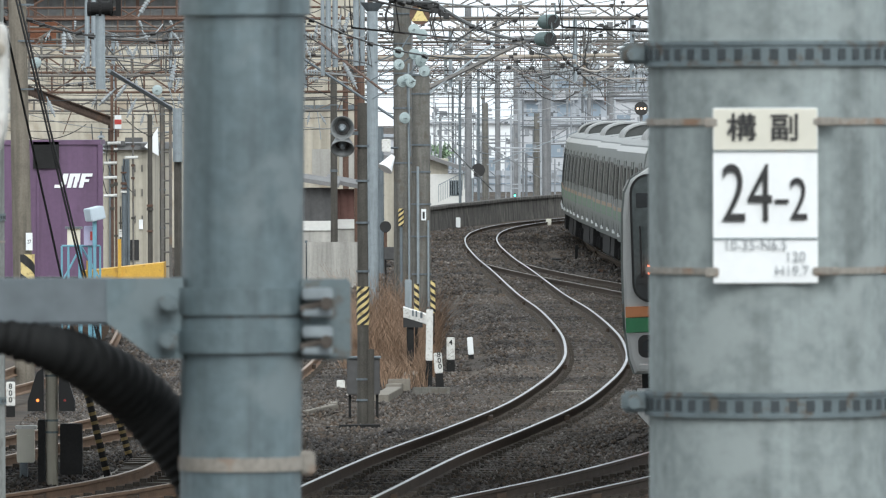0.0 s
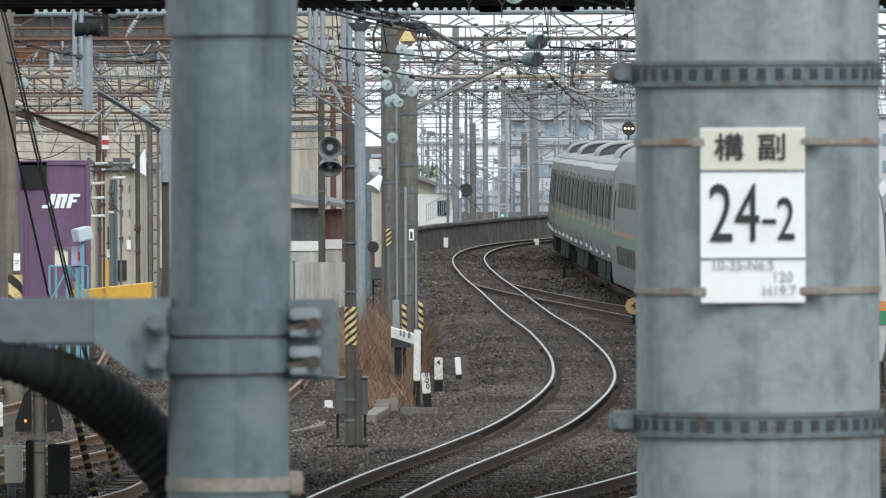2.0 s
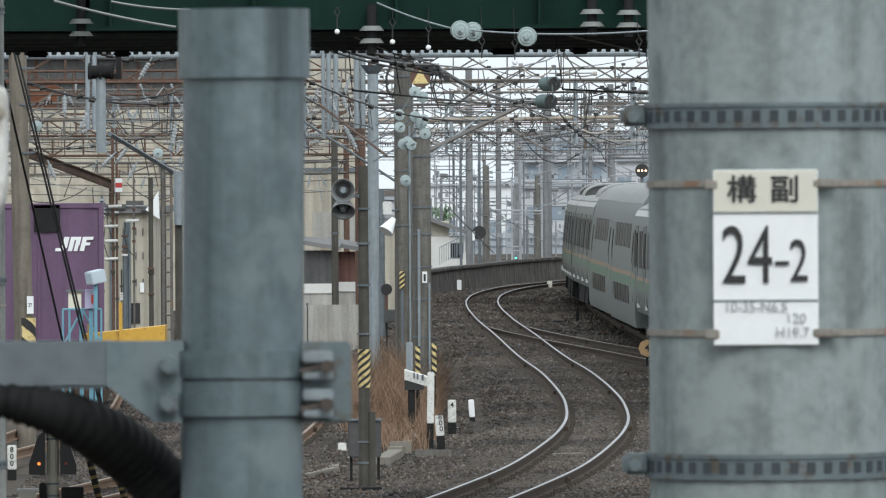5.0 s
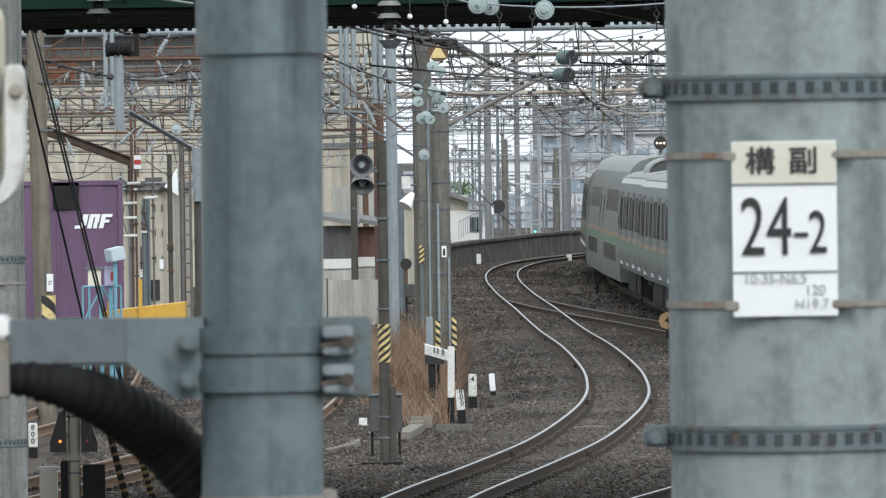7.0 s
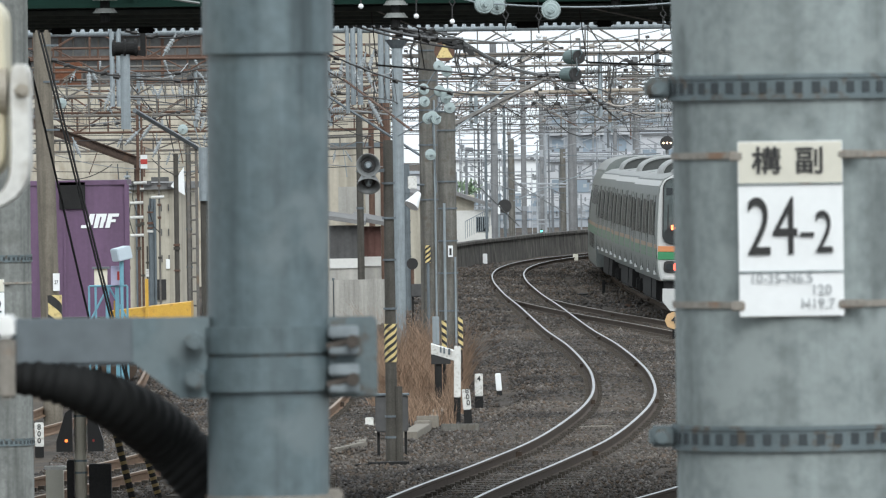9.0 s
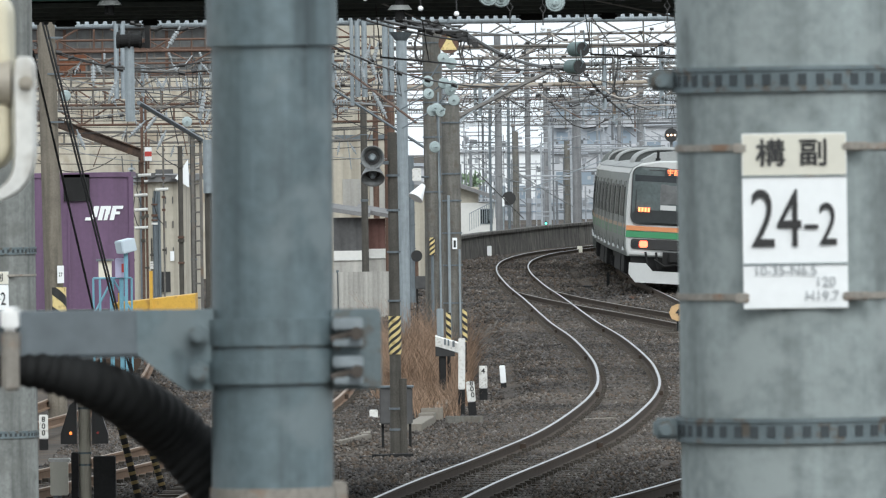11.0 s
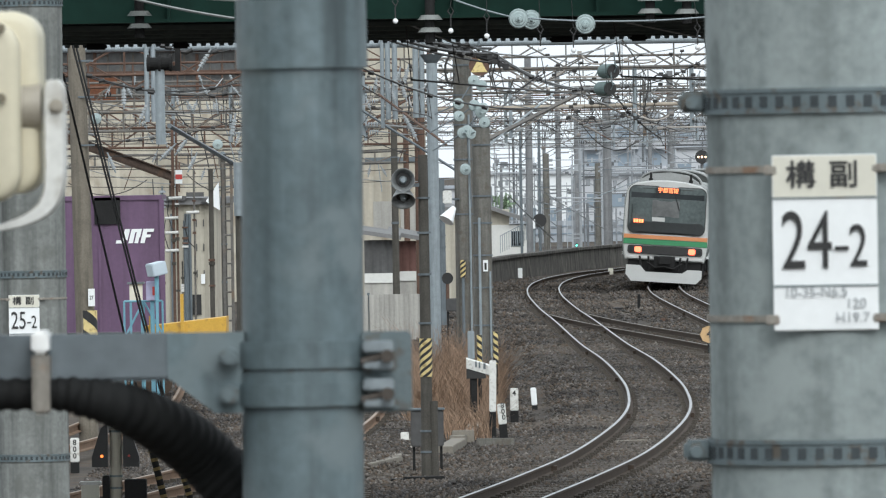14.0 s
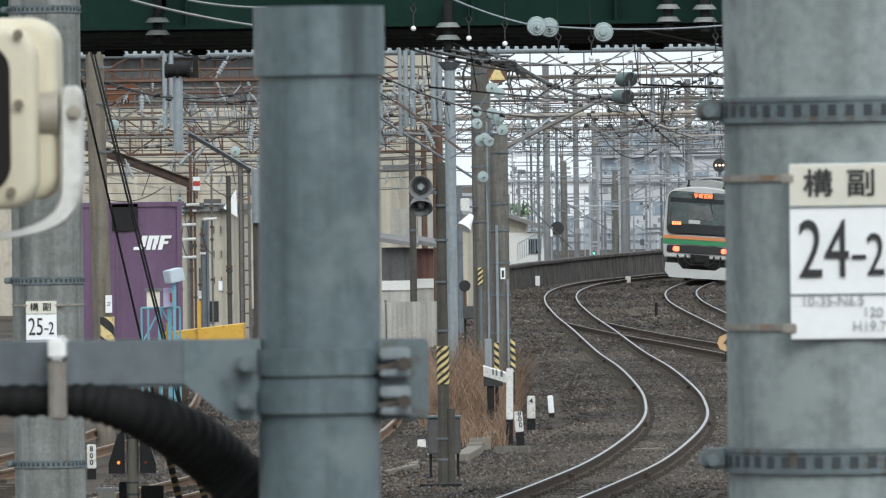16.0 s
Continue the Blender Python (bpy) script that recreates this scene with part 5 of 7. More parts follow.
for (px, py, wd, h, mt, nm, lb) in (((-1.63, 142.9, -0.25)[0], (-1.63, 142.9, -0.25)[1], 0.13, 0.26, DIRTYWHITE, "boundary_stone", "small white-topped boundary stone"),
                                    ((-0.72, 145.5, -0.25)[0], (-0.72, 145.5, -0.25)[1], 0.36, 0.2, LIDCONC, "concrete_block", "low pale concrete block in the ballast"),
                                    ((-0.20, 144.3, -0.25)[0], (-0.20, 144.3, -0.25)[1], 0.6, 0.1, CONC_D, "concrete_block", "flat grey concrete footing slab"),
                                    ((0.59, 361.2, -0.25)[0], (0.59, 361.2, -0.25)[1], 0.18, 0.42, WHITE, "marker_post", "white marker post before the retaining wall"),
                                    ((4.14, 355.5, -0.25)[0], (4.14, 355.5, -0.25)[1], 0.2, 0.42, CREAM, "marker_post", "cream marker post between the two tracks"),
                                    ((4.01, 272.5, -0.25)[0], (4.01, 272.5, -0.25)[1], 0.09, 0.55, UNDER, "stake", "dark stake standing between the tracks"),
                                    ((4.32, 249.5, -0.25)[0], (4.32, 249.5, -0.25)[1], 0.15, 0.2, RUST, "stake", "short rusty stake beside the crossover"),
                                    ((2.11, 221.0, -0.20)[0], (2.11, 221.0, -0.20)[1], 0.32, 0.1, LIDCONC, "track_device", "small pale device fixed between the rails")):
    ob = thing(nm, lb, "trackside marker", (px, py, -0.3))
    part("block", box(bmesh.new(), (-wd / 2, -0.08, -0.1), (wd / 2, 0.08, h), bevel=0.01), mt, ob)
sg = (4.59, 205.0, 0.27)
ob = thing("speed_board", "round cream speed board with a dark numeral 4", "track sign", (sg[0], 205, 0))
part("board", rod(bmesh.new(), (0, -0.01, sg[2]), (0, 0.02, sg[2]), 0.2, seg=8), mat("cream_orange_board", (0.55, 0.36, 0.18), 0.6), ob)
writing("numeral", "4", 0.22, (0, -0.02, sg[2]), ob, BLACK, bold=0.003)
part("stake", rod(bmesh.new(), (0, 0.03, -0.35), (0, 0.03, sg[2]), 0.03), UNDER, ob)


def dry_grass():
    rng = random.Random(5)
    vs, fs = [], []
    for k in range(8200):
        y = rng.uniform(146, 178)
        x = rng.uniform(-1.75, -0.12) if y > 153 else rng.uniform(-1.4, -0.25)
        if y < 152 and rng.random() < 0.6:
            continue
        h = rng.uniform(0.3, 1.0) * (0.75 + 0.55 * noise.noise((x * 1.3, y * 0.2, 0))) * (1.65 if y > 165 else 1.3 if y > 156 else 0.7)
        lean, tw_ = rng.gauss(0, 0.4), rng.gauss(0, 0.1)
        w = rng.uniform(0.003, 0.008)
        b = len(vs)
        for t in (0, 0.5, 1):
            cx, cz = x + lean * h * t * t, -0.32 + h * t
            ww = w * (1 - 0.85 * t)
            vs += [(cx - ww, y + tw_ * t, cz), (cx + ww, y + tw_ * t + 0.01, cz)]
        fs += [(b, b + 1, b + 3, b + 2), (b + 2, b + 3, b + 5, b + 4)]
    me = bpy.data.meshes.new("dry_grass")
    me.from_pydata(vs, [], fs)
    me.materials.append(DRYGRASS)
    tagged(new("dry_grass", me), "tall dry reddish-brown grass beside the yard track", "grass", kind="stuff")


dry_grass()

# ---- buildings and walls ----
def ribbed_wall(parent, name, x0, x1, y, z0, z1, material, pitch=0.25, depth=0.03, thick=0.2, label=""):
    """A wall of ribbed sheet with thickness."""
    bm = bmesh.new()
    n = max(2, int((x1 - x0) / pitch))
    front = []
    for i in range(n + 1):
        x = x0 + (x1 - x0) * i / n
        for k, dy in ((0.0, 0.0), (0.35, -depth), (0.65, -depth), (1.0, 0.0))[: 4 if i < n else 1]:
            front.append((x + k * (x1 - x0) / n * 0.98, y + dy))
    a = [bm.verts.new((x, yy, z0)) for x, yy in front]
    b = [bm.verts.new((x, yy, z1)) for x, yy in front]
    for i in range(len(front) - 1):
        bm.faces.new((a[i], a[i + 1], b[i + 1], b[i]))
    box(bm, (x0, y + 0.02, z0), (x1, y + thick, z1))
    return part(name, bm, material, parent, label)


def factory():
    d = 300
    ob = thing("factory", "large beige factory shed with rust-framed clerestory windows", "factory", (0, d, 0))
    xl, xr = -22.0, -2.83
    zw0, zw1 = 6.55, 8.28
    ribbed_wall(ob, "wall", xl, xr, 0, -0.4, zw0, SIDING, 0.6, 0.05)
    xw1 = -6.73
    win = part("window_back", box(bmesh.new(), (xl, 0.25, zw0), (xw1, 0.45, zw1)), GREYPANE, ob, "dusty grey clerestory glazing")
    n = int((xw1 - xl) / 0.42)
    for i in range(n + 1):
        x = xl + (xw1 - xl) * i / n
        if i % 4 == 0:
            part("rust_frame", box(bmesh.new(), (x - 0.05, 0.05, zw0), (x + 0.05, 0.25, zw1)), RUST, win, "rusty upright frame")
        else:
            part("mullion", box(bmesh.new(), (x - 0.025, 0.12, zw0), (x + 0.025, 0.25, zw1)), BEAMGREY, win)
    for z in (zw0 + 0.02, (zw0 + zw1) / 2, zw1 - 0.12):
        part("rust_rail", box(bmesh.new(), (xl, 0.0, z), (xw1, 0.22, z + 0.12)), RUST, win, "rusty horizontal rail")
    part("rust_patch", box(bmesh.new(), (-13.68, -0.1, 6.54), (-12.78, 0.1, 7.33)), mat("deep_rust", (0.14, 0.06, 0.035), 0.9, 0, 0.5, 1.2), ob, "deep rusted sheet")
    part("gable", box(bmesh.new(), (xw1 + 0.01, 0.0, zw0 + 0.01), (xr - 0.1, 0.3, 12)), SIDING2, ob)
    part("roof", box(bmesh.new(), (xl - 0.4, -0.5, zw1), (xw1 + 0.3, 30, zw1 + 0.25)), ROOFTILE, ob)
    part("roof", box(bmesh.new(), (xw1, -0.3, 12), (xr + 0.3, 30, 12.3)), ROOFTILE, ob)
    part("side_wall", box(bmesh.new(), (xr - 0.25, 0.35, -0.4), (xr, 30, 12)), SIDING, ob)
    z = 4.39
    part("belt", box(bmesh.new(), (-4.60, -0.12, z), (xr, -0.02, z + 0.15)), GALV_D, ob)
    for i in range(3):
        x = -4.35 + i * 0.9
        part("panel", box(bmesh.new(), (x, -0.09, 1.96), (x + 0.8, -0.06, 3.08)), FENCEGREY, ob)
    return ob


factory()


def annex():
    """Cream ribbed shed behind the container, with a receding side."""
    ob = thing("ribbed_shed", "cream ribbed metal shed with ladder and pipes", "shed", (0, 205, 0))
    x0, x1 = -7.76, -6.58
    za, zb = 3.70, 3.40
    ribbed_wall(ob, "wall", x0, x1, 0, -0.4, zb, SIDING2, 0.22, 0.03)
    part("roof", box(bmesh.new(), (x0 - 0.15, -0.2, zb), (x1 + 0.15, 12, zb + 0.15)), ROOFTILE, ob)
    part("side_wall", box(bmesh.new(), (x1 - 0.1, 0.25, -0.4), (x1, 12, zb)), SIDING, ob)
    part("dark_door", box(bmesh.new(), (-7.10, -0.06, 0.90), (-6.90, -0.035, 1.36)), BLACK, ob)
    part("notice", box(bmesh.new(), (-6.90, -0.06, 1.60), (-6.81, -0.035, 1.82)), WHITE, ob)
    for x in (-7.0, -6.84, -6.7):
        for z in (1.75, 2.35, 2.9):
            part("vent_slot", box(bmesh.new(), (x, -0.05, z), (x + 0.025, -0.032, z + 0.16)), DARKSHED, ob, "dark narrow vent slot")
    for x, z, w_ in ((-7.7, 3.5, 0.5), (-7.2, 3.58, 0.4), (-6.85, 3.45, 0.3)):
        part("eaves_sheet", box(bmesh.new(), (x, -0.3, z), (x + w_, -0.21, z + 0.1)), DARKSHED, ob, "torn dark eaves sheet")
    for px, r in ((335, 0.05), (309, 0.03), (341, 0.03)):
        x = x0 + (x1 - x0) * (px - 292) / 92
        part("pipe", rod(bmesh.new(), (x, -0.15, -0.3), (x, -0.15, zb - 0.2), r), GALV_D, ob)
    return ob


annex()


def back_sheds():
    for name, lb, mt, px0, px1, py0, py1, d in (
            ("dark_shed", "dark grey corrugated shed with pale base", DARKSHED, 676, 727, 438, 515, 262),
            ("brown_shed", "brown corrugated shed under the loudspeakers", BROWNSHED, 728, 764, 440, 515, 266),
            ("pale_shed", "pale wall with eaves beyond the fence", SIDING2, 800, 838, 440, 560, 285)):
        x0, x1 = {"dark_shed": (-4.08, -3.22), "brown_shed": (-3.25, -2.62), "pale_shed": (-2.23, -1.45)}[name]
        z1 = {"dark_shed": 2.09, "brown_shed": 2.02, "pale_shed": 2.71}[name]
        ob = thing(name, lb, "shed", (0, d, 0))
        zb = 0.85
        ribbed_wall(ob, "wall", x0, x1, 0, zb if name != "pale_shed" else -0.4, z1, mt, 0.2, 0.03)
        if name != "pale_shed":
            part("base_wall", box(bmesh.new(), (x0, -0.05, -0.4), (x1, 0.25, zb)), FENCEGREY, ob)
            part("white_strip", box(bmesh.new(), (x0, -0.1, zb), (x1, -0.045, zb + 0.28)), HOUSEWHITE, ob)
        bm = bmesh.new()
        v = [bm.verts.new(p) for p in ((x0 - 0.2, -0.4, z1 + 0.2), (x1 + 0.2, -0.4, z1), (x1 + 0.2, 4, z1 + 0.1), (x0 - 0.2, 4, z1 + 0.3))]
        w2 = [bm.verts.new(p.co + Vector((0, 0, 0.12))) for p in v]
        bm.faces.new(v[::-1])
        bm.faces.new(w2)
        for i in range(4):
            bm.faces.new((v[i], v[(i + 1) % 4], w2[(i + 1) % 4], w2[i]))
        part("roof", bm, ROOFTILE, ob)


back_sheds()


def fence():
    d = 235
    ob = thing("panel_fence", "pale grey corrugated panel fence along the yard", "fence", (0, d, 0))
    x = -5.35
    xe = -1.74
    z1 = 0.88
    while x < xe:
        b = min(x + 1.8, xe)
        ribbed_wall(ob, "panel", x, b - 0.03, 0, -0.4, z1 + random.uniform(-0.02, 0.02), FENCEGREY, 0.12, 0.02, 0.05)
        part("post", rod(bmesh.new(), (x - 0.02, 0.1, -0.4), (x - 0.02, 0.1, z1 + 0.05), 0.035), GALV_D, ob)
        x += 1.8


fence()


def house():
    d = 420
    ob = thing("house", "small white house with dark grey gabled roof and window", "house", (0, d, 0))
    x0, x1 = -0.78, 1.19
    ze, zr = 1.49, 2.39
    part("wall", box(bmesh.new(), (x0, 0, -0.4), (x1, 6, ze)), HOUSEWHITE, ob)
    bm = bmesh.new()
    v = [(x0 - 0.4, -0.5, zr), (x1 + 0.3, -0.5, ze - 0.05), (x1 + 0.3, 6.5, ze - 0.05), (x0 - 0.4, 6.5, zr)]
    lo = [bm.verts.new(p) for p in v]
    hi = [bm.verts.new((x, y, z + 0.18)) for x, y, z in v]
    bm.faces.new(lo[::-1])
    bm.faces.new(hi)
    for i in range(4):
        bm.faces.new((lo[i], lo[(i + 1) % 4], hi[(i + 1) % 4], hi[i]))
    part("roof", bm, ROOFTILE, ob)
    part("gable", box(bmesh.new(), (x0, 0.02, ze), (x0 + 1.0, 6, zr - 0.2)), SIDING2, ob)
    wx0, wx1 = 0.29, 0.87
    wz0, wz1 = 0.49, 1.20
    w_ = part("window", box(bmesh.new(), (wx0, -0.04, wz0), (wx1, -0.01, wz1)), GALV_D, ob)
    for k in range(2):
        part("pane", box(bmesh.new(), (wx0 + 0.04 + k * (wx1 - wx0) / 2, -0.06, wz0 + 0.04), (wx0 - 0.04 + (k + 1) * (wx1 - wx0) / 2, -0.035, wz1 - 0.04)), DARKGLASS, w_)
    stair = part("stair_rail", rod(bmesh.new(), (-0.21, -2, 1.0), (-0.21 + 1.4, -2, 1.7), 0.02), GALV_L, ob)
    for i in range(14):
        x = -0.21 + i * 0.1
        part("baluster", rod(bmesh.new(), (x, -2, 0.2 + i * 0.05), (x, -2, 1.0 + i * 0.05), 0.015), GALV_L, stair)


house()


def retaining_wall():
    ob = thing("retaining_wall", "stained dark concrete retaining wall along the curve", "wall", kind="structure")
    bend = ((318, -6.0), (334, -2.6), (342, -1.2), (352, -0.4), (362, 0.37), (370, 1.25), (388, 2.95), (402, 4.8), (415, 6.5), (440, 10.5), (480, 18.5))
    ys = [318 + 3 * i for i in range(54)]
    for a, b in zip(ys, ys[1:]):
        pa, pb = (glide(bend, a), a, 0), (glide(bend, b - 0.04), b - 0.04, 0)
        part("wall_panel", sweep(bmesh.new(), [pa, pb], ((-0.15, -0.5), (0.15, -0.5), (0.1, 0.55), (-0.15, 0.55))), WALLCONC, ob)
        part("coping", sweep(bmesh.new(), [pa, pb], ((-0.22, 0.55), (0.2, 0.55), (0.2, 0.66), (-0.22, 0.66))), WALLCONC, ob)


retaining_wall()


def tower_block():
    d = 1000
    x0, x1 = 8.43, 31.17
    zt = 9.20
    ob = thing("apartment_block", "hazy blue-grey apartment block with balconies in the distance", "apartment block", (0, d, 0))
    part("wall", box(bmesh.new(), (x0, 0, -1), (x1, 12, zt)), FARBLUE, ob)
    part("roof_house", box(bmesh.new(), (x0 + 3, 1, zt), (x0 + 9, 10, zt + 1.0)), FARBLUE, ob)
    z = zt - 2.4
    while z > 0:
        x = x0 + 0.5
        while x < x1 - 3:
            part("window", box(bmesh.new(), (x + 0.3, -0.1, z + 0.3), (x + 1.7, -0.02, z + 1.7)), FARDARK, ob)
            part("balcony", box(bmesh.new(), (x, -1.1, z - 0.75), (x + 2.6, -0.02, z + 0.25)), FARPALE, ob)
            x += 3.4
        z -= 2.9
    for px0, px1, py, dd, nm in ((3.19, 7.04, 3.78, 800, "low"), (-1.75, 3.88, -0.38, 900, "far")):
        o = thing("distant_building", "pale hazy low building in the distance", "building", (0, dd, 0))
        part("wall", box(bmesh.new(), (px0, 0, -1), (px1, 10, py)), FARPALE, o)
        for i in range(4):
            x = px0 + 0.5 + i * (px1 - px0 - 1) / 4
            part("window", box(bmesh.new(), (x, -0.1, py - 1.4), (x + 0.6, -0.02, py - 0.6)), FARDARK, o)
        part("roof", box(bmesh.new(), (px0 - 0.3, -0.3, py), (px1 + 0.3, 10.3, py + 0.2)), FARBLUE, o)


tower_block()


def bush(x, y, z, r, n, seed):
    rng = random.Random(seed)
    ob = thing("tree", "small pale green tree beyond the retaining wall", "tree", (x, y, 0))
    part("trunk", rod(bmesh.new(), (0, 0, -0.4), (0.1, 0, z), 0.12, 0.05), WOODPOLE, ob)
    bm = bmesh.new()
    for k in range(n):
        p = Vector((rng.gauss(0, r * 0.5), rng.gauss(0, r * 0.5), z + rng.gauss(0, r * 0.35)))
        m = Matrix.Translation(p) @ Euler((rng.random() * 6, rng.random() * 6, rng.random() * 6)).to_matrix().to_4x4()
        s = rng.uniform(0.1, 0.22)
        bm.faces.new([bm.verts.new(m @ Vector(q)) for q in ((-s, 0, 0), (0, -s * 0.5, 0), (s, 0, 0), (0, s * 0.5, 0))])
    part("crown", bm, LEAF, ob)


bush(-0.12, 470, 2.36, 0.55, 110, 1)
bush(-3.36, 330, 2.0, 0.8, 200, 2)


def container():
    d = 178
    x0, x1 = -8.96, -6.79
    z1, z0 = 3.67, 1.0
    ob = thing("freight_container", "purple freight container with white logo on a flat wagon", "freight container", (0, d, 0))
    ribbed_wall(ob, "side_panel", x0, x1, 0, z0, z1, PURPLE, 1.25, 0.03, 2.4)
    fr = box(bmesh.new(), (x0 - 0.05, -0.06, z1 - 0.07), (x1 + 0.05, 2.4, z1 + 0.02))
    part("top_rail", fr, PURPLE, ob)
    for x in (x0 - 0.06, x1):
        part("corner_post", box(bmesh.new(), (x, -0.06, z0 - 0.05), (x + 0.09, 0.05, z1 - 0.072)), PURPLE, ob)
    part("dark_panel", box(bmesh.new(), (-8.07, -0.06, 3.13), (-7.56, -0.035, 3.66)), UNDER, ob, "dark square panel")
    lg = bmesh.new()
    xa, xb = -7.66, -6.93
    za, zb = 2.75, 3.03
    wd = (xb - xa)
    def slab(a, b, lo, hi):
        """A leaning bar of the mark, lo and hi as shares of its height."""
        k = 0.07
        pts = [(xa + wd * a + k * lo, za + (zb - za) * lo), (xa + wd * b + k * lo, za + (zb - za) * lo), (xa + wd * b + k * hi, za + (zb - za) * hi), (xa + wd * a + k * hi, za + (zb - za) * hi)]
        f = [lg.verts.new((x, -0.05, z)) for x, z in pts]
        b_ = [lg.verts.new((x, -0.034, z)) for x, z in pts]
        lg.faces.new(f)
        for i in range(4):
            lg.faces.new((f[i], b_[i], b_[(i + 1) % 4], f[(i + 1) % 4]))
    for q in ((0.0, 0.22, 0, 0.22), (0.16, 0.3, 0.22, 1), (0.34, 0.46, 0, 1), (0.46, 0.62, 0.78, 1), (0.5, 0.62, 0.4, 0.78), (0.5, 0.6, 0.0, 0.4), (0.66, 0.78, 0, 1), (0.78, 0.95, 0.78, 1), (0.78, 0.9, 0.4, 0.6)):
        slab(*q)
    part("logo", lg, WHITE, ob, "white slanted block logo")
    part("vertical_rib", box(bmesh.new(), (-8.00, -0.05, z0), (-7.96, -0.03, z1 - 0.6)), PURPLE, ob)
    wg = thing("flat_wagon", "dark flat freight wagon under the container", "wagon", (0, d, 0))
    part("deck", box(bmesh.new(), (x0 - 3, 0, 0.72), (x1 + 0.6, 2.4, 0.95)), UNDER, wg)
    for x in (x0 - 1.5, x1 - 0.8):
        b = part("bogie", box(bmesh.new(), (x - 0.9, 0.3, 0.25), (x + 0.9, 2.1, 0.7)), UNDER, wg)
        for k in (-0.6, 0.6):
            part("wheel", rod(bmesh.new(), (x + k, 0.3, 0.05), (x + k, 0.44, 0.05), 0.4, seg=18), RAILRUST, b)
    return ob


container()


def yellow_deck():
    d = 168
    ob = thing("loading_bridge", "yellow painted steel loading bridge with pale blue handrail", "loading bridge", (0, d, 0))
    x0, x1 = -6.72, -5.20
    zb, zl, zr = 1.12, 1.27, 1.43
    bm = bmesh.new()
    out = ((x0, zb), (x1, zb), (x1, zr), (x0, zl))
    f = [bm.verts.new((x, 0, z)) for x, z in out]
    b = [bm.verts.new((x, 1.5, z)) for x, z in out]
    bm.faces.new(f)
    bm.faces.new(b[::-1])
    for i in range(4):
        bm.faces.new((f[i], b[i], b[(i + 1) % 4], f[(i + 1) % 4]))
    part("girder", bm, GIRDERYELLOW, ob)
    for x in (x0 + 0.2, x1 - 0.3):
        part("leg", box(bmesh.new(), (x - 0.05, 0.9, -0.4), (x + 0.05, 1.1, zb)), UNDER, ob)
    for px in (296, 352):
        x = x0 + (px - 285) / 145 * (x1 - x0)
        part("yellow_post", box(bmesh.new(), (x - 0.03, -0.06, zb), (x + 0.03, 0.0, zb + (0.35 if px == 296 else 0.75))), GIRDERYELLOW, ob)
    hr = bmesh.new()
    xs = [-7.08, -6.96, -6.72, -6.47, -6.37]
    zt = 1.75
    for x in xs:
        rod(hr, (x, -0.3, -0.4), (x, -0.3, zt), 0.02)
    rod(hr, (xs[0], -0.3, zt), (xs[-1], -0.3, zt), 0.02)
    rod(hr, (xs[0], -0.3, zb - 0.05), (xs[2], -0.3, zt), 0.02)
    rod(hr, (xs[2], -0.3, zt), (xs[-1], -0.3, zb), 0.02)
    part("handrail", hr, BLUEFRAME, ob, "pale blue tubular frame")
    cb = thing("control_box", "pale lilac control box with red panel on the blue frame", "control box", (-6.55, 167.5, 0))
    z0, z1 = 1.76, 2.12
    part("case", box(bmesh.new(), (-0.11, -0.1, z0), (0.1, 0.1, z1), bevel=0.012), mat("lilac_paint", (0.42, 0.4, 0.55), 0.5, 0, 0.1, 5), cb)
    part("panel", box(bmesh.new(), (0.01, -0.115, z0 + 0.1), (0.06, -0.1, z1 - 0.1)), RED, cb)
    part("stand", rod(bmesh.new(), (0, 0, -0.4), (0, 0, z0), 0.04), BLUEFRAME, cb)
    cam_ = thing("floodlamp", "pale blue boxy lamp on a small stand", "lamp", (-6.45, 167.2, 0))
    m = pose(0, 0, 2.35, 0, -12, 30)
    part("lamp_body", box(bmesh.new(), (-0.15, -0.14, -0.12), (0.15, 0.14, 0.12), m, 0.015), mat("pale_blue_lamp", (0.5, 0.58, 0.64), 0.5, 0, 0.05, 5), cam_)
    part("lamp_neck", rod(bmesh.new(), (0, 0, 1.76), (0, 0, 2.25), 0.04), BLUEFRAME, cam_)
    part("lamp_stand", rod(bmesh.new(), (0, 0, -0.4), (0, 0, 1.91), 0.03), BLUEFRAME, cam_)
    hut = thing("meter_hut", "small cream meter hut on a frame", "meter hut", (-6.95, 170, 0))
    z0, z1 = 1.72, 2.04
    part("case", box(bmesh.new(), (-0.12, -0.1, z0), (0.12, 0.1, z1)), CREAM, hut)
    part("hood", box(bmesh.new(), (-0.16, -0.15, z1), (0.16, 0.12, z1 + 0.04)), GALV_D, hut)
    part("leg", rod(bmesh.new(), (-0.1, 0, -0.4), (-0.1, 0, z0), 0.02), BLUEFRAME, hut)
    part("leg", rod(bmesh.new(), (0.1, 0, -0.4), (0.1, 0, z0), 0.02), BLUEFRAME, hut)


yellow_deck()


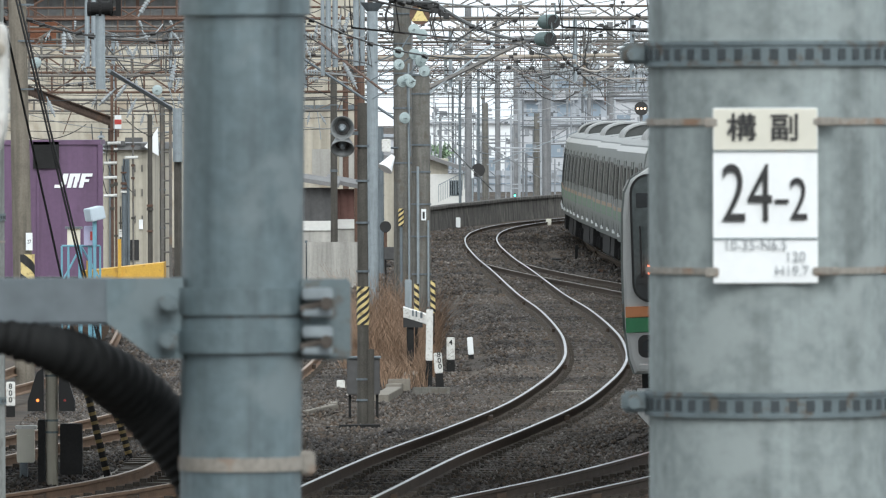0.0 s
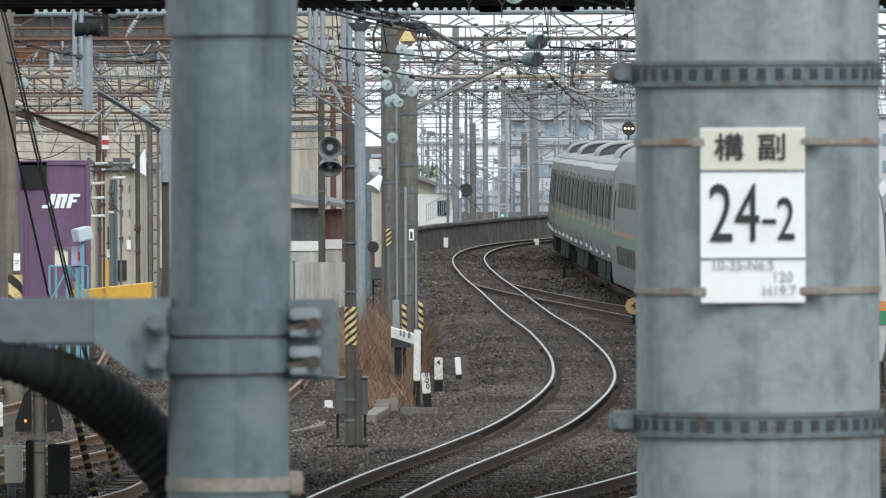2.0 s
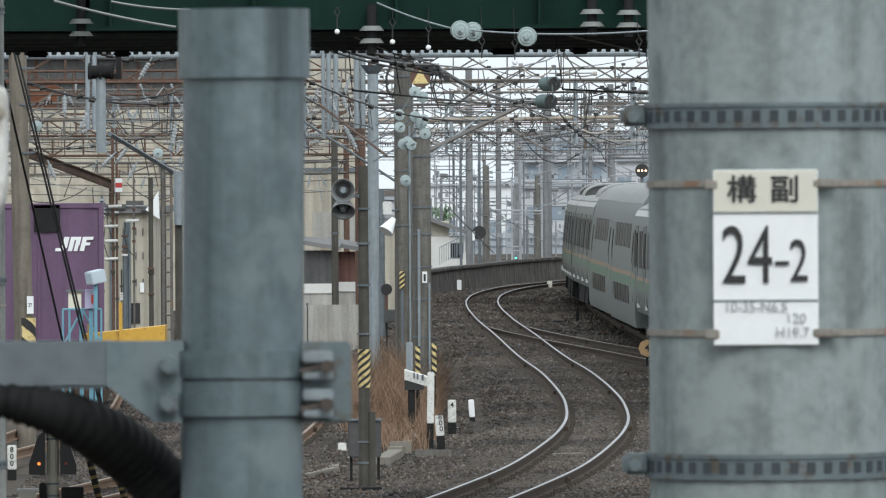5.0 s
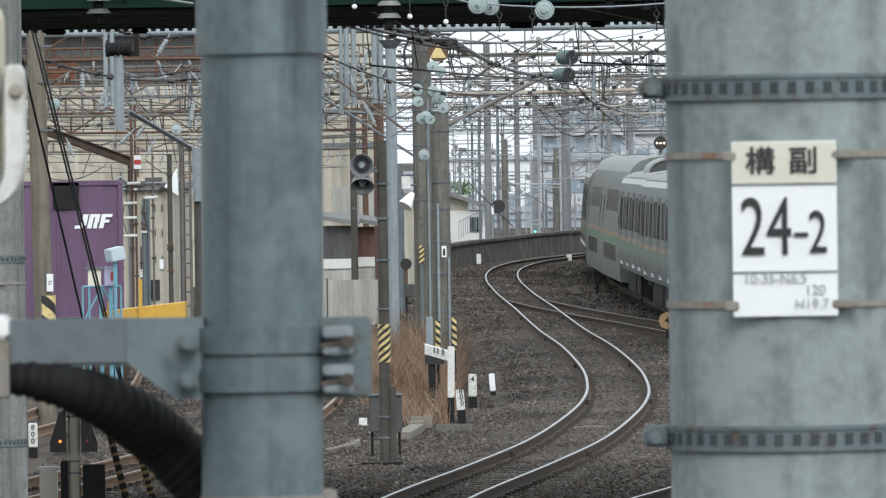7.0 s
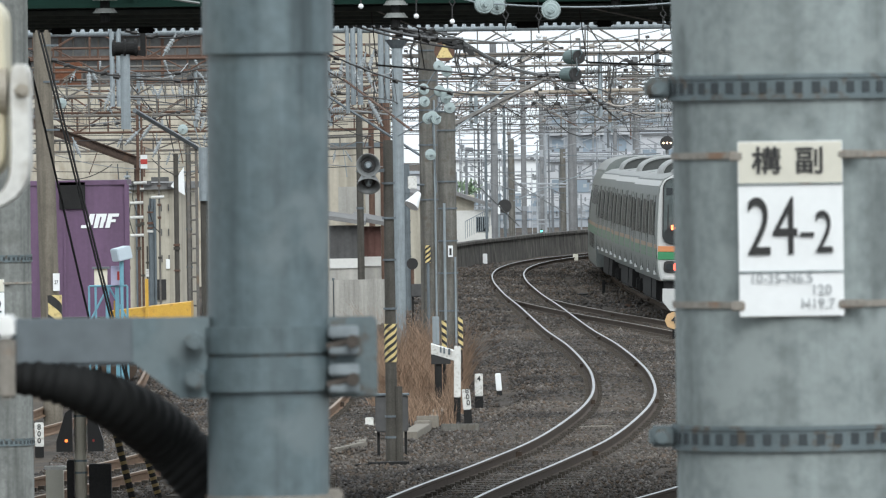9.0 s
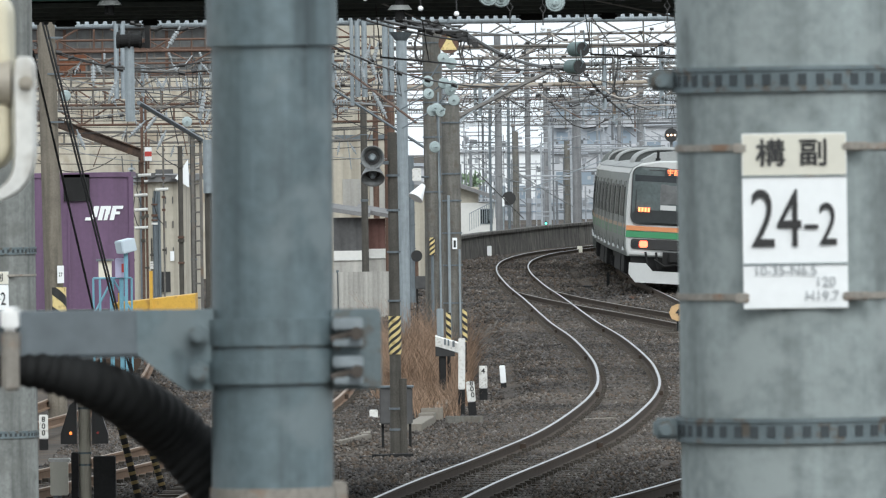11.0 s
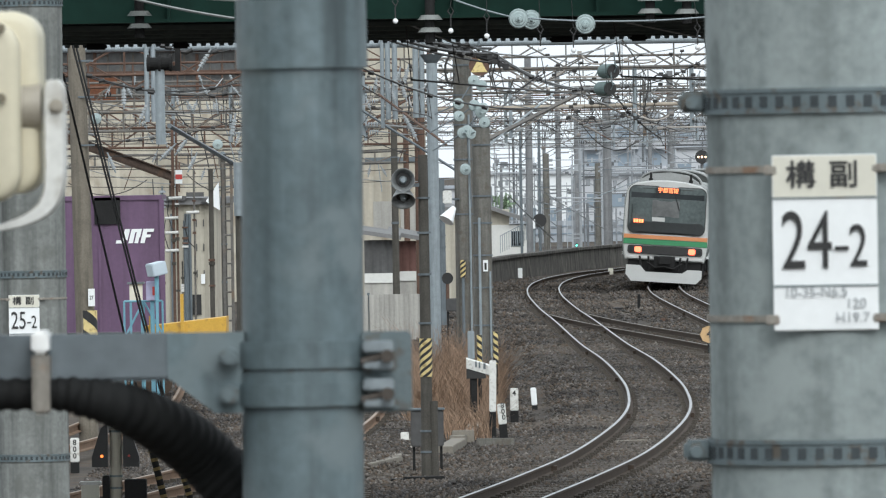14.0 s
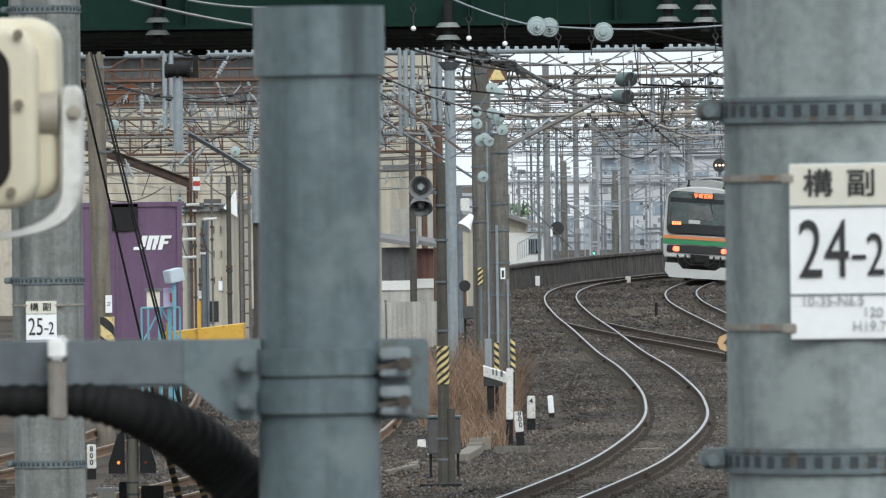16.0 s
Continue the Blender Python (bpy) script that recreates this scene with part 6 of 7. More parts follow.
def ladder():
    x0, x1 = -5.90, -5.73
    ob = thing("steel_ladder", "rusty grey steel ladder on a lattice mast", "ladder", (0, 190, 0))
    for x in (x0, x1):
        part("stile", box(bmesh.new(), (x - 0.03, -0.04, -0.4), (x + 0.03, 0.03, 4.33)), BEAMGREY, ob)
    for i in range(17):
        part("rung", rod(bmesh.new(), (x0, -0.02, 0.1 + i * 0.3), (x1, -0.02, 0.1 + i * 0.3), 0.018), BEAMGREY, ob)
    ms = plain_pole((-5.93, 191), 4.50, 0.06, "dark steel mast beside the ladder", WOODPOLE, "steel_mast", taper=0.1)
    clip_rings(ms, 0.058, [4.2, 3.4, 2.6, 1.8])
    part("mast_cap", rod(bmesh.new(), (0, 0, 4.5), (0, 0, 4.56), 0.07, 0.03, seg=12), GALV_D, ms)
    return ob


ladder()


def risers():
    """Cable risers and thin masts crowding beside the container."""
    rng4 = random.Random(14)
    for px, r, zt, mt, arms in ((-7.04, 0.035, 3.75, GALV_D, ()), (-6.81, 0.03, 5.2, RUST, (3.19, 2.89, 2.52)), (-6.73, 0.024, 5.2, RUST, (3.6,)),
                                (-6.57, 0.045, 3.14, GALV_D, ()), (-6.64, 0.016, 2.3, WOODPOLE, ()), (-6.38, 0.02, 4.2, BEAMGREY, (3.3,)), (-6.03, 0.05, 4.2, WOODPOLE, ())):
        o = plain_pole((px, 186), zt, r, "thin cable riser mast beside the purple container", mt, "cable_riser", "mast", taper=0.0)
        for z in arms:
            part("cross_arm", rod(bmesh.new(), (-0.17, -0.06, z), (0.1, -0.06, z + 0.01), 0.032, seg=8), DIRTYWHITE, o, "short pale cross arm")
        for q in range(4):
            z = rng4.uniform(1.6, min(zt, 4.4))
            part("clamp", box(bmesh.new(), (-r - 0.02, -r - 0.03, z), (r + 0.015, 0.0, z + rng4.uniform(0.03, 0.07))), rng4.choice((DIRTYWHITE, WOODPOLE, RUST)), o)
        if arms:
            part("jumper", tube(bmesh.new(), [(-0.16, -0.06, arms[0]), (-0.2, -0.06, arms[0] - 0.3), (-0.12, -0.06, arms[0] - 0.6), (0.0, -0.05, arms[0] - 0.72)], 0.01, 5), WIRE, o)
    st = thing("insulator_stack", "stack of grey-white pin insulators on a riser", "insulator", (-7.02, 185.7, 3.4))
    for q in range(5):
        part("shed", rod(bmesh.new(), (0, 0, q * 0.08), (0, 0, q * 0.08 + 0.045), 0.09, 0.05, seg=14), CERAMIC, st)
    part("stem", rod(bmesh.new(), (0, 0.1, -0.5), (0, 0.0, 0.45), 0.02), GALV_D, st)
    sg_ = thing("small_sign", "small red and white plate on a riser", "sign", (-6.67, 185.6, 4.04))
    part("plate", box(bmesh.new(), (-0.07, -0.02, -0.14), (0.07, 0.0, 0.14)), WHITE, sg_)
    part("red_band", box(bmesh.new(), (-0.07, -0.026, -0.05), (0.07, -0.02, 0.05)), RED, sg_)
    part("arm", rod(bmesh.new(), (0, 0.02, -0.3), (0, 0.4, 0.3), 0.02), RUST, sg_)
    sh = thing("canvas_hood", "white sheet-metal hood leaning on the shed", "hood", (-6.26, 195, 3.60))
    bm = bmesh.new()
    v = [bm.verts.new(q) for q in ((-0.18, 0, -0.1), (0.1, 0, 0.3), (0.12, 0, -0.3), (-0.18, 0.3, -0.1), (0.1, 0.3, 0.3), (0.12, 0.3, -0.3))]
    for f in ((0, 2, 1), (3, 4, 5), (0, 1, 4, 3), (1, 2, 5, 4), (2, 0, 3, 5)):
        bm.faces.new([v[i] for i in f])
    part("sheet", bm, WHITE, sh)
    part("stay", rod(bmesh.new(), (0.1, 0.15, 0.2), (0.1, 10, 0.2), 0.02), GALV_D, sh)
    tr = thing("transformer", "white cylindrical transformer on a dark mast", "transformer", (-5.49, 187, 0))
    part("tank", rod(bmesh.new(), (0, 0, 3.21), (0, 0, 4.32), 0.1, seg=20), GALV_L, tr)
    part("support", rod(bmesh.new(), (0, 0.1, -0.4), (0, 0.1, 3.21), 0.08), WOODPOLE, tr)


risers()


def far_rows():
    rng = random.Random(3)
    x = -70.0
    while x < 95:
        w = rng.uniform(5, 11)
        d = rng.uniform(640, 900)
        h = rng.uniform(2.0, 3.6) + (2.2 if x > 12 else 0)
        o = thing("distant_building", "pale hazy building far beyond the tracks", "building", (x, d, 0), group="distant buildings")
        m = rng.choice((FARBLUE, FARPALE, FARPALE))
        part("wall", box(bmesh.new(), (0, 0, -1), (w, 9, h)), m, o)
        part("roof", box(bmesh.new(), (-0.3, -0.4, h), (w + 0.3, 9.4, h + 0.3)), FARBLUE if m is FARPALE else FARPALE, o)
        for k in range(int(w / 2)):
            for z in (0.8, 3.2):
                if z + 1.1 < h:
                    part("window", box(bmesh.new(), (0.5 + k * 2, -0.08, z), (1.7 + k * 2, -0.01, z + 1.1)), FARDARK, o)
        x += w + rng.uniform(-1, 2.5)


far_rows()
# White block put in for the bright sky showing low beyond the wall.
hz = thing("distant_hall", "long white hall-shaped block standing in for bright sky beyond the wall", "building", (0, 545, 0))
x0, x1, zt = -1.69, 4.44, 3.76
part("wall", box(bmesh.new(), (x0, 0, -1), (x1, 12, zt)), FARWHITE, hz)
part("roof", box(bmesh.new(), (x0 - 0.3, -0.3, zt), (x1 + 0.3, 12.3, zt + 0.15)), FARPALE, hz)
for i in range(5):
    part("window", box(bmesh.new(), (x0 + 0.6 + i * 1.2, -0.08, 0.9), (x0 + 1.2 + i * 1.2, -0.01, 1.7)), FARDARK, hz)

# Haze-coloured screen added to stand for bluish clutter and cover the ground.
fn = thing("distant_fence", "haze-coloured slatted screen added for bluish clutter beyond the wall", "fence", (0, 538, 0))
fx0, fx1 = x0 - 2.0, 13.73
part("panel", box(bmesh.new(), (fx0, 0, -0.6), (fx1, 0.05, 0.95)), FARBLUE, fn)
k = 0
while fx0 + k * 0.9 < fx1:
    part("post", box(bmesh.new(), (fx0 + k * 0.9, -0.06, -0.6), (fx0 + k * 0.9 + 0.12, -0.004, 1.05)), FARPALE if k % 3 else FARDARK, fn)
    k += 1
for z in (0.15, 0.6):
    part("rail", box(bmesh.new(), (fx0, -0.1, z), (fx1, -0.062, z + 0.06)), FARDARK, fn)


def far_masts():
    """The crowd of masts, ladders, pipes and stays of the line beyond the wall."""
    rng = random.Random(21)
    bm = bmesh.new()
    xa, xb = -1.4, 12.5
    for k in range(75):
        x, y = rng.uniform(xa, xb), rng.uniform(430, 536)
        rod(bm, (x, y, -0.4), (x, y, rng.uniform(2.0, 6.2)), rng.choice((0.025, 0.035, 0.05, 0.075)), seg=6)
    for k in range(70):
        x, y, z = rng.uniform(xa, xb), rng.uniform(430, 536), rng.uniform(0.5, 5.8)
        w = rng.uniform(0.6, 3.2)
        for q in range(rng.choice((1, 2, 2, 3))):
            rod(bm, (x, y, z - 0.2 * q), (x + w, y, z - 0.2 * q + rng.gauss(0, 0.03)), rng.uniform(0.018, 0.045), seg=5)
    for k in range(60):
        x, y, z = rng.uniform(xa, xb), rng.uniform(430, 536), rng.uniform(0.4, 4.8)
        w = rng.uniform(0.5, 1.6)
        rod(bm, (x, y, z), (x + rng.choice((-1, 1)) * w, y, z + w * rng.uniform(0.45, 0.9)), rng.uniform(0.02, 0.04), seg=5)
    for k in range(260):
        x, y, z = rng.uniform(xa, xb), rng.uniform(430, 536), rng.uniform(0.3, 4.6)
        a, b = rng.uniform(0.03, 0.12), rng.uniform(0.04, 0.16)
        box(bm, (x - a, y, z - b), (x + a, y + 0.1, z + b))
    # Haze over the masts is put into this pale grey.
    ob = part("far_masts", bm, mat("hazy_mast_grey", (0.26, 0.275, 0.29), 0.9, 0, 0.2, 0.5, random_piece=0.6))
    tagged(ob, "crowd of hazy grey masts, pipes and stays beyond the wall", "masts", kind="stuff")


far_masts()

# ---- overhead line: gantries, drop tubes, insulators, wires ----
def disc_insulator(parent, at, along, n=3, r=0.12, material=CERAMIC, pitch=0.11, label="white porcelain disc insulator string"):
    """A string of discs fixed to a pole, beam or bracket."""
    m = Matrix.Translation(Vector(at) - parent.location) @ Vector(along).to_track_quat("Z", "Y").to_matrix().to_4x4()
    bm = bmesh.new()
    for k in range(n):
        rod(bm, m @ Vector((0, 0, k * pitch)), m @ Vector((0, 0, k * pitch + (0.045 if n > 1 else 0.03))), r, r * (0.62 if n > 1 else 0.9), seg=16)
        if n == 1:
            for q in (0.75, 0.45):
                rod(bm, m @ Vector((0, 0, 0.03)), m @ Vector((0, 0, 0.03 + 0.03 * (1 - q))), r * q, r * (q - 0.1), seg=16)
    rod(bm, m @ Vector((0, 0, -0.1)), m @ Vector((0, 0, n * pitch + 0.1)), 0.018)
    return part("insulator", bm, material, parent, label)


def gantry(y, x0, x1, z0, z1, posts, steel, post_mat, label, r=0.023, panel=1.3, deep=0.6, split=None):
    ob = thing("catenary_gantry", label, "catenary gantry", (0, y, 0), group="gantries over the tracks")
    cuts = [(x0, x1, steel)] if split is None else [(x0, split, RUST), (split, x1, steel)]
    for a, b, m in cuts:
        bm = bmesh.new()
        for dy in (0, deep):
            for z in (z0, z1):
                rod(bm, (a, dy, z), (b, dy, z), r * 1.35, seg=6)
        n = max(1, int((b - a) / panel))
        for i in range(n):
            xa, xb = a + (b - a) * i / n, a + (b - a) * (i + 1) / n
            for dy in (0, deep):
                rod(bm, (xa, dy, z0 if i % 2 else z1), (xb, dy, z1 if i % 2 else z0), r * 0.8, seg=5)
                rod(bm, (xa, dy, z0), (xa, dy, z1), r * 0.7, seg=5)
            rod(bm, (xa, 0, z0), (xb, deep, z0), r * 0.6, seg=5)
        part("beam", bm, m, ob, "lattice cross beam")
    for x, rr in posts:
        p = part("post", rod(bmesh.new(), (x, deep / 2, -0.4), (x, deep / 2, z1 + 1.2), rr, rr * 0.85, seg=14), post_mat, ob, "upright concrete post")
        round_smooth(p)
    return ob


LINES = [("MAIN", MAIN, 0), ("SIDE", SIDE, 0), ("W1", MAIN, -4.3), ("W2", MAIN, -8.3), ("W3", MAIN, -12.5), ("E1", SIDE, 4.2)]


def line_x(k, y):
    return glide(LINES[k][1], y) + LINES[k][2]


BEAMS = ((226, 6.6, 7.4), (268, 6.7, 7.4), (314, 6.75, 7.5), (362, 6.6, 7.3), (410, 6.7, 7.4), (505, 6.7, 7.4), (640, 6.7, 7.5))
rng = random.Random(11)
for y, z0, z1 in BEAMS:
    c = line_x(0, y) if y < 420 else line_x(0, 420) * 0.6
    x0, x1 = (-0.06 * y - 1.5 if y < 420 else c - 0.034 * y - 3), c + 0.034 * y + 4
    posts = []
    for k in (3, 4):
        if k == 3 and y < 330:
            continue
        posts.append((x0 + 0.3 + 9 * (4 - k) if y < 420 else c - 5.2 * k + 2, rng.uniform(0.13, 0.17)))
    posts.append((line_x(1, min(y, 420)) + 2.6, 0.16))
    posts = [p for p in posts if abs(p[0] - line_x(0, y)) > 1.8 and abs(p[0] - line_x(1, y)) > 1.9]
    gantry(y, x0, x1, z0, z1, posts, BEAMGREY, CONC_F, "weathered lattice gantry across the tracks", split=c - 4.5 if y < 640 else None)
    # hangers and registration arms over each line
    for k in range(6):
        if y > 470 and k > 3:
            continue
        x = line_x(k, y) if y < 420 else c + (k - 2) * 4.4
        side = rng.choice((-1, 1))
        ob = thing("line_bracket", "steel hanger with registration arms holding the overhead wire", "bracket", (x, y, 0), group="wire brackets")
        m = RUST if k > 1 and k < 5 and rng.random() < 0.6 else BEAMGREY
        bm = rod(bmesh.new(), (side * 1.25, 0.1, 5.0), (side * 1.25, 0.1, z0), 0.055, seg=8)
        part("drop_tube", bm, GALV_L if rng.random() < 0.6 else m, ob)
        part("diagonal_tube", rod(bmesh.new(), (side * 1.25, 0, 5.25), (-side * 0.3, 0, 6.1), 0.028, seg=6), m, ob)
        part("upper_tube", rod(bmesh.new(), (side * 1.25, 0, 6.15), (-side * 0.35, 0, 6.1), 0.028, seg=6), m, ob)
        part("registration_arm", rod(bmesh.new(), (side * 1.15, 0, 5.3), (-side * 0.25, 0, 5.12), 0.02, seg=6), WIREGREY, ob)
        for z in (5.25, 6.15):
            ins = bmesh.new()
            for q in range(5):
                rod(ins, (side * (1.2 - q * 0.07), 0, z), (side * (1.16 - q * 0.07), 0, z - 0.002), 0.075, seg=10)
            part("post_insulator", ins, CERAMIC, ob, "white ribbed insulator")
        if rng.random() < 0.75:
            disc_insulator(ob, (x + side * 1.25 + rng.uniform(-0.4, 0.4), y - 0.1, z0 - 0.45), (rng.uniform(-0.6, 0.6), 0, 1), 4, 0.055, CERAMIC, 0.06)

# light head spans between the main gantries
for y, z, n in ((246, 6.3, 3), (290, 6.4, 3), (338, 6.3, 4), (386, 6.2, 3), (440, 6.1, 3), (530, 6.3, 3), (600, 6.5, 2)):
    c = line_x(0, min(y, 420)) * (1 if y < 420 else 0.6)
    x0, x1 = min(c - 0.034 * y - 2, -0.06 * min(y, 420) - 1), c + 0.034 * y + 3
    ob = thing("head_span", "thin head span of cross wires with small insulators", "head span", (0, y, 0), group="head spans over the tracks")
    for k in range(n):
        zz = z - 0.42 * k
        part("span_wire", tube(bmesh.new(), sag((x0, 0, zz + rng.uniform(-0.1, 0.1)), (x1, 0, zz + rng.uniform(-0.1, 0.1)), rng.uniform(0.02, 0.25), 16), 0.009 + 0.00001 * y, 5), WIREGREY if k % 2 else WIRE, ob)
        for q in range(9):
            x = x0 + (x1 - x0) * rng.random()
            bm = bmesh.new()
            for e in range(3):
                rod(bm, (x + e * 0.09, 0, zz), (x + e * 0.09 + 0.03, 0, zz), 0.07, 0.035, seg=10)
            part("span_insulator", bm, CERAMIC if rng.random() < 0.6 else UNDER, ob)
    for q in range(16):
        x = x0 + (x1 - x0) * rng.random()
        part("stay_rod", rod(bmesh.new(), (x, 0, z + 0.3), (x + rng.uniform(-1.4, 1.4), 0, z - 0.42 * (n - 1) - 0.2), 0.018, seg=5), BEAMGREY if rng.random() < 0.6 else WIRE, ob)
    for x in (x0, x1):
        part("end_post", rod(bmesh.new(), (x, 0, -0.4), (x, 0, z + 1), 0.13, seg=12), CONC_F, ob)

# old rusty portals over the yard before the factory
for y, z0, z1, x1 in ((238, 5.25, 5.75, -1.9), (262, 5.9, 6.4, -2.1), (271, 4.9, 5.5, -2.5), (278, 4.35, 4.7, -3.0), (289, 5.5, 6.1, -2.6), (294, 6.5, 7.1, -2.8)):
    ob = gantry(y, -14.5, x1, z0, z1, [(-14.5, 0.12), (x1, 0.1)], RUST if int(y) % 2 else BEAMGREY, RUST, "old rusty lattice portal over the freight yard", r=0.026, panel=0.9)
    for q in range(14):
        x = rng.uniform(-13.5, x1 - 0.2)
        if rng.random() < 0.6:
            disc_insulator(ob, (x, y - 0.1, rng.choice((z0 - 0.35, z1 + 0.02))), (rng.uniform(-0.8, 0.8), 0, 1), 3, 0.055, CERAMIC, 0.065)
        else:
            part("hanger", rod(bmesh.new(), (x, 0, z0), (x + rng.uniform(-0.3, 0.3), 0, z0 - rng.uniform(0.4, 1.1)), 0.016, seg=5), rng.choice((RUST, WIRE, GALV_L)), ob)
    for q in range(2):
        part("tie_wire", tube(bmesh.new(), sag((-14.4, -0.1, z0 - 0.25 - 0.3 * q), (x1, -0.1, z0 - 0.2 - 0.35 * q), 0.12, 12), 0.012, 5), WIRE, ob)

old = thing("old_girder", "dark brown rusted girder sloping before the factory", "girder", (-11, 255, 0))
BROWNRUST = mat("dark_brown_rust", (0.075, 0.055, 0.045), 0.9, 0.1, 0.4, 2, spot=(0.13, 0.08, 0.055))
part("web", box(bmesh.new(), (-1.75, -0.05, -0.11), (1.75, 0.05, 0.11), pose(0.04, 0, 4.64, 0, 20.7, 0), 0.02), BROWNRUST, old)
for dz in (-0.12, 0.12):
    part("flange", box(bmesh.new(), (-1.75, -0.14, dz - 0.015), (1.75, 0.14, dz + 0.015), pose(0.04, 0, 4.64, 0, 20.7, 0)), BROWNRUST, old)
for x in (-1.5, 1.6):
    part("leg", rod(bmesh.new(), (x, 0.1, -0.4), (x, 0.1, 4.64 - 0.37 * x), 0.05), BROWNRUST, old)

# tubular cross beam beyond the road bridge, with its long drop tubes
TB = 181.0
zt = 6.63
ob = tube_gantry = thing("tube_gantry", "long grey tubular cross beam with hanging drop tubes", "catenary gantry", (0, TB, 0), group="gantries over the tracks")
part("beam_tube", rod(bmesh.new(), (-11, 0, zt), (9.5, 0, zt), 0.075, seg=16), GALV_L, ob)
part("upper_tube", rod(bmesh.new(), (-11, 0, zt + 0.75), (9.5, 0, zt + 0.75), 0.06, seg=12), GALV_L, ob)
for i in range(16):
    x = -11 + i * 1.28
    part("web_tube", rod(bmesh.new(), (x, 0, zt + (0.75 if i % 2 else 0)), (x + 1.28, 0, zt + (0 if i % 2 else 0.75)), 0.03), GALV_L, ob)
for x in (-11, 9.5):
    part("post", rod(bmesh.new(), (x, 0, -0.4), (x, 0, zt + 1), 0.16, seg=16), CONC_D, ob)
for x, r, z in ((-7.11, 0.05, 5.15), (-6.98, 0.05, 5.15), (-2.29, 0.055, 5.12),
                (-2.15, 0.055, 5.12), (-1.73, 0.06, 5.15), (-1.61, 0.05, 5.15), (-2.40, 0.04, 4.95)):
    part("drop_tube", rod(bmesh.new(), (x, -0.12, z), (x, -0.12, zt + 0.1), r, seg=12), GALV_L, ob, "grey hanging tube")
hm = plain_pole((-1.37, 176), 6.32, 0.105, "slim grey steel column with conical cap", GALV_L, "steel_column", taper=0.0)
part("cap", rod(bmesh.new(), (0, 0, 6.18), (0, 0, 6.35), 0.11, 0.24, seg=16), GALV_D, hm)
hb = thing("hanging_column", "thick pale grey hanging tube under a cable clamp", "drop tube", (-5.30, 140, 0))
part("tube", rod(bmesh.new(), (0, 0, 4.56), (0, 0, 5.72), 0.075, seg=20), GALV_L, hb)
cl = rod(bmesh.new(), (-0.2, -0.05, 5.82), (0.2, -0.05, 5.82), 0.09, seg=14)
for x in (-0.17, 0.0, 0.17):
    rod(cl, (x - 0.02, -0.05, 5.82), (x + 0.02, -0.05, 5.82), 0.13, seg=16)
part("clamp", cl, UNDER, hb, "dark cable clamp")
part("hanger", box(bmesh.new(), (0.24, -0.04, 5.69), (0.32, 0.04, 6.73)), UNDER, hb)
part("cross_arm", box(bmesh.new(), (-0.2, -0.03, 5.70), (0.32, 0.03, 5.78)), UNDER, hb)


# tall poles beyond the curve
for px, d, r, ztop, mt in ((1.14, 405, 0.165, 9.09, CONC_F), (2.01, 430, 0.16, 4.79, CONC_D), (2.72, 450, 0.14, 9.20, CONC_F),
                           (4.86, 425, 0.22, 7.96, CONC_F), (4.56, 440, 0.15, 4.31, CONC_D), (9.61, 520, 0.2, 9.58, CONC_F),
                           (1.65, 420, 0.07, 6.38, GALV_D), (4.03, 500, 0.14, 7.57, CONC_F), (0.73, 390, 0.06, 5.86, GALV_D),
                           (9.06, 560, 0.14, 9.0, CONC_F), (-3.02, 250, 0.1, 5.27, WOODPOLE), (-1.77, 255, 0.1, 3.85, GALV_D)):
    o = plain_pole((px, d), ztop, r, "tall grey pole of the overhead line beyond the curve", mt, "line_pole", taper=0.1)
    clip_rings(o, r, [ztop - 0.8, ztop - 1.6, ztop - 2.6, ztop * 0.5])


def far_signal():
    c = (9.43, 430.0, 4.51)
    ob = thing("railway_signal", "dark round signal head showing three warm lamps", "railway signal", (c[0], c[1], 0))
    part("mast", rod(bmesh.new(), (0, 0.2, -0.4), (0, 0.2, c[2] - 0.2), 0.07), CONC_F, ob)
    h = part("head", rod(bmesh.new(), (0, -0.05, c[2]), (0, 0.12, c[2]), 0.33, seg=24), BLACK, ob)
    for k in (-1, 0, 1):
        part("lamp", rod(bmesh.new(), (k * 0.17, -0.075, c[2]), (k * 0.17, -0.05, c[2]), 0.05, seg=12), WARMLAMP, h, "lit warm lamp")
    c = (1.54, 400.0, 1.80)
    o = thing("disc_signal", "black round signal back on a slim mast", "railway signal", (c[0], c[1] - 3, 0))
    part("disc", rod(bmesh.new(), (0, -0.03, c[2]), (0, 0.05, c[2]), 0.3, seg=24), BLACK, o)
    part("mast", rod(bmesh.new(), (-0.25, 0.1, -0.4), (-0.25, 0.1, c[2] + 0.4), 0.035), GALV_L, o)
    part("white_plate", box(bmesh.new(), (-0.3, -0.05, c[2] - 0.35), (-0.2, 0.0, c[2] + 0.05)), WHITE, o)
    c = (3.33, 420.0, 0.48)
    o = thing("ground_signal", "small green lamp on a post behind the wall", "railway signal", (c[0], c[1], 0))
    part("lamp", rod(bmesh.new(), (0, -0.05, c[2]), (0, 0, c[2]), 0.042, seg=12), GREENLAMP, o, "lit green lamp")
    part("stem", rod(bmesh.new(), (0, 0.05, -0.4), (0, 0.05, c[2] + 0.1), 0.04), UNDER, o)


far_signal()


# wires
def wire(points, r, material, name="overhead_wire", label="thin dark overhead wire"):
    ob = part(name, tube(bmesh.new(), points, r, 5), material)
    tagged(ob, label, "wire", group="overhead wires")
    return ob


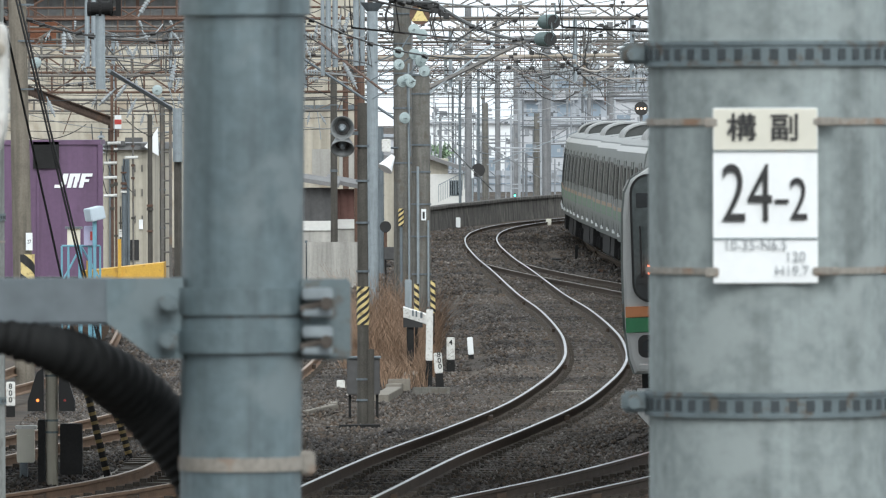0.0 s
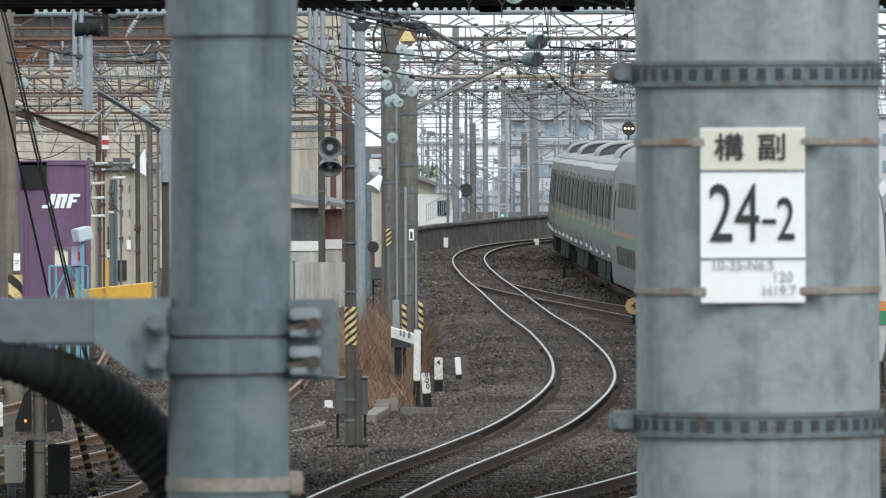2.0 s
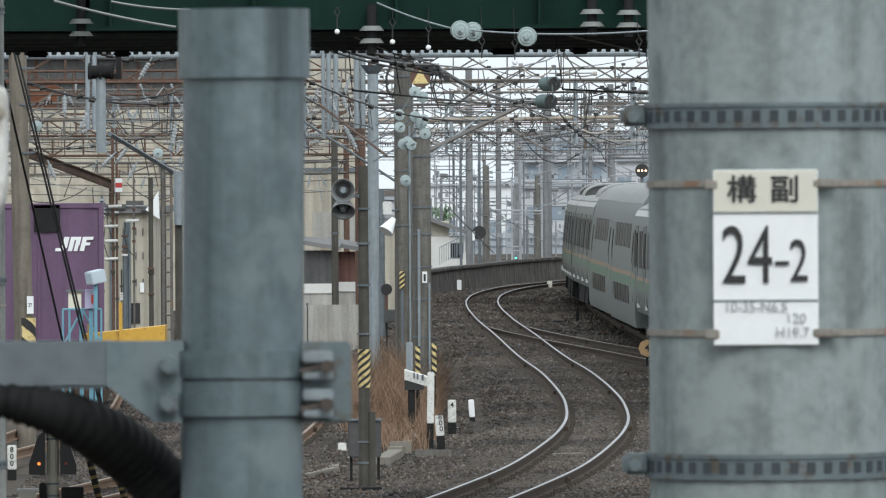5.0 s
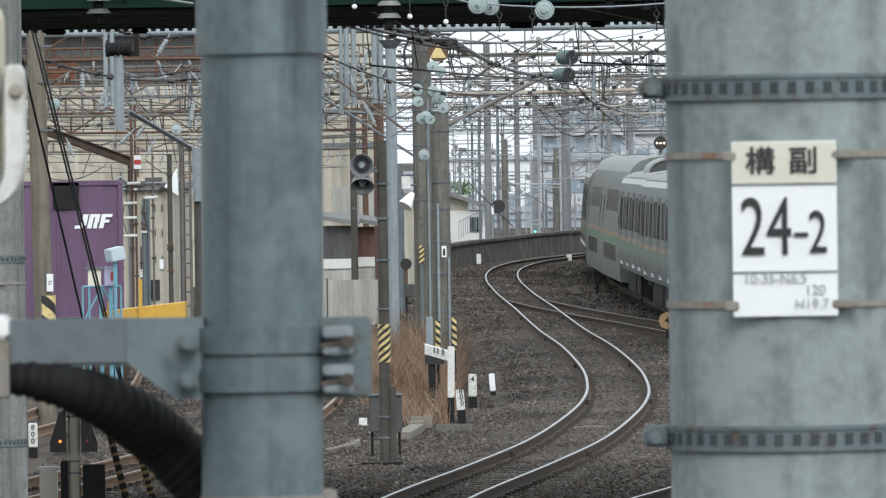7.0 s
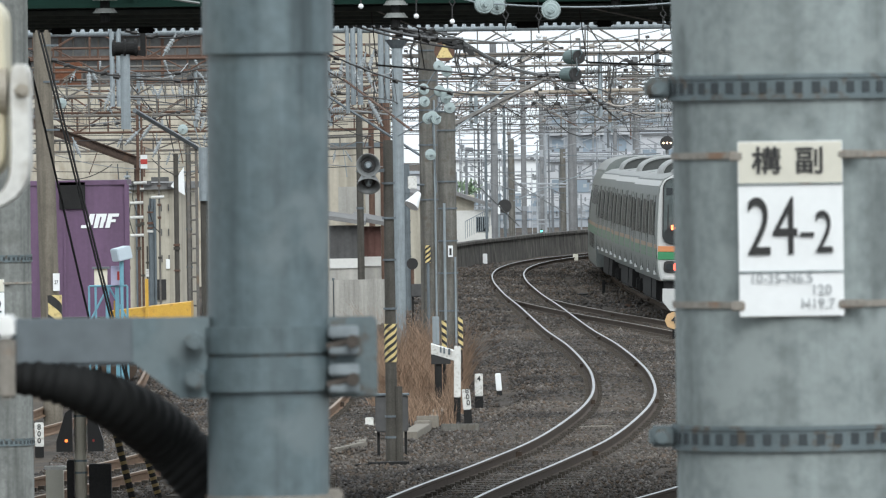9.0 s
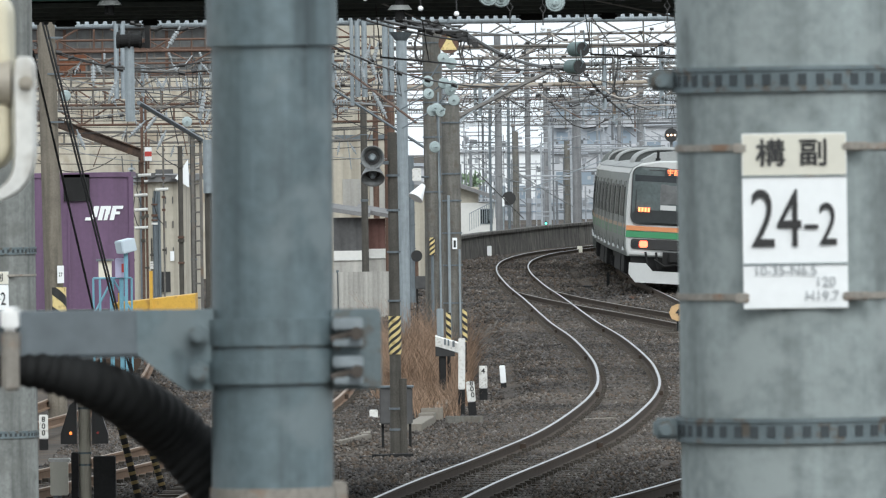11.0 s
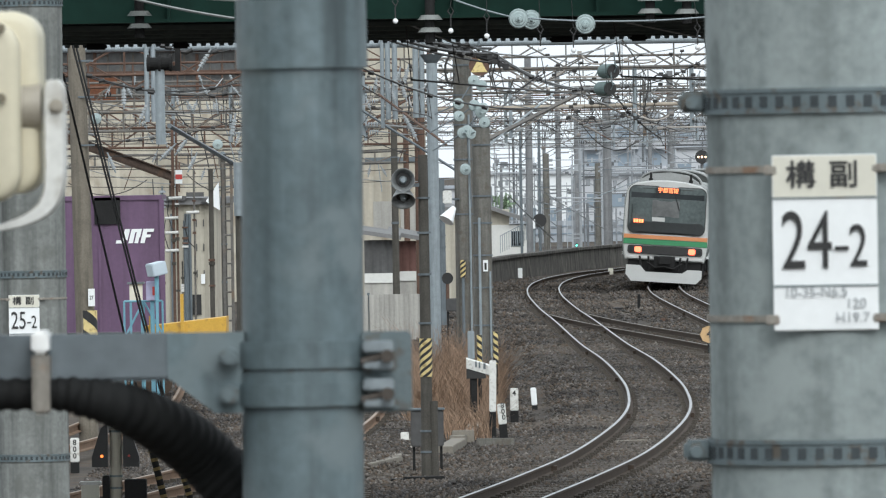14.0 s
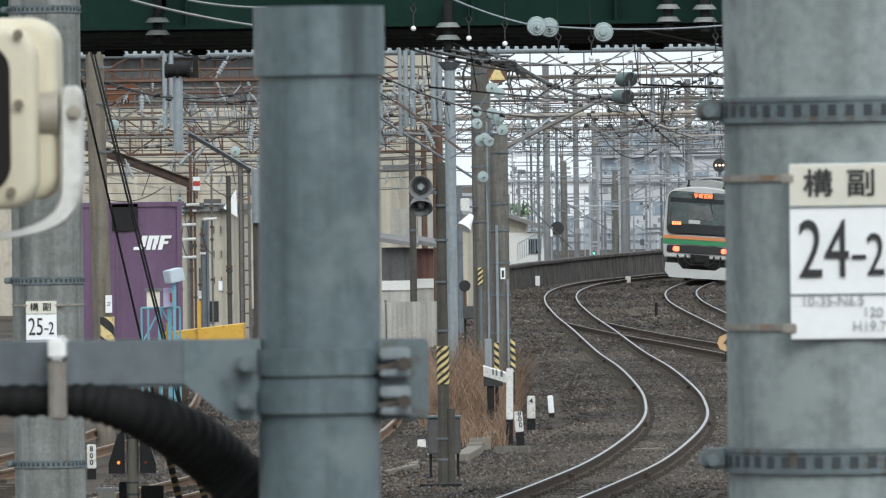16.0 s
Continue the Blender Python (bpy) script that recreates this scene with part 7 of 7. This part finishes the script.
for k in range(6):
    ys = [100 + 6 * i for i in range(60)] if k < 2 else [150 + 6 * i for i in range(50)]
    contact = [(line_x(k, y) + 0.18 * math.sin(y / 14.3 + k), y, 5.1) for y in ys]
    mess = [(line_x(k, y) + 0.1 * math.sin(y / 14.3 + k), y, 6.02 - 0.5 * math.sin(math.pi * ((y - 226) / 45 % 1))) for y in ys]
    ob = thing("catenary_wire", "contact wire and messenger wire with droppers over a track", "wire", group="overhead wires")
    part("contact_wire", tube(bmesh.new(), contact, 0.011, 5), WIRE, ob)
    part("messenger_wire", tube(bmesh.new(), mess, 0.011, 5), WIREGREY, ob)
    bm = bmesh.new()
    for a, b in zip(contact, mess):
        rod(bm, a, b, 0.006, seg=4)
    dr = part("dropper", bm, WIRE, ob)
    dr["kind"] = "stuff"

WIRES = (
    ((-5.52, 114.0, 6.22), (-4.21, 114.0, 0.68), 0.0, 0.014, WIRE), ((-5.48, 114.0, 6.22), (-4.18, 114.0, 0.68), 0.0, 0.014, WIRE), ((-5.29, 109.0, 5.33), (-4.32, 109.0, 0.87), 0.0, 0.014, WIRE),
    ((-7.26, 150.0, 5.89), (-4.40, 150.0, 5.59), 0.25, 0.012, WIRE), ((-7.26, 150.0, 5.93), (-4.40, 150.0, 5.42), 0.2, 0.014, WIRE), ((-4.02, 93.5, 5.98), (-2.76, 93.5, 5.70), 0.02, 0.014, WIREGREY),
    ((-3.43, 93.5, 5.97), (-2.61, 93.5, 5.88), 0.02, 0.012, WIREGREY), ((-5.84, 120.0, 5.94), (-4.41, 120.0, 6.04), 0.05, 0.01, WIREGREY), ((-5.32, 140.0, 6.13), (-4.19, 140.0, 6.01), 0.1, 0.012, WIRE),
    ((-1.77, 110.0, 5.93), (-0.15, 130.0, 5.83), 0.08, 0.02, WIRE), ((-1.69, 110.0, 5.87), (-0.11, 130.0, 5.76), 0.1, 0.025, WIRE), ((-2.43, 150.0, 5.86), (0.85, 170.0, 5.23), 0.25, 0.016, WIRE),
    ((-0.13, 150.0, 6.02), (1.97, 190.0, 5.77), 0.2, 0.02, WIREGREY), ((-0.08, 150.0, 5.95), (2.02, 190.0, 5.74), 0.2, 0.016, WIRE), ((-0.33, 170.0, 4.64), (1.94, 200.0, 5.86), 0.0, 0.045, BEAMGREY),
    ((-0.27, 170.0, 4.56), (1.07, 190.0, 5.66), 0.0, 0.022, GALV_L), ((-0.68, 93.5, 5.94), (0.10, 93.5, 5.67), 0.02, 0.009, GALV_L), ((0.10, 93.5, 5.67), (2.41, 93.5, 5.66), 0.06, 0.009, GALV_L),
    ((1.44, 190.0, 6.49), (4.41, 190.0, 6.75), 0.15, 0.01, WIREGREY), ((2.61, 300.0, 5.15), (6.95, 300.0, 7.06), 0.1, 0.02, WIREGREY), ((2.44, 200.0, 5.85), (4.64, 200.0, 6.57), 0.2, 0.014, WIRE),
    ((2.44, 200.0, 5.73), (4.19, 240.0, 4.84), 0.1, 0.02, WIRE), ((2.61, 350.0, 5.22), (8.08, 350.0, 5.26), 0.2, 0.014, WIREGREY), ((-9.62, 200.0, 5.88), (-6.46, 220.0, 5.66), 0.2, 0.01, WIREGREY),
    ((-6.64, 180.0, 5.06), (-5.71, 190.0, 4.32), 0.0, 0.05, GALV_D), ((-11.09, 230.0, 4.43), (-6.78, 230.0, 3.94), 0.3, 0.012, WIREGREY), ((-10.12, 210.0, 4.92), (-6.17, 210.0, 5.33), 0.2, 0.012, WIRE),
    ((-4.17, 260.0, 3.87), (0.73, 300.0, 4.33), 0.3, 0.012, WIREGREY), ((-3.67, 230.0, 5.05), (-0.59, 230.0, 4.15), 0.2, 0.012, WIRE), ((-3.19, 200.0, 5.49), (-0.77, 200.0, 3.89), 0.0, 0.03, GALV_D),
    ((-1.07, 170.0, 4.57), (-2.48, 181.0, 5.63), 0.0, 0.025, RUST), ((-0.40, 300.0, 4.15), (4.87, 340.0, 4.73), 0.3, 0.012, WIREGREY), ((-0.41, 300.0, 3.59), (3.35, 340.0, 2.31), 0.1, 0.012, WIREGREY),
    ((-0.32, 170.0, 4.98), (0.96, 190.0, 6.26), 0.0, 0.012, WIRE), ((-0.25, 200.0, 5.64), (6.93, 300.0, 5.65), 0.3, 0.016, WIREGREY), ((0.16, 320.0, 3.15), (1.80, 330.0, 1.45), 0.0, 0.02, WIREGREY),
    ((-12.54, 260.0, 3.90), (-10.26, 260.0, 3.95), 0.4, 0.014, WIRE), ((-7.37, 210.0, 4.10), (-6.32, 210.0, 3.76), 0.2, 0.012, WIRE), ((-8.16, 210.0, 3.98), (-7.76, 205.0, 1.80), 0.3, 0.014, WIRE),
    ((2.05, 420.0, 3.09), (6.78, 420.0, 3.16), 0.2, 0.02, WIREGREY), ((2.04, 420.0, 1.91), (6.52, 420.0, 3.56), 0.0, 0.025, GALV_L), ((0.99, 410.0, 3.64), (4.65, 420.0, 1.22), 0.1, 0.02, WIREGREY))
for rank, (a, b, drop, r, m) in enumerate(WIRES):
    line = sag(a, b, drop)
    if rank in (5, 7, 25, 28, 36, 37):
        feeder = part("feeder_wire", tube(bmesh.new(), [Vector(p) - tube_gantry.location for p in line], r, 5), m, tube_gantry)
        continue
    feeder = wire(line, r, m)
    if m is WIRE and drop > 0:
        for q in rng.sample(range(1, 14), 5):
            p = Vector(line[q])
            part("wire_clamp", rod(bmesh.new(), p + Vector((-0.05, 0, 0)), p + Vector((0.05, 0, rng.uniform(-0.05, 0.05))), 0.022 + r, seg=8), BLACK, feeder)

def overhead_tangle(name, label, material, seed, loops, bits, thick):
    """Jumper loops, clamps and short arms strung between the gantries."""
    rng3 = random.Random(seed)
    bm = bmesh.new()
    for k in range(loops):
        y = rng3.uniform(196, 345)
        x = rng3.uniform(-0.022 * y, 0.024 * y) + 0.5
        z = 4.1 + y * rng3.uniform(0.0035, 0.0125)
        w, dip = rng3.uniform(0.25, 1.3) * rng3.choice((-1, 1)), rng3.uniform(0.05, 0.4)
        rise = rng3.gauss(0, 0.2)
        pts = [(x + w * t, y, z + rise * t - dip * 4 * t * (1 - t)) for t in (0, 0.2, 0.4, 0.6, 0.8, 1)]
        tube(bm, pts, rng3.uniform(0.6, 1.0) * thick, 5)
        for t in (0, 5):
            rod(bm, Vector(pts[t]) + Vector((-0.05, 0, 0)), Vector(pts[t]) + Vector((0.05, 0, 0)), thick * 2.6, seg=7)
    for k in range(bits):
        y = rng3.uniform(196, 345)
        x = rng3.uniform(-0.022 * y, 0.024 * y) + 0.5
        z = 4.1 + y * rng3.uniform(0.0035, 0.0125)
        w = rng3.uniform(0.3, 1.6)
        rod(bm, (x, y, z), (x + w * rng3.choice((-1, 1)), y, z + rng3.choice((0, 0, 0.35, 0.6)) * w), thick * rng3.uniform(0.8, 1.5), seg=5)
    tagged(part(name, bm, material), label, "line fittings", kind="stuff")


overhead_tangle("jumper_tangle", "tangle of dark jumper cables and clamps over the tracks", mat("dark_fitting", (0.055, 0.052, 0.05), 0.7, 0.2, 0.2, 2, random_piece=0.5), 31, 55, 40, 0.013)
overhead_tangle("arm_tangle", "tangle of pale steel arms and brown pipes over the tracks", mat("weathered_arm", (0.3, 0.275, 0.25), 0.7, 0.1, 0.25, 2, random_piece=0.55), 32, 20, 60, 0.02)
pipe = thing("cross_pipe", "long cream-brown cross pipe carrying the overhead fittings", "pipe", (0, 230, 0))
part("tube", rod(bmesh.new(), (-2.7, 0, 5.62), (6.8, 0, 5.7), 0.05, seg=12), mat("cream_brown_pipe", (0.36, 0.31, 0.25), 0.7, 0, 0.25, 2), pipe)
for x in (-0.85, 6.7):
    part("post", rod(bmesh.new(), (x, 0.1, -0.4), (x, 0.1, 6.3), 0.09, seg=12), CONC_F, pipe)

# glass discs hanging before the bridge, other insulators
for c, tilt in (((0.18, 93.5, 5.65), 0.1), ((0.31, 93.8, 5.64), 0.15), ((0.87, 93.5, 5.58), -0.05)):
    disc_insulator(feeder, c, (tilt, -1, -0.05), 1, 0.105, GLASSDISC, label="pale glass disc insulator on a feeder wire")
for x, z, v in ((-0.525, 5.725, (0.1, -1, 0.1)), (-0.381, 5.63, (-0.2, -1, 0)), (-0.811, 5.304, (0.3, -1, 0.1)), (-0.521, 5.269, (0.2, -1, 0)), (-0.366, 5.215, (-0.1, -1, 0.2)), (-0.409, 5.143, (0.2, -1, -0.1)),
                (-0.804, 5.076, (0.3, -1, 0.2)), (-0.339, 4.955, (0, -1, 0.1)), (-0.746, 4.764, (0.4, -1, 0)), (-0.662, 4.804, (-0.2, -1, 0.1)), (-0.6, 4.75, (0.5, -1, 0.2)), (-0.703, 4.099, (0.3, -1, 0))):
    disc_insulator(tw, (x, 166.0, z), v, 1, 0.108, GLASSDISC, label="pale glass disc insulator")
for a, b in (((-0.525, 5.725), (-0.811, 5.304)), ((-0.811, 5.304), (-1.25, 5.12)), ((-0.521, 5.269), (-0.804, 5.076)), ((-0.804, 5.076), (-1.35, 4.78)), ((-0.409, 5.143), (-0.746, 4.764)), ((-0.746, 4.764), (-1.3, 4.45)), ((-0.381, 5.63), (-0.366, 5.215)), ((-0.662, 4.804), (-0.6, 3.4))):
    part("link_wire", rod(bmesh.new(), (a[0] + 0.41, -1.96, a[1]), (b[0] + 0.41, -1.96, b[1]), 0.013, seg=6), GALV_D, tw)
for c, v in (
             ((-2.13, 180.0, 5.79), (0.3, 0, 1)), ((-2.16, 180.0, 5.51), (-0.3, 0, 1)), ((-1.96, 180.0, 5.84), (0.3, 0, 1)), ((-1.93, 180.0, 5.56), (-0.3, 0, 1)), ((-1.84, 180.0, 4.94), (-0.5, 0, 1)), ((-1.75, 180.0, 4.77), (-0.5, 0, 1)),
             ((-5.67, 170.0, 6.11), (0.5, 0, 0.8)), ((-7.12, 170.0, 5.43), (0, 0, 1)), ((-6.80, 170.0, 5.15), (0.4, 0, 0.9)), ((-7.20, 160.0, 5.10), (0, -1, 0)), ((-5.37, 170.0, 4.64), (0, -1, 0.1)),
             ((-6.97, 185.0, 4.45), (0.6, 0, 0.6)), ((-6.66, 185.0, 4.56), (0.6, 0, 0.8)), ((-4.95, 165.0, 4.81), (0.2, 0, 1)), ((-8.62, 200.0, 4.24), (-0.4, 0, 1)), ((-6.95, 200.0, 4.22), (0.5, 0, 1))):
    disc_insulator(tube_gantry, c, v, 5 if v[1] == 0 else 1, 0.05 if v[1] == 0 else 0.1, GLASSDISC if v[1] else CERAMIC, 0.058)
for c in ((1.81, 150.0, 5.69), (1.75, 150.0, 5.40)):
    o = thing("tension_drum", "dark green-grey drum with ribbed end of the wire tensioner", "tension drum", c)
    part("drum", rod(bmesh.new(), (-0.12, 0.3, 0), (0.03, -0.12, 0), 0.12, seg=24), mat("drum_green", (0.1, 0.15, 0.145), 0.6, 0, 0.2, 6), o)
    part("end_plate", rod(bmesh.new(), (0.03, -0.12, 0), (0.04, -0.15, 0), 0.108, seg=24), BLACK, o)
    part("eye_bolt", tube(bmesh.new(), [(0.05, -0.16, -0.02), (0.09, -0.2, 0.06), (0.06, -0.18, 0.12), (0.05, -0.15, 0.3)], 0.014), BANDSTEEL, o)


# ---- road bridge overhead ----
def road_bridge():
    zf = 5.73
    ob = thing("road_bridge", "dark green steel girder road bridge crossing over the railway", "bridge", (0, 0, 0), kind="structure")
    part("front_girder", box(bmesh.new(), (-40, 95, zf), (40, 95.06, zf + 2.2)), BRIDGEGREEN, ob, "dark green plate girder")
    part("front_flange", box(bmesh.new(), (-40, 94.8, zf - 0.04), (40, 95.3, zf - 0.002)), BRIDGEGREEN, ob)
    for i in range(28):
        x = -20 + i * 1.5
        part("stiffener", box(bmesh.new(), (x, 94.85, zf), (x + 0.03, 94.998, zf + 2.2)), BRIDGEGREEN, ob)
    for y in (99, 102, 104.8, 107.4, 109.4):
        part("girder", box(bmesh.new(), (-40, y, zf), (40, y + 0.06, zf + 1.6)), BRIDGEDARK, ob)
        part("flange", box(bmesh.new(), (-40, y - 0.2, zf - 0.05), (40, y + 0.26, zf - 0.002)), BRIDGEDARK, ob)
    for i in range(20):
        x = -20 + i * 2.1
        part("cross_beam", box(bmesh.new(), (x, 95.4, zf + 0.3), (x + 0.1, 109.3, zf + 1.2)), BRIDGEDARK, ob)
    part("deck", box(bmesh.new(), (-40, 94.6, zf + 1.7), (40, 110, zf + 2.1)), BRIDGEDARK, ob)
    part("parapet", box(bmesh.new(), (-40, 94.5, zf + 2.2), (40, 94.8, zf + 3.6)), BRIDGEGREEN, ob)
    teeth = bmesh.new()
    for i in range(150):
        x = -9 + i * 0.11
        rod(teeth, (x, 109.5, zf - 0.085), (x, 109.5, zf - 0.05), 0.03, 0.04, seg=6)
    t = part("rivet_row", teeth, GALV_D, ob)
    t["kind"] = "stuff"
    for x in (-39, 36):
        part("pier", box(bmesh.new(), (x, 96, -0.5), (x + 3, 109, zf - 0.06)), CONC_D, ob)
    for i, (px, w_) in enumerate(((-4.88, 0.25), (-3.86, 0.2), (1.65, 0.2), (0.73, 0.3))):
        part("bracket_foot", box(bmesh.new(), (px - w_ / 2, 108.6, zf - 0.12), (px + w_ / 2, 109, zf - 0.05), bevel=0.02), UNDER, ob)
    return zf


ZB = road_bridge()
for c in ((-3.76, 94.0, 5.72), (-0.74, 94.0, 5.63), (1.55, 94.0, 5.79), (1.93, 94.0, 5.78), (-3.76, 94.0, 5.72)):
    o = thing("bridge_insulator", "white two-shed insulator hanging beneath the bridge", "insulator", (c[0], c[1], c[2]), group="insulators under the bridge")
    for z in (-0.1, 0.03):
        part("shed", rod(bmesh.new(), (0, 0, z), (0, 0, z + 0.05), 0.13, 0.09, seg=20), SHADEWHITE, o)
    part("core", rod(bmesh.new(), (0, 0, -0.2), (0, 0, 0.3), 0.05, seg=12), UNDER, o)
    part("bracket", box(bmesh.new(), (-0.05, 0, 0.22), (0.05, 1.0, 0.3)), UNDER, o)
for c in ((-1.09, 93.2, 5.64), (-0.52, 93.2, 5.53), (-0.15, 93.2, 5.47), (0.40, 93.2, 5.33), (0.74, 93.2, 5.31), (2.02, 93.2, 5.32)):
    o = thing("wire_hanger", "dark hooked wire hanger with a small white bead", "wire hanger", c)
    part("hook", tube(bmesh.new(), [(0, 0, 0), (0, 0, 0.14), (0.03, 0, 0.2), (0, 0, 0.25), (-0.03, 0, 0.2), (0, 0, 0.16)], 0.008), WIRE, o)
    bm = bmesh.new()
    bmesh.ops.create_uvsphere(bm, u_segments=12, v_segments=8, radius=0.028)
    part("bead", bm, WHITE, o)
    part("stay", rod(bmesh.new(), (0, 0, 0.24), (0, 1.85, ZB + 0.2 - c[2]), 0.004, seg=6), WIRE, o)


def feeder_joint():
    """Dark cable joints with hanging jumpers beside the triangle sign."""
    ob = thing("feeder_joint", "black knot of feeder cable clamps and jumpers", "cable joint", (0, 150, 0))
    rng2 = random.Random(8)
    a, b = Vector((-0.64, 150.0, 6.15)), Vector((0.06, 150.0, 5.86))
    for k in range(9):
        p = a.lerp(b, k / 8) + Vector((0, -150, rng2.uniform(-0.08, 0.06)))
        part("clamp", box(bmesh.new(), (-0.05, -0.04, -0.045), (0.05, 0.04, 0.045), Matrix.Translation(p) @ pose(0, 0, 0, 0, rng2.uniform(-30, 30), 0), 0.012), BLACK, ob)
    for x0, x1, dz in ((-0.88, -0.79, 0.5), (-0.13, 0.61, 0.6), (-0.08, 0.19, 0.7)):
        z = 6.00
        part("jumper", tube(bmesh.new(), [(x0, 0, z), (x0 - 0.08, 0, z - dz * 0.5), (x0, 0, z - dz), ((x0 + x1) / 2, 0, z - dz * 1.05), (x1, 0, z - dz * 0.6)], 0.014), WIRE, ob)
    part("main_cable", tube(bmesh.new(), sag((-2.51, 150.0, 6.50), (0.10, 150.0, 5.83), 0.1), 0.022), WIRE, ob).location = (0, -150, 0)
    for k, (x, z) in enumerate(((-1.26, 6.253), (-1.125, 6.218), (-0.923, 6.147), (-0.654, 6.059), (-0.418, 5.988), (-0.215, 5.935))):
        part("bundle_sleeve", rod(bmesh.new(), (x, 0.05, z), (x + 0.22, 0.05, z - 0.075), 0.05, 0.042, seg=10), BLACK, ob, "black taped cable bundle")
    for x, z in ((-0.113, 5.984), (-0.165, 5.883), (-0.081, 5.865), (-0.13, 5.94), (-0.2, 5.86)):
        part("clamp", rod(bmesh.new(), (x - 0.03, 0, z), (x + 0.05, 0, z + 0.02), 0.04, seg=9), BLACK, ob)
    part("jumper", tube(bmesh.new(), [(-0.89, 0, 6.12), (-0.87, 0, 6.0), (-0.945, 0, 5.826), (-0.93, 0, 5.589), (-0.83, 0, 5.503)], 0.02, 6), WIRE, ob)
    # tangle of jumpers and hooks over the second line
    for k in range(26):
        o = Vector((1.30, 80, 0)) + Vector((rng2.uniform(0, 3.6), rng2.uniform(-4, 4), rng2.uniform(5.2, 6.6)))
        d = Vector((rng2.uniform(-0.7, 0.7), 0, rng2.uniform(-0.5, 0.5)))
        part("jumper", tube(bmesh.new(), [o, o + d * 0.5 + Vector((0, 0, rng2.uniform(-0.3, 0.1))), o + d], rng2.uniform(0.01, 0.022), 5), WIRE if rng2.random() < 0.6 else WIREGREY, ob)
        part("clamp", box(bmesh.new(), (-0.06, -0.04, -0.04), (0.06, 0.04, 0.04), Matrix.Translation(o), 0.01), BLACK, ob)


feeder_joint()

def motions():
    for i, ob in enumerate(train):
        walk(ob, car_rows(i))


motions()
